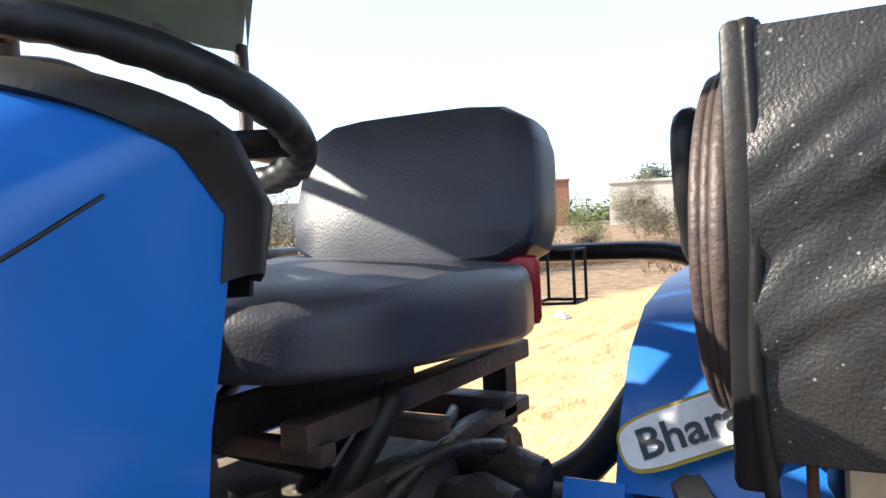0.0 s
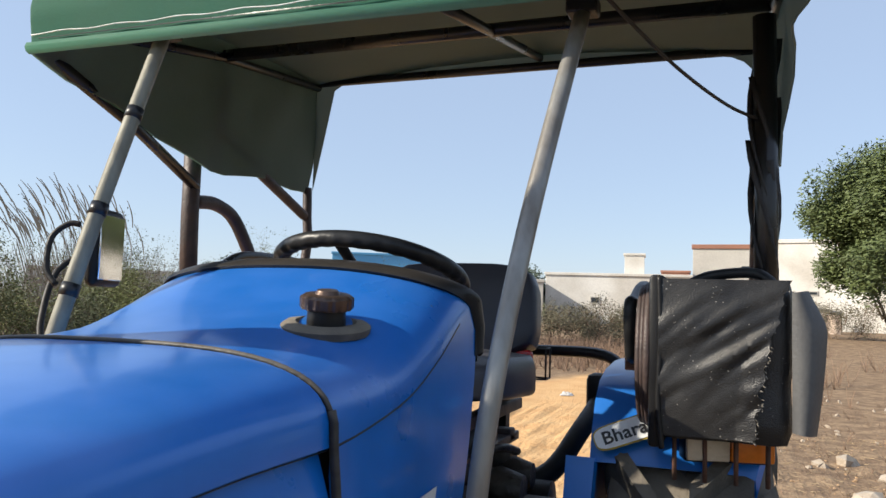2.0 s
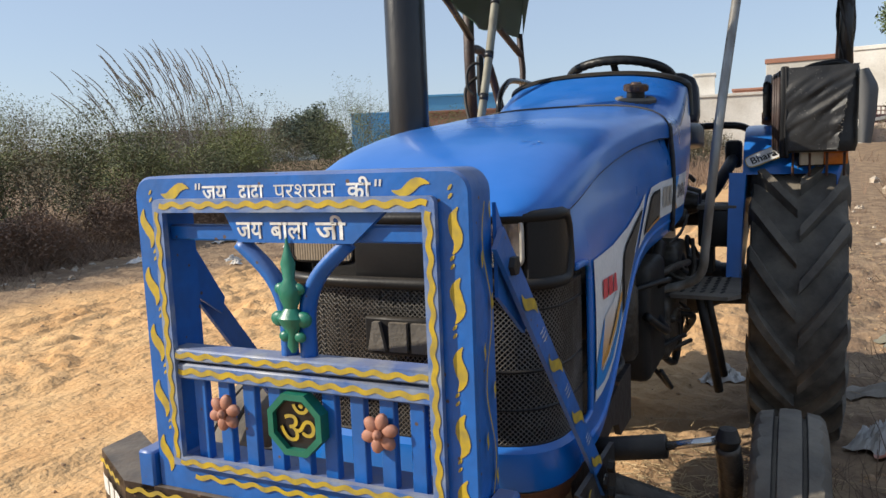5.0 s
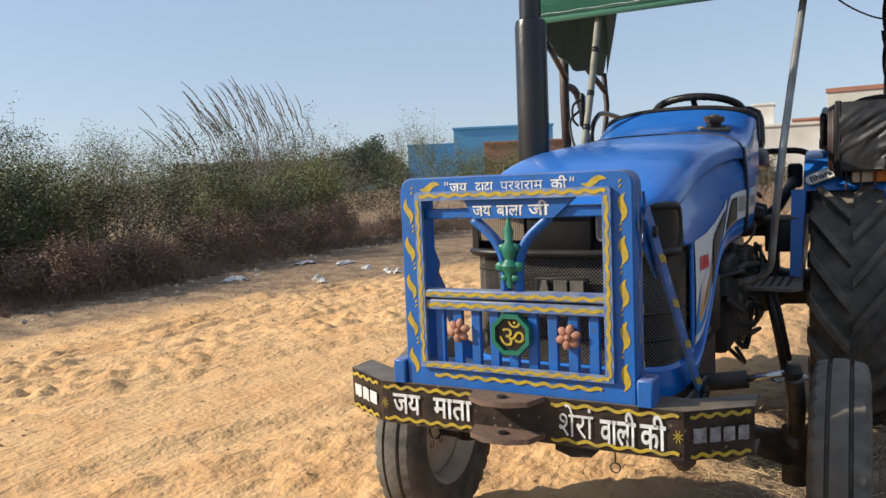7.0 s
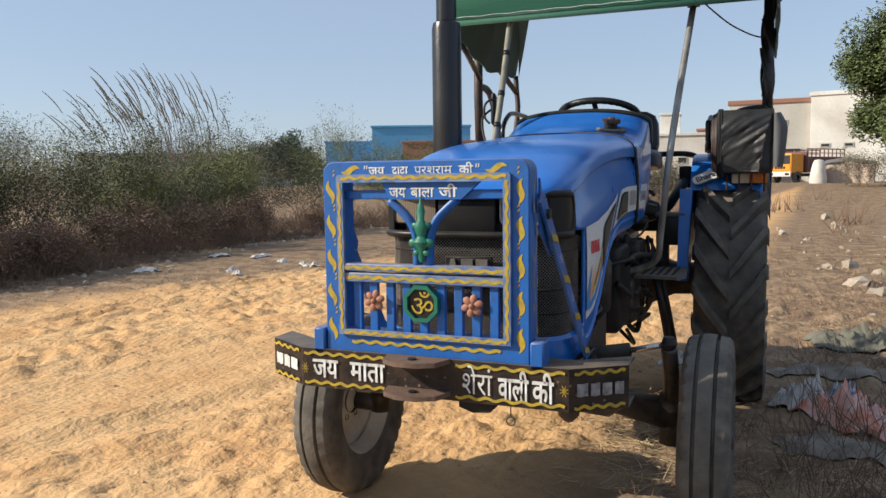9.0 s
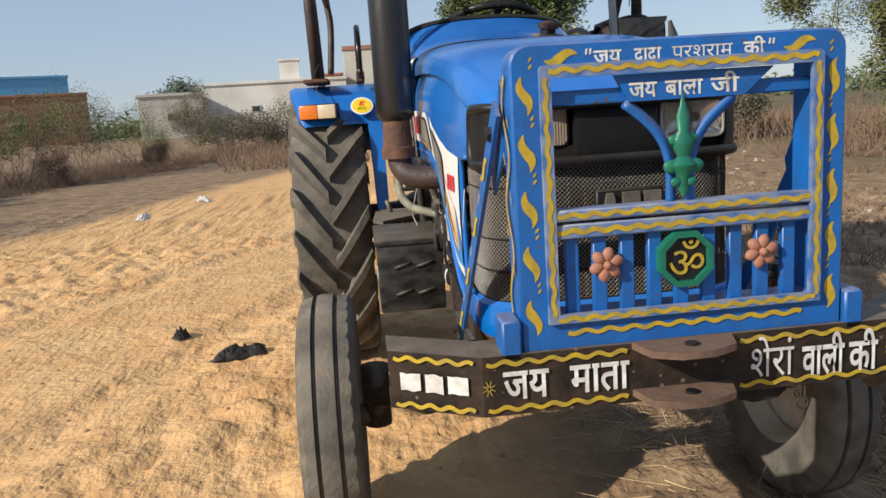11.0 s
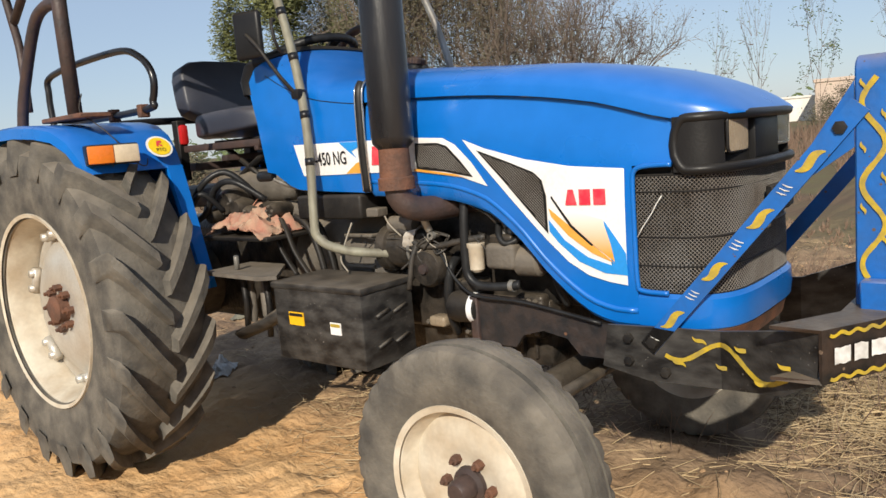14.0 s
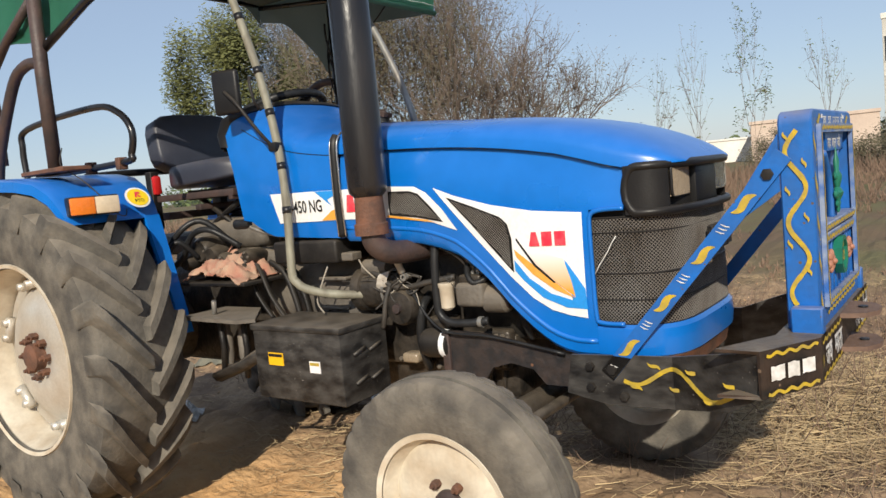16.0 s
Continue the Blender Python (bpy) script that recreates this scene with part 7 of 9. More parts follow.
tube(bm, smooth_path([(0.672, 2.288, 1.63), (0.676, 2.280, 1.5), (0.672, 2.278, 1.38), (0.68, 2.28, 1.285)], 8), 0.006, 6)
part("zip", bm, black_plastic, speaker)
bm = bmesh.new()
tube(bm, smooth_path([(0.72, 2.5, 1.62), (0.77, 2.5, 1.642), (0.86, 2.48, 1.648), (0.90, 2.46, 1.62)], 6), 0.012, 8)
part("handle", bm, rubber_grip, speaker)
for x in (0.70, 0.76, 0.82, 0.88):
    bm = bmesh.new()
    tube(bm, [(x, 2.36, 1.30), (x, 2.37, 1.21)], 0.005, 6)
    part("stud", bm, rust, speaker)

# ---- machinery on the tractor's left, below cowl and footplate ----
for lo, hi, mat in (((0.14, 1.45, 0.60), (0.30, 1.78, 0.98), black_metal), ((0.16, 1.80, 0.58), (0.31, 2.08, 0.80), engine_metal), ((0.16, 2.10, 0.60), (0.30, 2.40, 0.96), engine_metal)):
    bm = bmesh.new()
    box(bm, lo, hi, 0.03, 3)
    part("side_casing", bm, mat, tractor)
rng = random.Random(77)
for k in range(16):
    y = rng.uniform(1.35, 2.3)
    z = rng.uniform(0.55, 1.0)
    hose("brake_rod" if k % 2 else "hydraulic_hose", [(rng.uniform(0.2, 0.33), y, z), (rng.uniform(0.28, 0.36), y + rng.uniform(0.05, 0.2), z + rng.uniform(-0.12, 0.08)), (rng.uniform(0.2, 0.34), y + rng.uniform(0.2, 0.4), z + rng.uniform(-0.2, 0.1))], rng.choice((0.006, 0.009, 0.014)), engine_metal if k % 2 else rubber_grip)
for y, lean in ((1.92, 0.10), (2.10, 0.13)):
    bm = bmesh.new()
    tube(bm, [(0.40, y, 0.80), (0.43, y + lean * 0.5, 0.62), (0.46, y + lean, 0.42)], 0.017, 8)
    part("step_leg", bm, black_metal, tractor)

# ---- surroundings ----
def mesh_thing(name, verts, faces, mat, parent=None):
    me = bpy.data.meshes.new(name)
    me.from_pydata(verts, [], faces)
    me.materials.append(mat)
    ob = new(name, me)
    if parent is not None:
        ob.parent = parent
        ob.matrix_parent_inverse = Matrix.Translation(-parent.location) if parent.type == "EMPTY" else Matrix.Identity(4)
    return ob


bark = material("grey_brown_bark", (0.16, 0.12, 0.085), 0.9, second=(0.08, 0.06, 0.045), scale=12, amount=0.8, grain=60, bump=0.5)
leaf_fresh = material("fresh_leaves", (0.165, 0.18, 0.056), 0.7, second=(0.105, 0.118, 0.04), scale=0.8, amount=0.9, bump=0.0, random_tint=0.4)
leaf_green = material("mesquite_leaves", (0.112, 0.126, 0.052), 0.7, second=(0.072, 0.082, 0.036), scale=0.8, amount=0.9, bump=0.0, random_tint=0.45)
leaf_dark = material("dark_tree_leaves", (0.12, 0.15, 0.05), 0.6, second=(0.08, 0.105, 0.035), scale=0.7, amount=0.9, bump=0.0, random_tint=0.45)
# far trees' leaves: distance haze is put into this paler, greyer colour
leaf_hazed = material("haze_tinted_leaves", (0.12, 0.145, 0.10), 0.8, second=(0.085, 0.105, 0.075), scale=0.8, amount=0.9, bump=0.0, random_tint=0.35)
leaf_olive_green = material("olive_green_leaves", (0.16, 0.17, 0.055), 0.75, second=(0.11, 0.12, 0.04), scale=0.8, amount=0.9, bump=0.0, random_tint=0.4)
leaf_olive = material("olive_leaves", (0.15, 0.13, 0.075), 0.8, second=(0.11, 0.095, 0.058), scale=0.8, amount=0.9, bump=0.0, random_tint=0.4)
twig_brown = material("dry_brown_twigs", (0.235, 0.155, 0.105), 0.95, second=(0.135, 0.088, 0.062), scale=1.2, amount=0.9, bump=0.0, random_tint=0.4)
twig_grey = material("grey_brown_twigs", (0.18, 0.135, 0.105), 0.95, second=(0.11, 0.082, 0.065), scale=1.2, amount=0.9, bump=0.0, random_tint=0.35)
straw = material("dry_straw", (0.52, 0.39, 0.22), 0.9, second=(0.34, 0.24, 0.14), scale=2, amount=0.8, bump=0.0, random_tint=0.35)
reed_mat = material("pale_reeds", (0.36, 0.3, 0.23), 0.9, second=(0.25, 0.2, 0.15), scale=4, amount=0.7, bump=0.0, random_tint=0.3)


def twig(verts, faces, p, d, length, r, rng, bends=3, droop=0.1):
    """A tapered three-sided twig; gives its end and its way."""
    rings = []
    p, d = Vector(p), Vector(d).normalized()
    for k in range(bends + 1):
        t = k / bends
        up = d.orthogonal().normalized()
        side = d.cross(up)
        rr = r * (1 - 0.65 * t)
        base = len(verts)
        for q in (0, 2.094, 4.189):
            verts.append(tuple(p + rr * (math.cos(q) * up + math.sin(q) * side)))
        rings.append(base)
        if k < bends:
            p = p + d * length / bends
            d = (d + Vector((rng.uniform(-1, 1), rng.uniform(-1, 1), rng.uniform(-0.6, 0.9))) * 0.22 - Vector((0, 0, droop * t))).normalized()
    for a, b in zip(rings, rings[1:]):
        for k in range(3):
            faces.append((a + k, a + (k + 1) % 3, b + (k + 1) % 3, b + k))
    return p, d


def leaves(verts, faces, p, spread_r, count, size, rng):
    for _ in range(count):
        way = Vector((rng.gauss(0, 1), rng.gauss(0, 1), rng.gauss(0, 0.8)))
        c = Vector(p) + way.normalized() * spread_r * 1.7 * rng.random() ** 0.45
        a = Vector((rng.gauss(0, 1), rng.gauss(0, 1), rng.gauss(0, 0.6))).normalized()
        b = a.orthogonal().normalized()
        s = size * rng.uniform(0.6, 1.4)
        base = len(verts)
        verts.extend((tuple(c - a * s), tuple(c + b * s * 0.4), tuple(c + a * s), tuple(c - b * s * 0.4)))
        faces.append((base, base + 1, base + 2, base + 3))


def plant(name, at, label, category, height, width, seed, stems=5, leaf_mat=leaf_green, leaf_count=26, leaf_size=0.035, levels=3, trunk=0.05, lean=0.35, clear=0.0, group_name="", bare=False, spread_leaf=0.16, droop=0.1):
    """A shrub or tree: tapered stems that fork, with loose clumps of small leaves."""
    rng = random.Random(seed)
    ob = thing(name, at, label, category, group_name)
    v, f, lv, lf = [], [], [], []
    tips = []
    base = Vector(at)

    def grow(p, d, length, r, level):
        end, way = twig(v, f, p, d, length, r, rng, 4 if level == 0 else 3, droop)
        if level >= levels:
            tips.append(end)
            return
        if level >= 1:
            tips.append(end.lerp(p, 0.3))
        for _ in range(rng.choice((3, 3, 4)) if level else rng.choice((3, 4))):
            nd = (way + Vector((rng.gauss(0, 1), rng.gauss(0, 1), rng.gauss(0.25, 0.6))) * 0.62).normalized()
            grow(end if rng.random() < 0.7 else p.lerp(end, rng.uniform(0.5, 0.9)), nd, length * rng.uniform(0.6, 0.85), r * (0.6 if bare else 0.5), level + 1)

    reach = height / sum(0.72 ** k for k in range(levels + 1))
    for k in range(stems):
        q = 2 * math.pi * k / stems + rng.uniform(-0.5, 0.5)
        o = rng.uniform(0, 0.12) * width if stems > 1 else 0
        d = Vector((lean * math.cos(q), lean * math.sin(q), 1)) if stems > 1 else Vector((rng.uniform(-0.1, 0.1), rng.uniform(-0.1, 0.1), 1))
        grow(base + Vector((o * math.cos(q), o * math.sin(q), -0.05)), d, reach * rng.uniform(0.85, 1.15) * 1.05, trunk, 0)
    xy = width / 2 / max(0.3, max(math.hypot(t.x - base.x, t.y - base.y) for t in tips)) * 1.05
    zz = height / max(0.3, max(t.z - base.z for t in tips))

    def fit_in(p):
        return (base.x + (p[0] - base.x) * xy, base.y + (p[1] - base.y) * xy, base.z + (p[2] - base.z) * zz)
    v = [fit_in(p) for p in v]
    tips = [Vector(fit_in(p)) for p in tips]
    mesh_thing("trunk", v, f, bark if not bare else (twig_grey if height > 3 else twig_brown), ob)
    for t in tips:
        if t.z - base.z > clear * height:
            leaves(lv, lf, t, spread_leaf * (0.7 + 0.3 * width / 2.5), leaf_count, leaf_size, rng)
    if lv:
        mesh_thing("crown", lv, lf, leaf_mat, ob)
    return ob


def bearing(az, dist, x0=0.0, y0=0.0):
    a = radians(az)
    return x0 + dist * math.sin(a), y0 + dist * math.cos(a)


# the thicket on the far side of the track
EDGE = [(-10.2, -1.5), (-9.2, 1.0), (-8.3, 2.9), (-7.9, 4.7), (-8.2, 6.4), (-8.8, 8.9), (-9.2, 11.8), (-9.3, 14.5), (-8.6, 19.0), (-6.6, 25.0), (-4.2, 33.0)]


def edge_point(t):
    k = min(len(EDGE) - 2, int(t * (len(EDGE) - 1)))
    u = t * (len(EDGE) - 1) - k
    a, b = Vector((*EDGE[k], 0)), Vector((*EDGE[k + 1], 0))
    d = (b - a).normalized()
    return a.lerp(b, u), Vector((-d.y, d.x, 0))


rng = random.Random(11)
verts, faces = [], []
for k in range(5200):
    p, out = edge_point(rng.random() ** 0.8)
    clump = noise.noise(p * 0.9)
    depth = rng.random() ** 1.5 * 3.0 + 0.5 * clump
    p = p + out * depth + Vector((rng.gauss(0, 0.25), rng.gauss(0, 0.25), -0.03))
    tall = (0.22 + 0.85 * min(1, max(0.0, depth) / 1.6)) * rng.uniform(0.4, 1.1) * (0.8 + 0.7 * clump)
    for j in range(4):
        twig(verts, faces, p, (rng.gauss(0, 0.8), rng.gauss(0, 0.8), 1), max(0.12, tall) * rng.uniform(0.6, 1.1), 0.005, rng, 3, 0.1)
tagged(mesh_thing("dry_brush", verts, faces, twig_brown), "tangled dry brown brush along the track", "brush", kind="stuff")

spots = []
rng = random.Random(21)
for k in range(20):
    p, out = edge_point(0.03 + 0.94 * k / 19)
    q = p + out * rng.uniform(1.7, 3.4)
    spots.append((q.x, q.y, rng.uniform(1.7, 2.6), rng.uniform(2.2, 3.6)))
for k in range(13):
    p, out = edge_point(0.02 + 0.9 * k / 12)
    q = p + out * rng.uniform(4.5, 9.0)
    spots.append((q.x, q.y, rng.uniform(2.5, 3.5), rng.uniform(3.2, 5.0)))
for k, (x, y, h, w) in enumerate(spots):
    h *= 1 + 0.22 * min(1, max(0, y - 12) / 10)
    plant("shrub", (x, y, 0), "grey-green thorny shrub with fine leaves behind dry brush", "shrub", h, w, 100 + k, stems=6, leaf_mat=(leaf_green, leaf_fresh, leaf_green, leaf_fresh, leaf_olive)[k % 5], leaf_count=rng.choice((30, 40, 52)), leaf_size=0.023, levels=3, trunk=0.025, lean=0.75, group_name="thorny shrubs along the track", spread_leaf=0.15, clear=0.2)

for k, t in enumerate((0.16, 0.27, 0.44, 0.58, 0.66, 0.73, 0.80)):
    p, out = edge_point(t)
    q = p + out * rng.uniform(2.0, 4.5)
    plant("thorn_sapling", (q.x, q.y, 0), "thin green thorn sapling rising above the thicket", "sapling", rng.uniform(2.6, 3.2) + 0.10 * k, rng.uniform(2.6, 3.4), 520 + k, stems=4, leaf_mat=leaf_fresh, leaf_count=5, leaf_size=0.024, levels=3, trunk=0.03, lean=0.6, group_name="thorn saplings above the thicket", spread_leaf=0.10, clear=0.3)

for k in range(11):
    p, out = edge_point(0.05 + 0.085 * k)
    q = p + out * rng.uniform(0.3, 1.0)
    plant("dry_bush", (q.x, q.y, 0), "rounded dry brown bush at the thicket's edge", "bush", rng.uniform(0.8, 1.25), rng.uniform(1.3, 2.0), 300 + k, stems=9, leaf_mat=twig_brown, leaf_count=5, leaf_size=0.02, levels=4, trunk=0.012, lean=0.9, group_name="dry bushes at the thicket's edge", bare=True, spread_leaf=0.08)

# tall plumed reeds
rx, ry = bearing(-41.6, 25, 0.84, -1.9)
reeds = thing("reed_clump", (rx, ry, 0), "tall pale plumed reeds rising from the thicket", "reeds")
rng = random.Random(31)
def reed(verts, faces, p, d, length, r, bow, flare):
    """An arching stem: thin, three-sided, thickest at flare of its length."""
    p, d, rings, n = Vector(p), Vector(d).normalized(), [], 6
    for k in range(n + 1):
        t = k / n
        rr = r * (0.35 + 0.65 * math.sin(math.pi * min(1.0, 0.15 + 0.8 * t)) if flare else 1 - 0.5 * t)
        up = d.orthogonal().normalized()
        side = d.cross(up)
        rings.append(len(verts))
        verts.extend(tuple(p + rr * (math.cos(q) * up + math.sin(q) * side)) for q in (0, 2.094, 4.189))
        p = p + d * length / n
        d = (d + Vector(bow) / n).normalized()
    for a, b in zip(rings, rings[1:]):
        faces.extend((a + k, a + (k + 1) % 3, b + (k + 1) % 3, b + k) for k in range(3))
    return p, d


for k in range(95):
    sv, sf, pv, pf = [], [], [], []
    u = rng.gauss(0, 0.62)
    x, y = rx + 0.72 * u + rng.gauss(0, 0.25), ry + 0.68 * u + rng.gauss(0, 0.25)
    lean = -0.06 + 0.16 * u + rng.gauss(0, 0.05)
    d = Vector((0.72 * lean, 0.68 * lean, 1))
    bow = (-0.16 + rng.gauss(0, 0.03), -0.15 + rng.gauss(0, 0.03), 0)
    end, way = reed(sv, sf, (x, y, 0), d, rng.uniform(2.5, 3.7) - 0.3 * abs(u), 0.019, bow, False)
    reed(pv, pf, end, way, rng.uniform(0.6, 1.1), 0.021, (2 * bow[0], 2 * bow[1], -0.1), True)
    stalk_ob = mesh_thing("stalk", sv, sf, reed_mat, reeds)
    mesh_thing("plume", pv, pf, reed_mat, stalk_ob)
sv, sf = [], []
for k in range(500):
    twig(sv, sf, (rx + rng.gauss(0, 1.0), ry + rng.gauss(0, 1.0), 0), (rng.gauss(0, 0.25), rng.gauss(0, 0.25), 1), rng.uniform(1.4, 3.0), 0.012, rng, 3, 0.3)
tagged(mesh_thing("foliage", sv, sf, reed_mat, reeds), kind="stuff")

# trees
x, y = bearing(11.6, 46)
plant("tree", (x, y, 0), "round dense dark green tree beside the wall", "tree", 10.6, 9.8, 7, stems=3, leaf_mat=leaf_dark, leaf_count=230, leaf_size=0.12, levels=4, trunk=0.25, lean=0.5, spread_leaf=0.33)
x, y = bearing(40.2, 17, -2.2, -0.2)
plant("tree", (x, y, 0), "green leafy tree beyond the tractor", "tree", 6.6, 2.8, 8, stems=2, leaf_mat=leaf_olive_green, leaf_count=190, leaf_size=0.042, levels=4, trunk=0.09, lean=0.3, spread_leaf=0.2)
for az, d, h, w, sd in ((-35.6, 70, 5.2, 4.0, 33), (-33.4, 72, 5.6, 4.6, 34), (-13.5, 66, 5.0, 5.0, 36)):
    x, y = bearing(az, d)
    plant("tree", (x, y, 0), "dark leafy tree far behind the thicket, its leaf colour hazed", "tree", h, w, sd, stems=3, leaf_mat=leaf_hazed, leaf_count=60, leaf_size=0.13, levels=3, trunk=0.15, lean=0.5, spread_leaf=0.4, group_name="far trees behind the thicket")
for az, d, h, w, sd, lm, n in ((50.3, 16, 7.2, 4.8, 9, leaf_olive, 14), (59.5, 15, 4.9, 5.2, 10, leaf_olive, 1), (55.0, 16, 6.4, 5.2, 12, leaf_olive, 4), (45.5, 19, 6.8, 4.2, 13, leaf_olive, 12)):
    x, y = bearing(az, d, -2.2, -0.2)
    plant("thorn_tree", (x, y, 0), "half-bare brown thorn tree with fine twigs", "tree", h, w, sd, stems=9, leaf_mat=lm, leaf_count=n, leaf_size=0.026, levels=5, trunk=0.075, lean=0.55, group_name="thorn trees beyond the tractor", bare=True, spread_leaf=0.22)
for az, d, h, w, sd, n in ((70, 26, 4.6, 1.6, 14, 3), (73, 27, 5.6, 1.8, 15, 6), (76.5, 28, 6.0, 1.7, 16, 10), (81, 30, 5.6, 2.2, 17, 2)):
    x, y = bearing(az, d, -2.3, -0.3)
    plant("sapling", (x, y, 0), "slender sparse sapling at the field's edge", "tree", h, w, sd, stems=2, leaf_mat=leaf_dark, leaf_count=5 if n > 8 else 1, leaf_size=0.05, levels=3, trunk=0.06, lean=0.2, group_name="saplings at the field's edge", bare=True, spread_leaf=0.1)
for az, d, h, w, sd in ((66.5, 34, 2.0, 3.6, 41), (71, 32, 1.7, 3.0, 42), (78, 33, 2.2, 3.4, 43), (84, 30, 1.8, 3.0, 44), (-7.5, 34, 2.3, 4.0, 45), (-10.5, 36, 2.2, 4.0, 46), (-5.2, 36, 2.0, 3.4, 47), (8.6, 46, 2.9, 4.6, 48), (15, 26, 1.5, 2.6, 49), (20, 24, 1.6, 2.8, 50), (26, 22, 1.7, 3.0, 51)):
    x, y = bearing(az, d)
    plant("shrub", (x, y, 0), "dusty shrub in the waste ground", "shrub", h, w, sd, stems=6, leaf_mat=leaf_olive, leaf_count=20, leaf_size=0.045, levels=3, trunk=0.03, lean=0.7, group_name="dusty shrubs on the waste ground", bare=True, spread_leaf=0.18)

# dry grass across the waste ground behind and beside the tractor
rng = random.Random(61)
verts, faces = [], []
for k in range(9000):
    az = rng.uniform(-12, 92)
    d = 5.5 + 30 * rng.random() ** 1.2
    x, y = bearing(az, d)
    if az < 9 and x < 1.2 + 0.02 * y and y < 21:
        continue
    if d < 14 and noise.noise(Vector((x * 0.4, y * 0.4, 0))) < 0.25 - 0.02 * d:
        continue
    if az < 32 and d < 20 and rng.random() < 0.8:
        continue
    if -3 < az < 13 and noise.noise(Vector((x * 0.55, y * 0.3, 8))) < 0.32:
        continue
    low = 0.08 + 0.65 * min(1, max(0, d - 11) / 12)
    for j in range(3):
        twig(verts, faces, (x, y, -0.02), (rng.gauss(0, 0.4), rng.gauss(0, 0.4), 1), low * rng.uniform(0.5, 1.2), 0.005 + 0.0004 * d, rng, 2, 0.1)
tagged(mesh_thing("dry_grass", verts, faces, twig_brown), "dry brown grass and weeds on waste ground", "grass", kind="stuff")

# ---- far buildings ----
whitewash = material("stained_whitewash", (0.78, 0.75, 0.69), 0.9, second=(0.5, 0.45, 0.38), scale=0.35, amount=0.8, grain=8, bump=0.2)
plaster = material("grey_plaster", (0.56, 0.53, 0.47), 0.9, second=(0.44, 0.41, 0.36), scale=0.4, amount=0.8, grain=8, bump=0.2)
brick_red = material("red_brick", (0.36, 0.17, 0.11), 0.9, second=(0.28, 0.14, 0.1), scale=0.8, amount=0.8, grain=20, bump=0.2)
sheet_blue = material("blue_sheet_metal", (0.10, 0.36, 0.62), 0.5, second=(0.12, 0.38, 0.6), scale=0.3, amount=0.5, grain=20, bump=0.1)
pink_plaster = material("pink_plaster", (0.58, 0.46, 0.37), 0.9, second=(0.48, 0.37, 0.3), scale=0.4, amount=0.8, grain=8, bump=0.2)
pane_dark = material("dark_opening", (0.03, 0.035, 0.04), 0.3, bump=0.0)


def building(name, az0, az1, dist, height, mat, label, windows=(), parapet=None, depth=8.0, parapet_mat=None):
    """A block seen across the waste ground, its face square to the mean bearing."""
    a = (az0 + az1) / 2
    half = dist * math.tan(radians((az1 - az0) / 2))
    x, y = bearing(a, dist)
    ob = thing(name, (x, y, 0), label, "building")
    turn = Matrix.Translation((x, y, 0)) @ Matrix.Rotation(radians(-a), 4, "Z")
    bm = bmesh.new()
    box(bm, (-half, 0, -0.5), (half, depth, height), 0.02)
    bm.transform(turn)
    part("wall", bm, mat, ob, smooth=False)
    bm = bmesh.new()
    box(bm, (-half - 0.1, -0.12, height - 0.02), (half + 0.1, depth + 0.1, height + (parapet or 0.25)), 0.02)
    bm.transform(turn)
    part("roof", bm, parapet_mat or mat, ob, smooth=False)
    for u, z, w, h in windows:
        bm = bmesh.new()
        c = -half + 2 * half * u
        box(bm, (c - w / 2, -0.06, z), (c + w / 2, 0.1, z + h), 0.02)
        bm.transform(turn)
        win = part("window", bm, plaster, ob, smooth=False)
        bm = bmesh.new()
        box(bm, (c - w / 2 + 0.1, -0.08, z + 0.1), (c + w / 2 - 0.1, 0.02, z + h - 0.1))
        bm.transform(turn)
        part("pane", bm, pane_dark, win, smooth=False)
    return ob


building("warehouse", -1.2, 4.1, 70, 7.5, plaster, "grey plastered two-storey block with a red parapet", ((0.66, 5.6, 0.9, 0.5), (0.62, 3.2, 2.6, 0.5), (0.85, 3.2, 0.6, 0.5)), 0.35, 12, brick_red)
building("warehouse", 4.1, 16.0, 69, 7.9, whitewash, "whitewashed warehouse with stained walls", ((0.08, 3.6, 0.8, 0.4), (0.2, 3.6, 0.8, 0.4), (0.4, 5.0, 1.0, 0.6), (0.6, 3.2, 1.2, 0.6)), 0.3, 14)
building("compound_wall", -11.5, -1.2, 64, 4.7, whitewash, "long whitewashed compound wall", ((0.35, 2.4, 0.8, 0.6), (0.7, 2.4, 0.8, 0.6)), 0.2, 5)
building("shed", -16.0, -11.6, 60, 3.9, plaster, "low cement-grey building beside the wall", ((0.5, 2.0, 0.8, 0.7),), 0.2, 5)
building("roof_room", -5.9, -4.5, 69, 6.8, whitewash, "small white rooftop room", (), 0.15, 3)
building("roof_room", -3.3, -1.4, 68, 5.3, brick_red, "low brick rooftop wall", (), 0.15, 3)
building("factory", -27.5, -20.0, 75, 6.6, sheet_blue, "blue sheet-metal factory shed", (), 0.2, 14)
building("annex", -25.2, -19.0, 72, 4.9, brick_red, "brick annex below the blue shed", ((0.3, 2.0, 1.2, 0.8),), 0.2, 3)
building("long_shed", -31.0, -27.5, 85, 5.6, sheet_blue, "low blue shed behind the thicket", (), 0.2, 8)
building("long_shed", -48.0, -33.5, 95, 4.6, plaster, "long grey shed far behind the reeds", (), 0.3, 10)
building("house", 62, 66.5, 85, 3.4, pink_plaster, "low pink plastered house beyond the field", ((0.3, 2.2, 1.4, 1.2), (0.7, 2.2, 1.4, 1.2)), 0.3, 8)
building("compound_wall", 66.5, 76, 88, 2.4, whitewash, "pale boundary wall beyond the field", (), 0.2, 3)
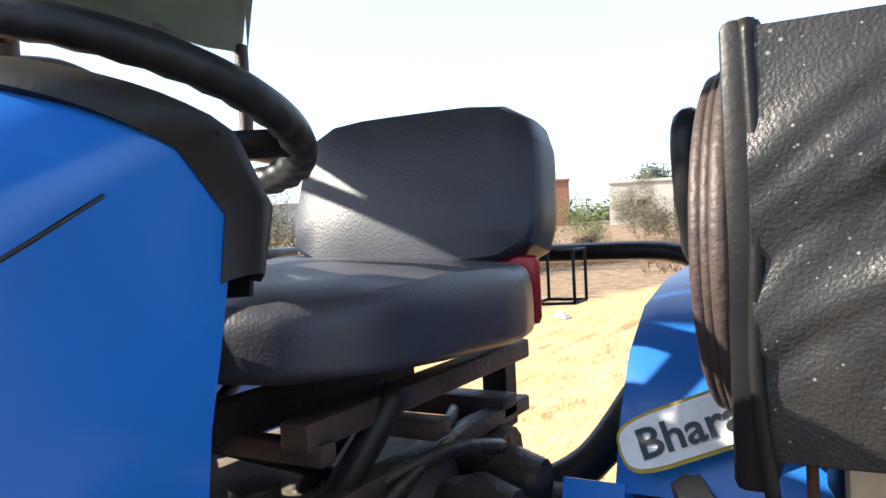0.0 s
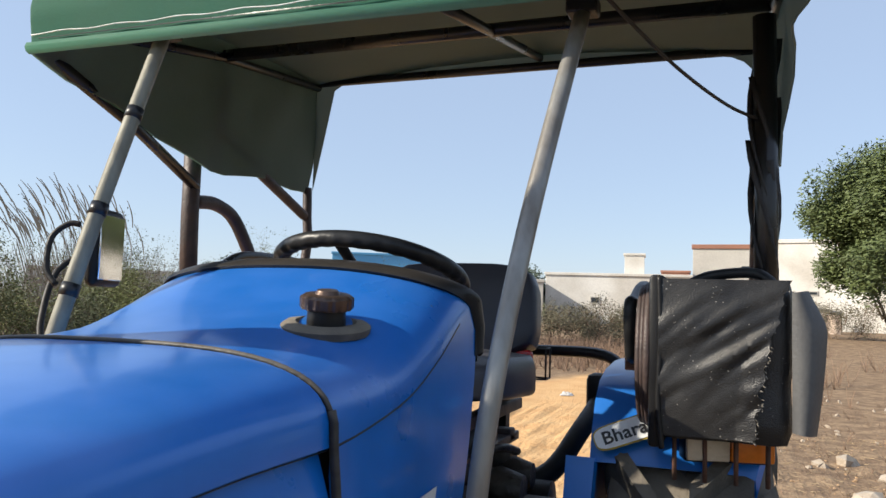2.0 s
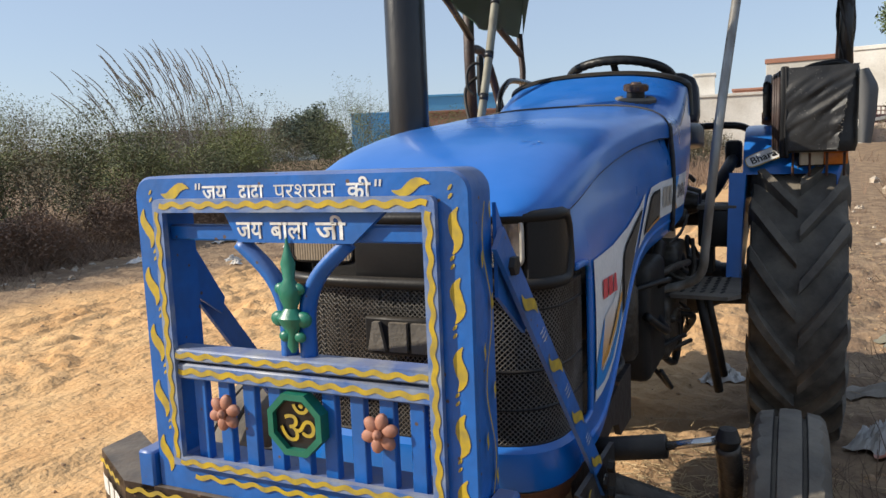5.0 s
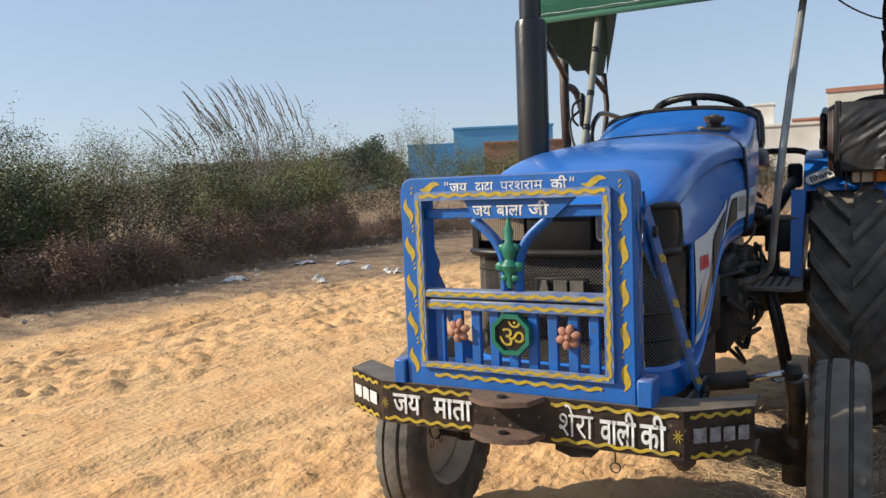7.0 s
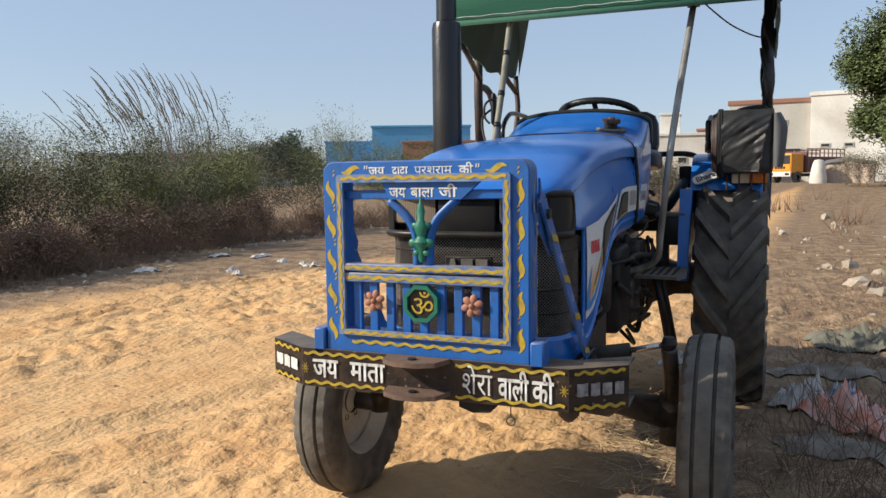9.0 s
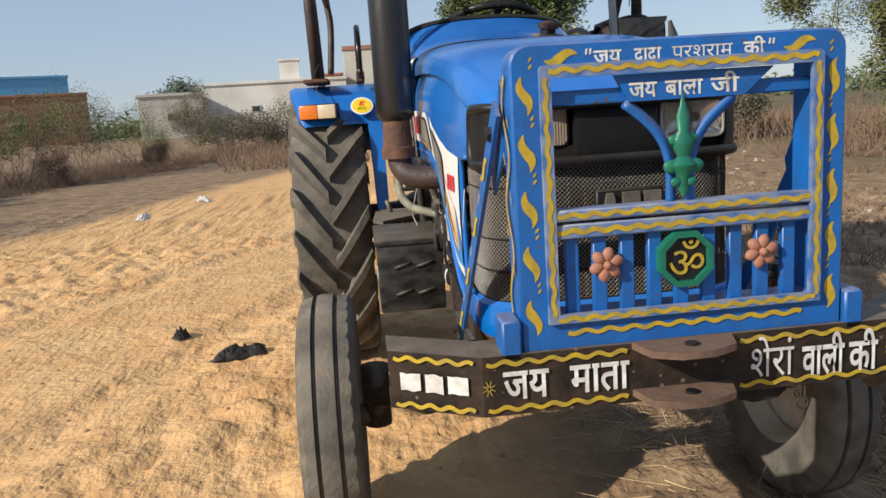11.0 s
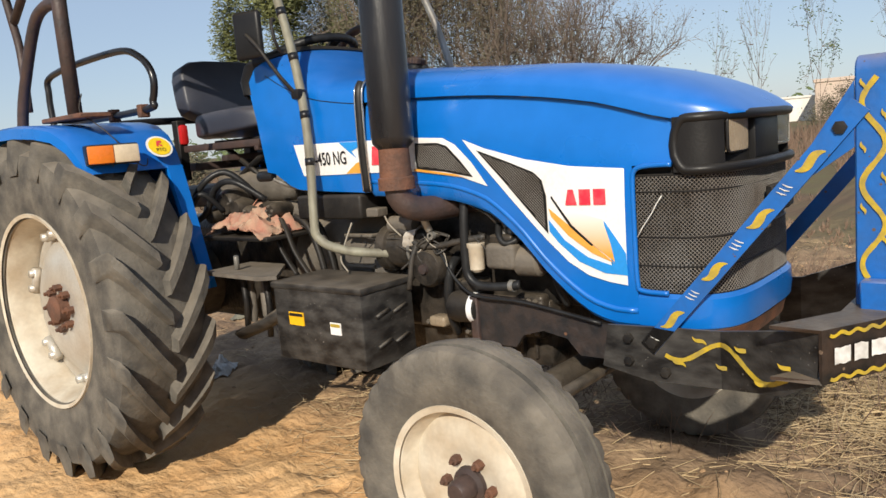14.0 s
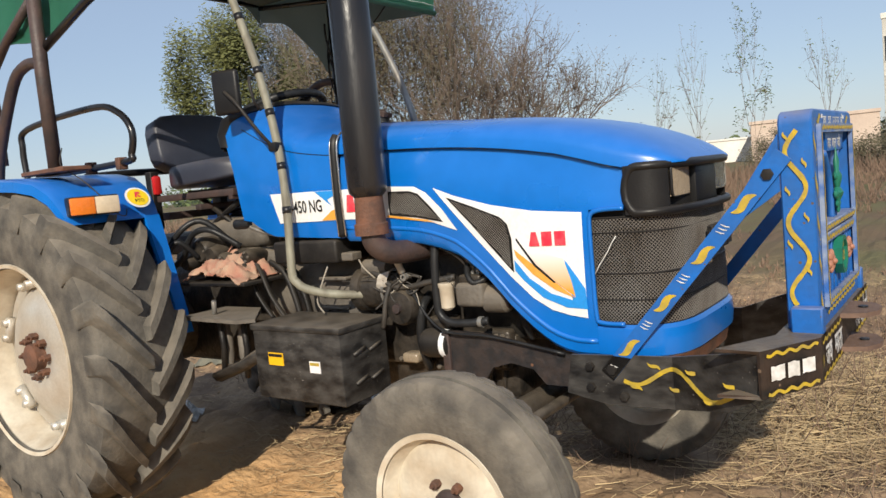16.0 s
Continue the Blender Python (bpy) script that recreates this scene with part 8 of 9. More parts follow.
building("house", 76, 84, 80, 3.6, pink_plaster, "pink plastered wall beyond the field", ((0.5, 2.2, 1.4, 1.0),), 0.3, 8)
building("house", 84.3, 91, 100, 14.5, plaster, "pale cement house with deep green-shaded balconies", ((0.12, 9.6, 2.6, 3.0), (0.12, 5.2, 2.6, 3.0), (0.36, 9.6, 2.6, 3.0), (0.36, 5.2, 2.6, 3.0)), 0.6, 8, whitewash)
# distant tree line that closes the horizon
rng = random.Random(71)
verts, faces = [], []
for k in range(2600):
    az = rng.uniform(-180, 180)
    d = rng.uniform(110, 150)
    x, y = bearing(az, d)
    h = rng.uniform(2.0, 5.5) * (0.8 + 0.6 * noise.noise(Vector((az * 0.25, 0, 0))))
    leaves(verts, faces, (x, y, h * 0.55), h * 0.35, 22, 0.55, rng)
tagged(mesh_thing("far_trees", verts, faces, leaf_dark), "hazy line of distant trees", "trees", kind="stuff")

# ---- lorry ----
lx, ly = bearing(2.35, 62)
RISE = 0.75
lorry = thing("lorry", (lx, ly, RISE), "orange lorry with a maroon caged load bed, parked", "truck")
orange_paint = material("orange_paint", (0.75, 0.3, 0.02), 0.5, bump=0.02)
maroon = material("maroon_paint", (0.13, 0.05, 0.055), 0.5, second=(0.2, 0.1, 0.09), scale=2, bump=0.02)
LORRY = Matrix.Translation((lx, ly, RISE)) @ Matrix.Rotation(radians(-38), 4, "Z")


def lorry_part(name, lo, hi, mat, bevel=0.02, parent=None, label=""):
    bm = bmesh.new()
    box(bm, lo, hi, bevel, 2)
    bm.transform(LORRY)
    return part(name, bm, mat, parent or lorry, label, smooth=False)


lorry_part("chassis", (-0.5, 0.2, 0.5), (0.5, 6.4, 0.75), black_metal)
cab = lorry_part("cab", (-0.95, 0.0, 0.75), (0.95, 1.5, 2.25), orange_paint, 0.12, label="orange cab")
lorry_part("windscreen", (-0.82, -0.02, 1.45), (0.82, 0.03, 2.1), pane_dark, 0.01, cab)
lorry_part("front_panel", (-0.85, -0.03, 0.98), (0.85, 0.02, 1.36), orange_paint, 0.01, cab)
for x in (-0.36, -0.12, 0.12, 0.36):
    lorry_part("name_block", (x - 0.09, -0.045, 1.08), (x + 0.09, -0.028, 1.26), black_decal, 0.005, cab)
bar = lorry_part("front_bumper", (-0.95, -0.12, 0.5), (0.95, 0.05, 0.86), whitewash, 0.03, label="white bumper with lamps")
for x in (-0.68, 0.68):
    lorry_part("headlight", (x - 0.16, -0.15, 0.6), (x + 0.16, -0.11, 0.78), pane_dark, 0.02, bar)
lorry_part("number_board", (-0.3, -0.14, 0.58), (0.3, -0.115, 0.74), white_decal, 0.005, bar)
lorry_part("bed", (-1.05, 1.65, 0.8), (1.05, 6.4, 0.95), maroon)
for x in (-1.08, 1.02):
    board = lorry_part("side_board", (x, 1.65, 0.9), (x + 0.06, 6.4, 2.0), maroon)
    for k in range(14):
        y = 1.7 + 4.6 * k / 13
        lorry_part("rib", (x - 0.03, y, 0.9), (x + 0.09, y + 0.1, 2.0), maroon, 0, board)
    cage = lorry_part("cage_rail", (x, 1.65, 2.55), (x + 0.06, 6.4, 2.63), brick_red, 0)
    lorry_part("cage_rail", (x, 1.65, 2.25), (x + 0.06, 6.4, 2.31), brick_red, 0)
    for k in range(10):
        y = 1.7 + 4.6 * k / 9
        lorry_part("cage_bar", (x, y, 2.0), (x + 0.06, y + 0.06, 2.6), maroon, 0, cage)
for name, lo, hi in (("headboard", (-1.05, 1.62, 0.9), (1.05, 1.68, 2.4)), ("tailboard", (-1.05, 6.38, 0.9), (1.05, 6.44, 2.0))):
    lorry_part(name, lo, hi, maroon)
for s in (-1, 1):
    for y in (0.75, 5.3):
        bm = bmesh.new()
        lathe(bm, [(-0.12, 0.2), (-0.13, 0.42), (-0.1, 0.45), (0.1, 0.45), (0.13, 0.42), (0.12, 0.2)], (s * 0.85, y, 0.45), "x", 20)
        bm.transform(LORRY)
        part("wheel", bm, rubber, lorry)

# sheeted stall and a tall sack beside the lorry
hx, hy = bearing(6.5, 56)
hut = thing("stall", (hx, hy, RISE), "low stall under a sagging grey sheet", "stall")
tarp_grey = material("grey_tarpaulin", (0.2, 0.19, 0.18), 0.9, second=(0.13, 0.12, 0.11), scale=1.5, amount=0.8, grain=20, bump=0.2)
bm = bmesh.new()
grid(bm, [[(hx + u, hy + v, RISE + 1.75 - 0.22 * (v / 1.2) ** 2 - 0.28 * abs(u) / 1.7 + 0.06 * noise.noise(Vector((u * 2, v * 2, 3)))) for u in spread(-1.7, 1.7, 14)] for v in spread(-1.2, 1.2, 10)], 0.03)
part("sheet", bm, tarp_grey, hut)
bm = bmesh.new()
grid(bm, [[(hx + u, hy - 1.15 + 0.06 * math.sin(u * 9), RISE + z) for u in spread(-1.6, 1.6, 24)] for z in spread(-0.2, 1.25, 4)], 0.03)
part("curtain", bm, pink_plaster, hut, "faded pink cloth side")
for u in (-1.6, 1.6):
    for v in (-1.1, 1.1):
        bm = bmesh.new()
        tube(bm, [(hx + u, hy + v, RISE - 0.3), (hx + u, hy + v, RISE + 1.3)], 0.04, 8)
        part("post", bm, bark, hut)
bx, by = bearing(4.9, 54)
bm = bmesh.new()
lathe(bm, [(-0.3, 0.0), (-0.3, 0.5), (0.3, 0.55), (0.9, 0.46), (1.35, 0.40), (1.55, 0.25), (1.6, 0.0)], (bx, by, RISE), "z", 20)
for v in bm.verts:
    v.co += Vector((0.08 * noise.noise(v.co * 3), 0.08 * noise.noise(v.co * 3 + Vector((5, 0, 0))), 0))
tagged(part("wrapped_sack", bm, whitewash), "tall pale wrapped sack standing beside the lorry", "sack")

# ---- ground ----
def ground_height(x, y):
    d = math.hypot(x, y - 1.6)
    z = 0.035 * noise.noise(Vector((x * 0.5, y * 0.5, 0))) + 0.016 * noise.noise(Vector((x * 2.1, y * 2.1, 4)))
    if d < 12:
        # trodden dents, scuffs and the soft ridges of old tracks
        along_track = x * 0.42 + y * 0.91
        acrosst = x * 0.91 - y * 0.42 + 0.25 * math.sin(along_track * 0.35)
        lane = math.exp(-((acrosst + 3.3) / 0.95) ** 4)
        churn = (1 - 0.8 * lane) * (0.65 + 0.7 * max(0, noise.noise(Vector((x * 0.9, y * 0.9, 31)))))
        dents = abs(noise.noise(Vector((x * 4.2, y * 4.2, 7)))) * 0.10 + abs(noise.noise(Vector((x * 9.5, y * 9.5, 2)))) * 0.055
        z += (dents - 0.042) * churn
        for c in (-2.55, -4.1):
            w = acrosst - c
            z -= 0.022 * math.exp(-(w / 0.16) ** 2) - 0.012 * math.exp(-((abs(w) - 0.24) / 0.09) ** 2)
    rise = min(1.0, max(0.0, (y - 26) / 26))
    z += 0.8 * rise * rise * (3 - 2 * rise)
    # level below the wheels
    for wx, wy in ((-0.7, 0.87), (0.7, 0.87), (-0.725, 2.87), (0.725, 2.87)):
        q = ((x - wx) ** 2 + (y - wy) ** 2) / 0.09
        if q < 6:
            z = z * (1 - math.exp(-q)) + 0.004 * math.exp(-q)
    return z - 0.004


near = spread(-5.6, 5.6, 350)
far = [5.6 + 0.06 * (1.12 ** k - 1) / 0.12 for k in range(1, 78)]
steps = [-a for a in far[::-1]] + near + far
verts = [(x, y + 1.8, ground_height(x, y + 1.8)) for y in steps for x in steps]
n = len(steps)
faces = [(j * n + i, j * n + i + 1, (j + 1) * n + i + 1, (j + 1) * n + i) for j in range(n - 1) for i in range(n - 1)]
me = bpy.data.meshes.new("ground")
me.from_pydata(verts, [], faces)
me.polygons.foreach_set("use_smooth", [True] * len(faces))


def ground_material():
    """Orange sand on the track, brown littered soil beside it, and dull field further off."""
    m = bpy.data.materials.new("sand_and_soil")
    m.use_nodes = True
    n, l = m.node_tree.nodes, m.node_tree.links
    b = n["Principled BSDF"]
    b.inputs["Roughness"].default_value = 0.95
    b.inputs["Specular IOR Level"].default_value = 0.12
    geo = n.new("ShaderNodeNewGeometry")
    pos = geo.outputs["Position"]

    def noise_tex(scale, detail=6, rough=0.6):
        t = n.new("ShaderNodeTexNoise")
        t.inputs["Scale"].default_value, t.inputs["Detail"].default_value, t.inputs["Roughness"].default_value = scale, detail, rough
        l.new(pos, t.inputs["Vector"])
        return t.outputs["Fac"]

    def math_node(op, a, c, clamp=False):
        t = n.new("ShaderNodeMath")
        t.operation, t.use_clamp = op, clamp
        for k, v in enumerate((a, c)):
            if isinstance(v, (int, float)):
                t.inputs[k].default_value = v
            else:
                l.new(v, t.inputs[k])
        return t.outputs[0]

    def ramp(v, lo, hi, a=0.0, c=1.0):
        t = n.new("ShaderNodeMapRange")
        t.interpolation_type = "SMOOTHSTEP"
        for name, val in (("From Min", lo), ("From Max", hi), ("To Min", a), ("To Max", c)):
            t.inputs[name].default_value = val
        l.new(v, t.inputs["Value"])
        return t.outputs["Result"]

    def mix(f, a, c):
        t = n.new("ShaderNodeMix")
        t.data_type = "RGBA"
        l.new(f, t.inputs["Factor"])
        for name, v in (("A", a), ("B", c)):
            if isinstance(v, tuple):
                t.inputs[name].default_value = (*v, 1)
            else:
                l.new(v, t.inputs[name])
        return t.outputs["Result"]

    xyz = n.new("ShaderNodeSeparateXYZ")
    l.new(pos, xyz.inputs[0])
    X, Y = xyz.outputs["X"], xyz.outputs["Y"]
    wobble = math_node("MULTIPLY", math_node("SUBTRACT", noise_tex(0.7), 0.5), 2.4)
    fine, mid, coarse, dots = noise_tex(140, 3), noise_tex(22, 5), noise_tex(1.6, 6), noise_tex(55, 2)
    sand = mix(ramp(coarse, 0.3, 0.7), (0.665, 0.42, 0.205), (0.585, 0.33, 0.145))
    sand = mix(ramp(mid, 0.42, 0.72, 0.0, 0.3), sand, (0.71, 0.49, 0.275))
    # brown soil with trodden straw to the tractor's left and along the thicket
    soil = mix(ramp(noise_tex(3.2), 0.35, 0.68), (0.20, 0.135, 0.088), (0.37, 0.26, 0.16))
    soil = mix(ramp(mid, 0.45, 0.7, 0.0, 0.6), soil, (0.17, 0.11, 0.075))
    # the soil's tone runs on below the tractor, painting its shadow darker too
    side = math_node("ADD", math_node("SUBTRACT", X, math_node("MULTIPLY", Y, 0.07)), math_node("MULTIPLY", wobble, 0.45))
    to_soil_and_shade = ramp(side, -0.5, 0.4)
    edge_line = math_node("ADD", math_node("ADD", math_node("MULTIPLY", X, 0.975), math_node("MULTIPLY", Y, -0.22)), math_node("MULTIPLY", wobble, 0.6))
    to_soil_and_shade = math_node("MAXIMUM", to_soil_and_shade, ramp(edge_line, -6.5, -7.4))
    colour = mix(to_soil_and_shade, sand, soil)
    # a ploughed, weedy field far to the tractor's left
    field = mix(ramp(noise_tex(0.25), 0.35, 0.65), (0.16, 0.11, 0.075), (0.15, 0.14, 0.07))
    colour = mix(ramp(math_node("SUBTRACT", math_node("ADD", X, wobble), math_node("MULTIPLY", Y, 0.25)), 3.4, 7.0), colour, field)
    # dark crumbs and pale grit
    colour = mix(ramp(dots, 0.7, 0.78, 0.0, 0.25), colour, (0.12, 0.08, 0.055))
    colour = mix(ramp(fine, 0.6, 0.8, 0.0, 0.15), colour, (0.7, 0.55, 0.38))
    l.new(colour, b.inputs["Base Color"])
    turned = n.new("ShaderNodeMapping")
    turned.inputs["Rotation"].default_value = (0, 0, radians(25))
    turned.inputs["Scale"].default_value = (24, 5.5, 8)
    l.new(pos, turned.inputs["Vector"])
    drag = n.new("ShaderNodeTexNoise")
    drag.inputs["Scale"].default_value, drag.inputs["Detail"].default_value = 1.0, 3
    l.new(turned.outputs["Vector"], drag.inputs["Vector"])
    height = math_node("ADD", math_node("ADD", math_node("MULTIPLY", drag.outputs["Fac"], 0.55), math_node("ADD", math_node("MULTIPLY", noise_tex(26, 3, 0.5), 0.75), math_node("MULTIPLY", noise_tex(9, 2, 0.4), 0.9))), math_node("ADD", math_node("MULTIPLY", dots, 0.12), math_node("MULTIPLY", fine, 0.03)))
    bp = n.new("ShaderNodeBump")
    bp.inputs["Strength"].default_value, bp.inputs["Distance"].default_value = 0.9, 0.022
    l.new(height, bp.inputs["Height"])
    l.new(bp.outputs["Normal"], b.inputs["Normal"])
    return m


me.materials.append(ground_material())
tagged(new("ground", me), "trodden orange sand with tracks and dry litter", "ground", kind="structure")


def on_ground(x, y):
    return ground_height(x, y)


# crumbs of soil and small stones
rng = random.Random(81)
stone_mat = material("dusty_stone", (0.46, 0.39, 0.31), 0.9, second=(0.36, 0.28, 0.2), scale=12, amount=0.8, grain=50, bump=0.4)
clod_mat = material("soil_crumbs", (0.42, 0.27, 0.15), 0.95, second=(0.25, 0.16, 0.09), scale=9, amount=0.8, bump=0.2, random_tint=0.4)


def pebble(verts, faces, x, y, z, r, rng):
    base = len(verts)
    top = (rng.uniform(-0.2, 0.2), rng.uniform(-0.2, 0.2), rng.uniform(0.5, 0.9))
    k = 6
    for i in range(k):
        q = 2 * math.pi * i / k
        s = rng.uniform(0.75, 1.2)
        verts.append((x + r * s * math.cos(q), y + r * s * math.sin(q), z - 0.15 * r))
    for i in range(k):
        q = 2 * math.pi * (i + 0.4) / k
        s = rng.uniform(0.5, 0.85)
        verts.append((x + r * s * math.cos(q), y + r * s * math.sin(q), z + r * rng.uniform(0.3, 0.6)))
    verts.append((x + r * top[0], y + r * top[1], z + r * top[2]))
    for i in range(k):
        j = (i + 1) % k
        faces.append((base + i, base + j, base + k + j, base + k + i))
        faces.append((base + k + i, base + k + j, base + 2 * k))


verts, faces = [], []
for k in range(5200):
    x, y = rng.uniform(-6.5, 6.0), rng.uniform(-2.5, 13.5)
    if -0.95 < x < 0.95 and 0.4 < y < 3.4 and rng.random() < 0.5:
        continue
    r = 0.004 + 0.012 * rng.random() ** 3 + (0.012 * rng.random() ** 4 if x > 0.8 or x < -4.5 else 0)
    pebble(verts, faces, x, y, on_ground(x, y), r, rng)
tagged(mesh_thing("soil_crumbs", verts, faces, clod_mat), "scattered soil crumbs and grit on the sand", "grit", kind="stuff")
BIG = {0: (1.97, 8.3, 0.22), 1: (2.12, 10.3, 0.2), 2: (2.36, 9.5, 0.13), 3: (2.05, 7.45, 0.17), 4: (1.42, 16.6, 0.2), 5: (2.7, 18.9, 0.25), 6: (3.6, 15.9, 0.22), 7: (1.8, 10.0, 0.12), 8: (2.8, 23.5, 0.3)}
for k in range(230):
    d = rng.random()
    if d < 0.7:
        y = 3.2 + 16 * rng.random() ** 1.3
        x = rng.uniform(1.3, 3.0 + 0.35 * y)
    else:
        p, out = edge_point(rng.uniform(0.2, 0.75))
        q = p - out * rng.uniform(0.1, 0.9)
        x, y = q.x, q.y
    verts, faces = [], []
    r = rng.uniform(0.02, 0.075) * (1.6 if k % 9 == 0 else 1)
    if k in BIG:
        x, y, r = BIG[k]
    pebble(verts, faces, x, y, on_ground(x, y) - 0.1 * r, r, rng)
    squash, skew = rng.uniform(0.55, 1.0), rng.uniform(-0.5, 0.5)
    verts = [(x + (vx - x) * squash + skew * (vz - on_ground(x, y)), vy, vz) for vx, vy, vz in verts]
    stone = mesh_thing("stone", verts, faces, stone_mat)
    tagged(stone, "broken pale stone lying on dry soil", "stone", "stones on the waste ground")

# straw: scattered stalks, and a heap by the tractor's left front wheel
rng = random.Random(91)
verts, faces = [], []


def stalk(x, y, length, lift=0.0):
    q = rng.uniform(0, math.pi * 2)
    z = on_ground(x, y) + 0.006 + lift
    d = Vector((math.cos(q), math.sin(q), rng.gauss(0.0, 0.12 + lift)))
    twig(verts, faces, (x, y, z), d, length, rng.uniform(0.0012, 0.0028), rng, 2, 0.02)


for k in range(7000):
    x, y = rng.uniform(-3.0, 5.5), rng.uniform(-1.5, 12.5)
    if x < 0.3 and rng.random() < 0.92:
        continue
    stalk(x, y, rng.uniform(0.03, 0.16))
for k in range(9000):
    x, y = 1.55 + rng.gauss(0, 0.55), 0.15 + rng.gauss(0, 0.75)
    if math.hypot(x - 0.7, y - 0.87) < 0.3:
        continue
    bump = max(0, 1 - math.hypot((x - 1.6) / 1.1, (y - 0.1) / 1.5))
    stalk(x, y, rng.uniform(0.08, 0.32), 0.14 * bump * rng.random())
for k in range(900):
    stalk(rng.gauss(0.3, 0.3), rng.gauss(1.95, 0.35), rng.uniform(0.04, 0.14), 0.02 * rng.random())
tagged(mesh_thing("straw", verts, faces, straw), "loose dry straw and stalks on the soil", "straw", kind="stuff")
verts, faces = [], []
for k in range(700):
    x, y = rng.uniform(1.0, 4.2), rng.uniform(-1.8, 2.6)
    for j in range(5):
        twig(verts, faces, (x + rng.gauss(0, 0.05), y + rng.gauss(0, 0.05), -0.01), (rng.gauss(0, 0.6), rng.gauss(0, 0.6), 1), rng.uniform(0.1, 0.4), 0.003, rng, 3, 0.2)
for k in range(160):
    x, y = rng.uniform(0.5, 1.3), rng.uniform(-0.5, 2.3)
    for j in range(4):
        twig(verts, faces, (x + rng.gauss(0, 0.04), y + rng.gauss(0, 0.04), -0.01), (rng.gauss(0, 0.7), rng.gauss(0, 0.7), 1), rng.uniform(0.06, 0.2), 0.002, rng, 3, 0.2)
for k in range(620):
    y = 3.6 + 14 * rng.random() ** 1.4
    x = rng.uniform(1.1, 2.6 + 0.32 * y)
    for j in range(7):
        twig(verts, faces, (x + rng.gauss(0, 0.05), y + rng.gauss(0, 0.05), on_ground(x, y) - 0.01), (rng.gauss(0, 0.8), rng.gauss(0, 0.8), 1), rng.uniform(0.04, 0.17), 0.003, rng, 2, 0.2)
tagged(mesh_thing("dry_weeds", verts, faces, twig_brown), "low dry weeds beside the tractor", "weeds", kind="stuff")

# ---- litter ----
plastic_white = material("crumpled_white_plastic", (0.62, 0.6, 0.57), 0.5, second=(0.36, 0.32, 0.27), scale=9, amount=0.7, bump=0.15)
plastic_orange = material("printed_orange_plastic", (0.70, 0.22, 0.11), 0.45, second=(0.75, 0.66, 0.62), scale=9, amount=0.8, bump=0.15)
sack_grey = material("grey_green_sack", (0.17, 0.16, 0.12), 0.95, second=(0.1, 0.1, 0.08), scale=8, amount=0.8, bump=0.3)
rag_black = material("black_rag", (0.02, 0.02, 0.022), 0.9, second=(0.05, 0.05, 0.05), scale=15, bump=0.2)
rag_pale = material("pale_dusty_cloth", (0.3, 0.26, 0.21), 0.95, second=(0.15, 0.12, 0.09), scale=8, amount=0.8, bump=0.3)


def crumple(name, x, y, lx, ly, height, turn, mat, seed, label, category, group_name=""):
    """A crumpled sheet lying on the ground."""
    bm = bmesh.new()
    c, sn = math.cos(radians(turn)), math.sin(radians(turn))
    rows = []
    for a in spread(-1, 1, 40):
        row = []
        for b in spread(-1, 1, 22):
            edge = max(0.0, 1 - abs(a) ** 2.5) * max(0.0, 1 - abs(b) ** 2.5)
            nz = abs(noise.noise(Vector((a * 2.2, b * 2.2, seed)))) + 0.6 * abs(noise.noise(Vector((a * 6, b * 5, seed + 3)))) + 0.45 * abs(noise.noise(Vector((a * 14, b * 11, seed + 6))))
            u = a * lx / 2 * (1 + 0.16 * noise.noise(Vector((b * 2, seed, 1))))
            v = b * ly / 2 * (1 + 0.2 * noise.noise(Vector((a * 2, seed, 5))))
            gx, gy = x + u * c - v * sn, y + u * sn + v * c
            row.append((gx, gy, on_ground(gx, gy) + 0.004 + height * (0.12 + edge * (0.35 + 1.1 * nz))))
        rows.append(row)
    grid(bm, rows, 0.003)
    return tagged(part(name, bm, mat), label, category, group_name)


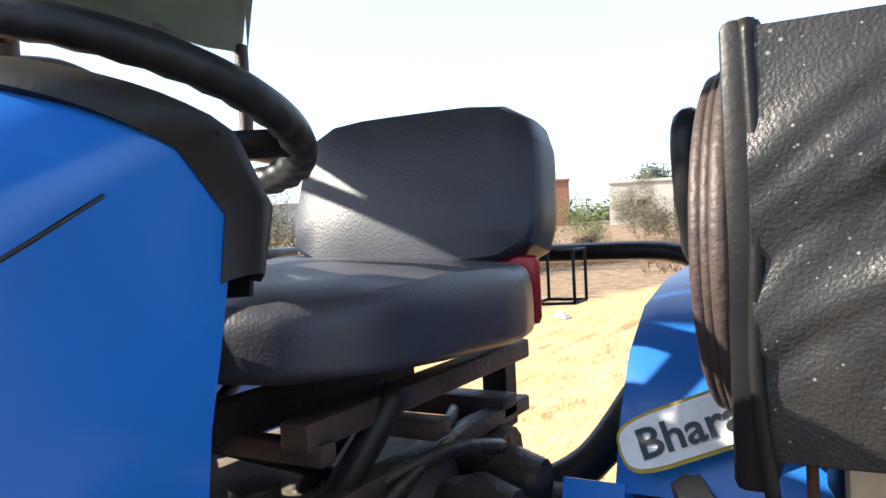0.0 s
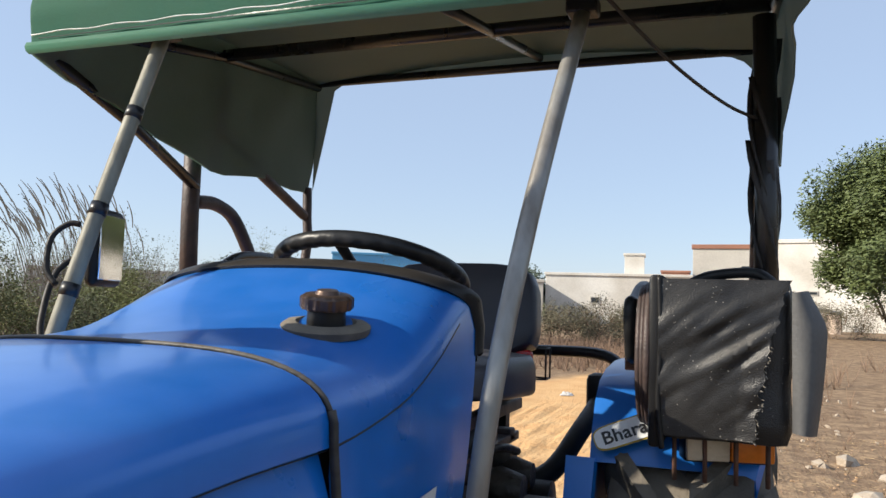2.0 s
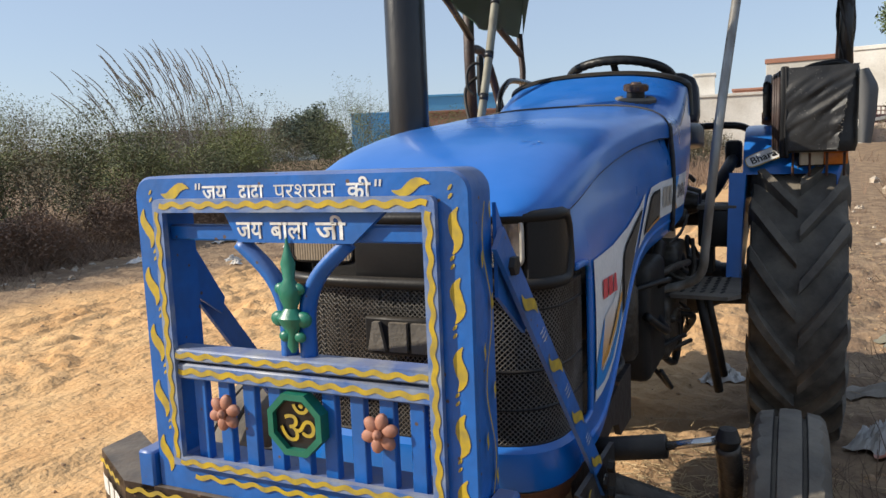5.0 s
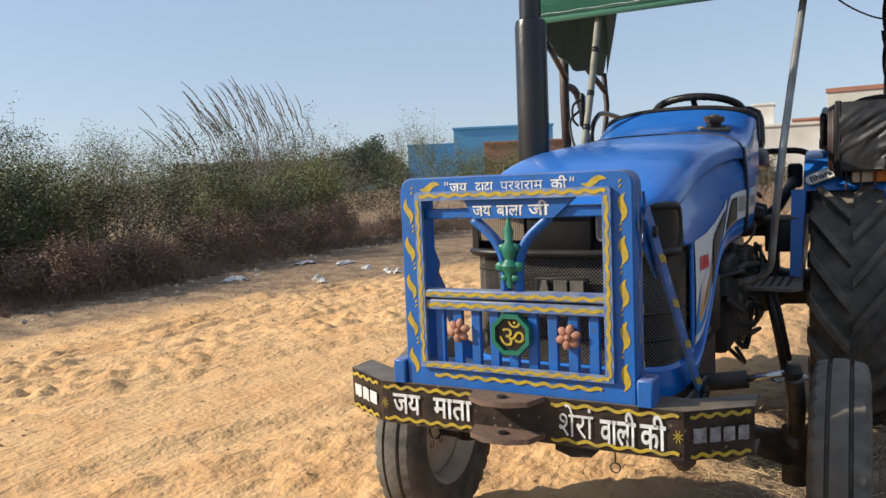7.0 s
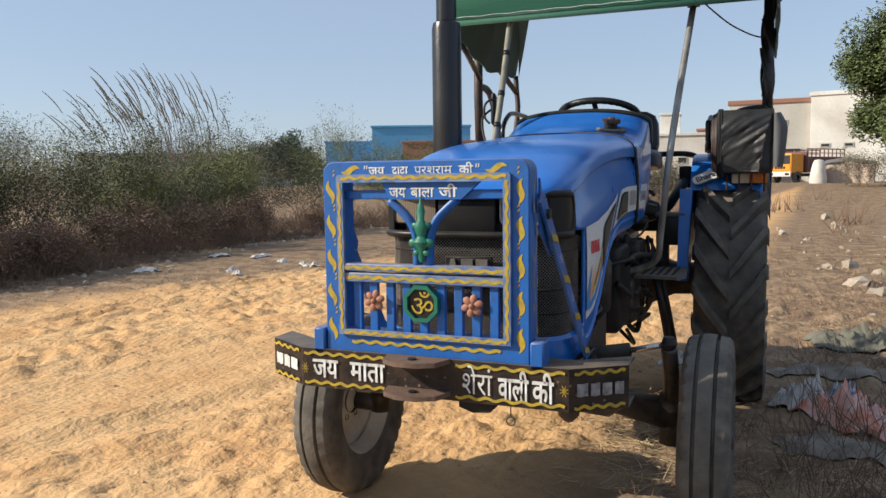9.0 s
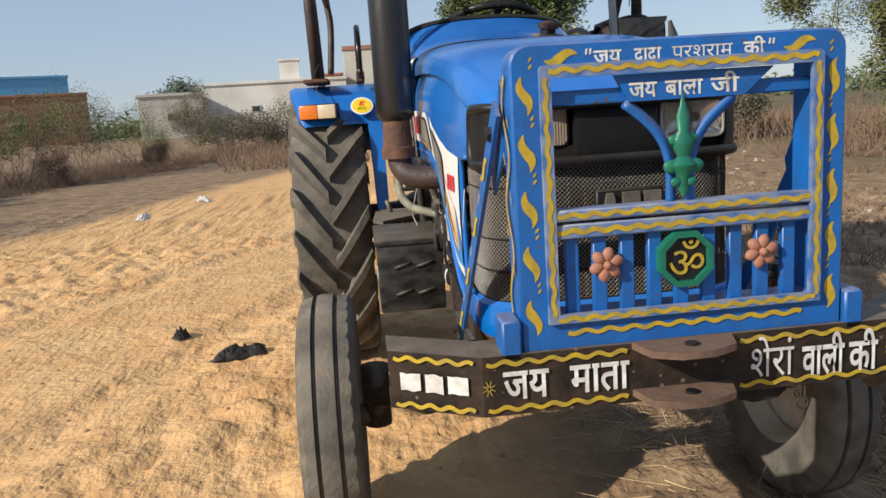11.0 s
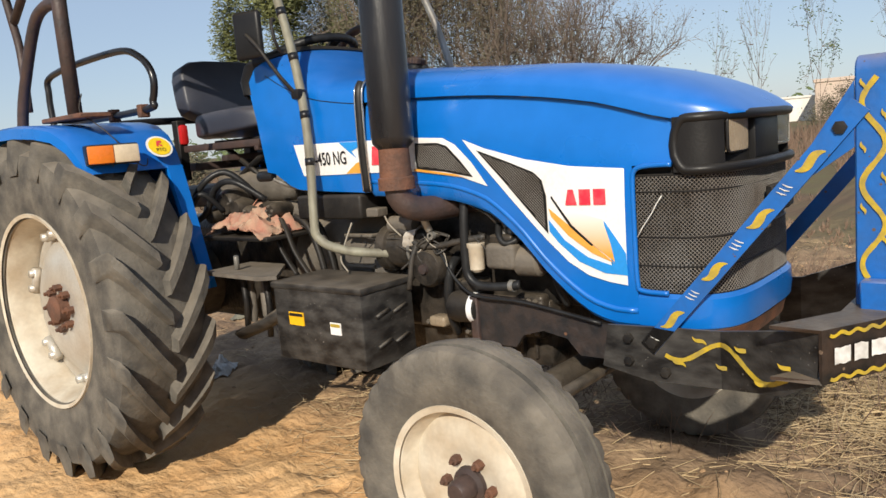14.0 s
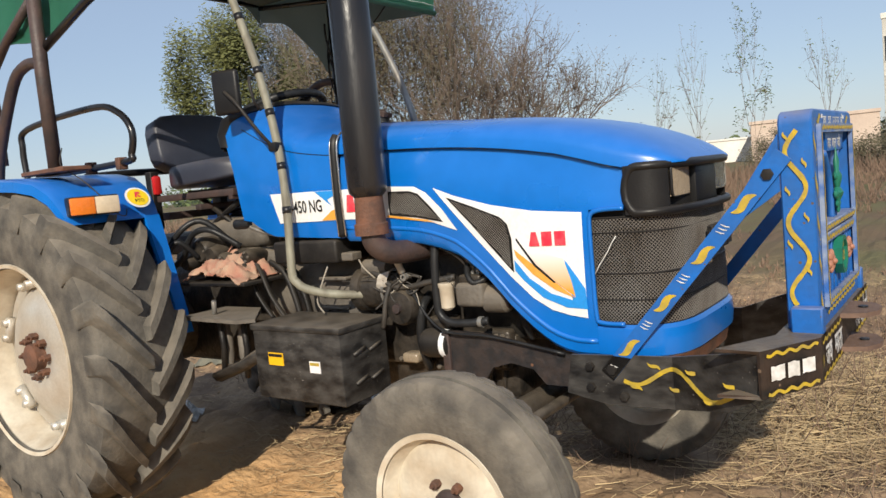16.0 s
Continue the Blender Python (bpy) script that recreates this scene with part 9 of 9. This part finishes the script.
crumple("plastic_bag", 1.33, 2.48, 0.52, 0.32, 0.12, -38, plastic_orange, 3, "crumpled white and orange plastic sack on the soil", "bag")
crumple("plastic_bag", 1.11, 2.68, 0.26, 0.30, 0.13, -38, plastic_white, 4, "crumpled white plastic sack end on the soil", "bag")
crumple("plastic_bag", 1.30, 2.53, 0.18, 0.15, 0.16, -38, material("printed_blue_plastic", (0.12, 0.42, 0.68), 0.45, second=(0.7, 0.72, 0.75), scale=30, amount=0.9, bump=0.1), 5, "blue printed patch of the crumpled plastic sack", "bag")
crumple("sack", 1.62, 4.6, 0.75, 0.45, 0.10, 10, sack_grey, 6, "old grey-green sack lying flat on the soil", "sack")
crumple("cloth", 1.55, 3.55, 1.25, 0.20, 0.07, 4, rag_pale, 8, "dusty pale cloth strip trodden into the soil", "cloth")
crumple("cloth", 1.42, 1.95, 0.9, 0.22, 0.06, -8, rag_pale, 9, "torn dusty cloth among dry stalks", "cloth")
crumple("rag", -1.33, 2.87, 0.30, 0.10, 0.05, 20, rag_black, 12, "black rag lying on the sand", "rag")
crumple("rag", -1.75, 3.35, 0.10, 0.08, 0.05, 50, rag_black, 13, "small dark scrap on the sand", "rag")
crumple("paper", 0.15, 0.45 - 1.0, 0.10, 0.06, 0.02, 30, material("faded_red_paper", (0.5, 0.16, 0.12), 0.9, second=(0.55, 0.35, 0.28), scale=20, bump=0.1), 15, "faded red paper scrap on straw", "paper")
for k, (x, y, l1, l2) in enumerate(((-7.4, 6.75, 0.5, 0.3), (-7.8, 8.9, 0.5, 0.2), (-7.1, 9.1, 0.5, 0.2), (-6.3, 8.6, 0.3, 0.2), (-5.6, 8.2, 0.25, 0.15), (-5.3, 8.0, 0.2, 0.1), (-6.2, 7.2, 0.25, 0.12), (-1.95, 15.3, 0.45, 0.3), (-4.6, 7.2, 0.16, 0.1), (-5.9, 6.9, 0.2, 0.1), (0.35, 3.6, 0.3, 0.16), (-3.9, 10.5, 0.4, 0.2), (-3.4, 12.5, 0.4, 0.25), (2.6, 6.0, 0.3, 0.25), (3.2, 8.5, 0.35, 0.3))):
    crumple("plastic_scrap", x, y, 0.8 * l1, 0.8 * l2, 0.05, 40 * k, plastic_white, 20 + k, "scrap of white plastic blown onto the soil", "litter", "plastic scraps on the ground")
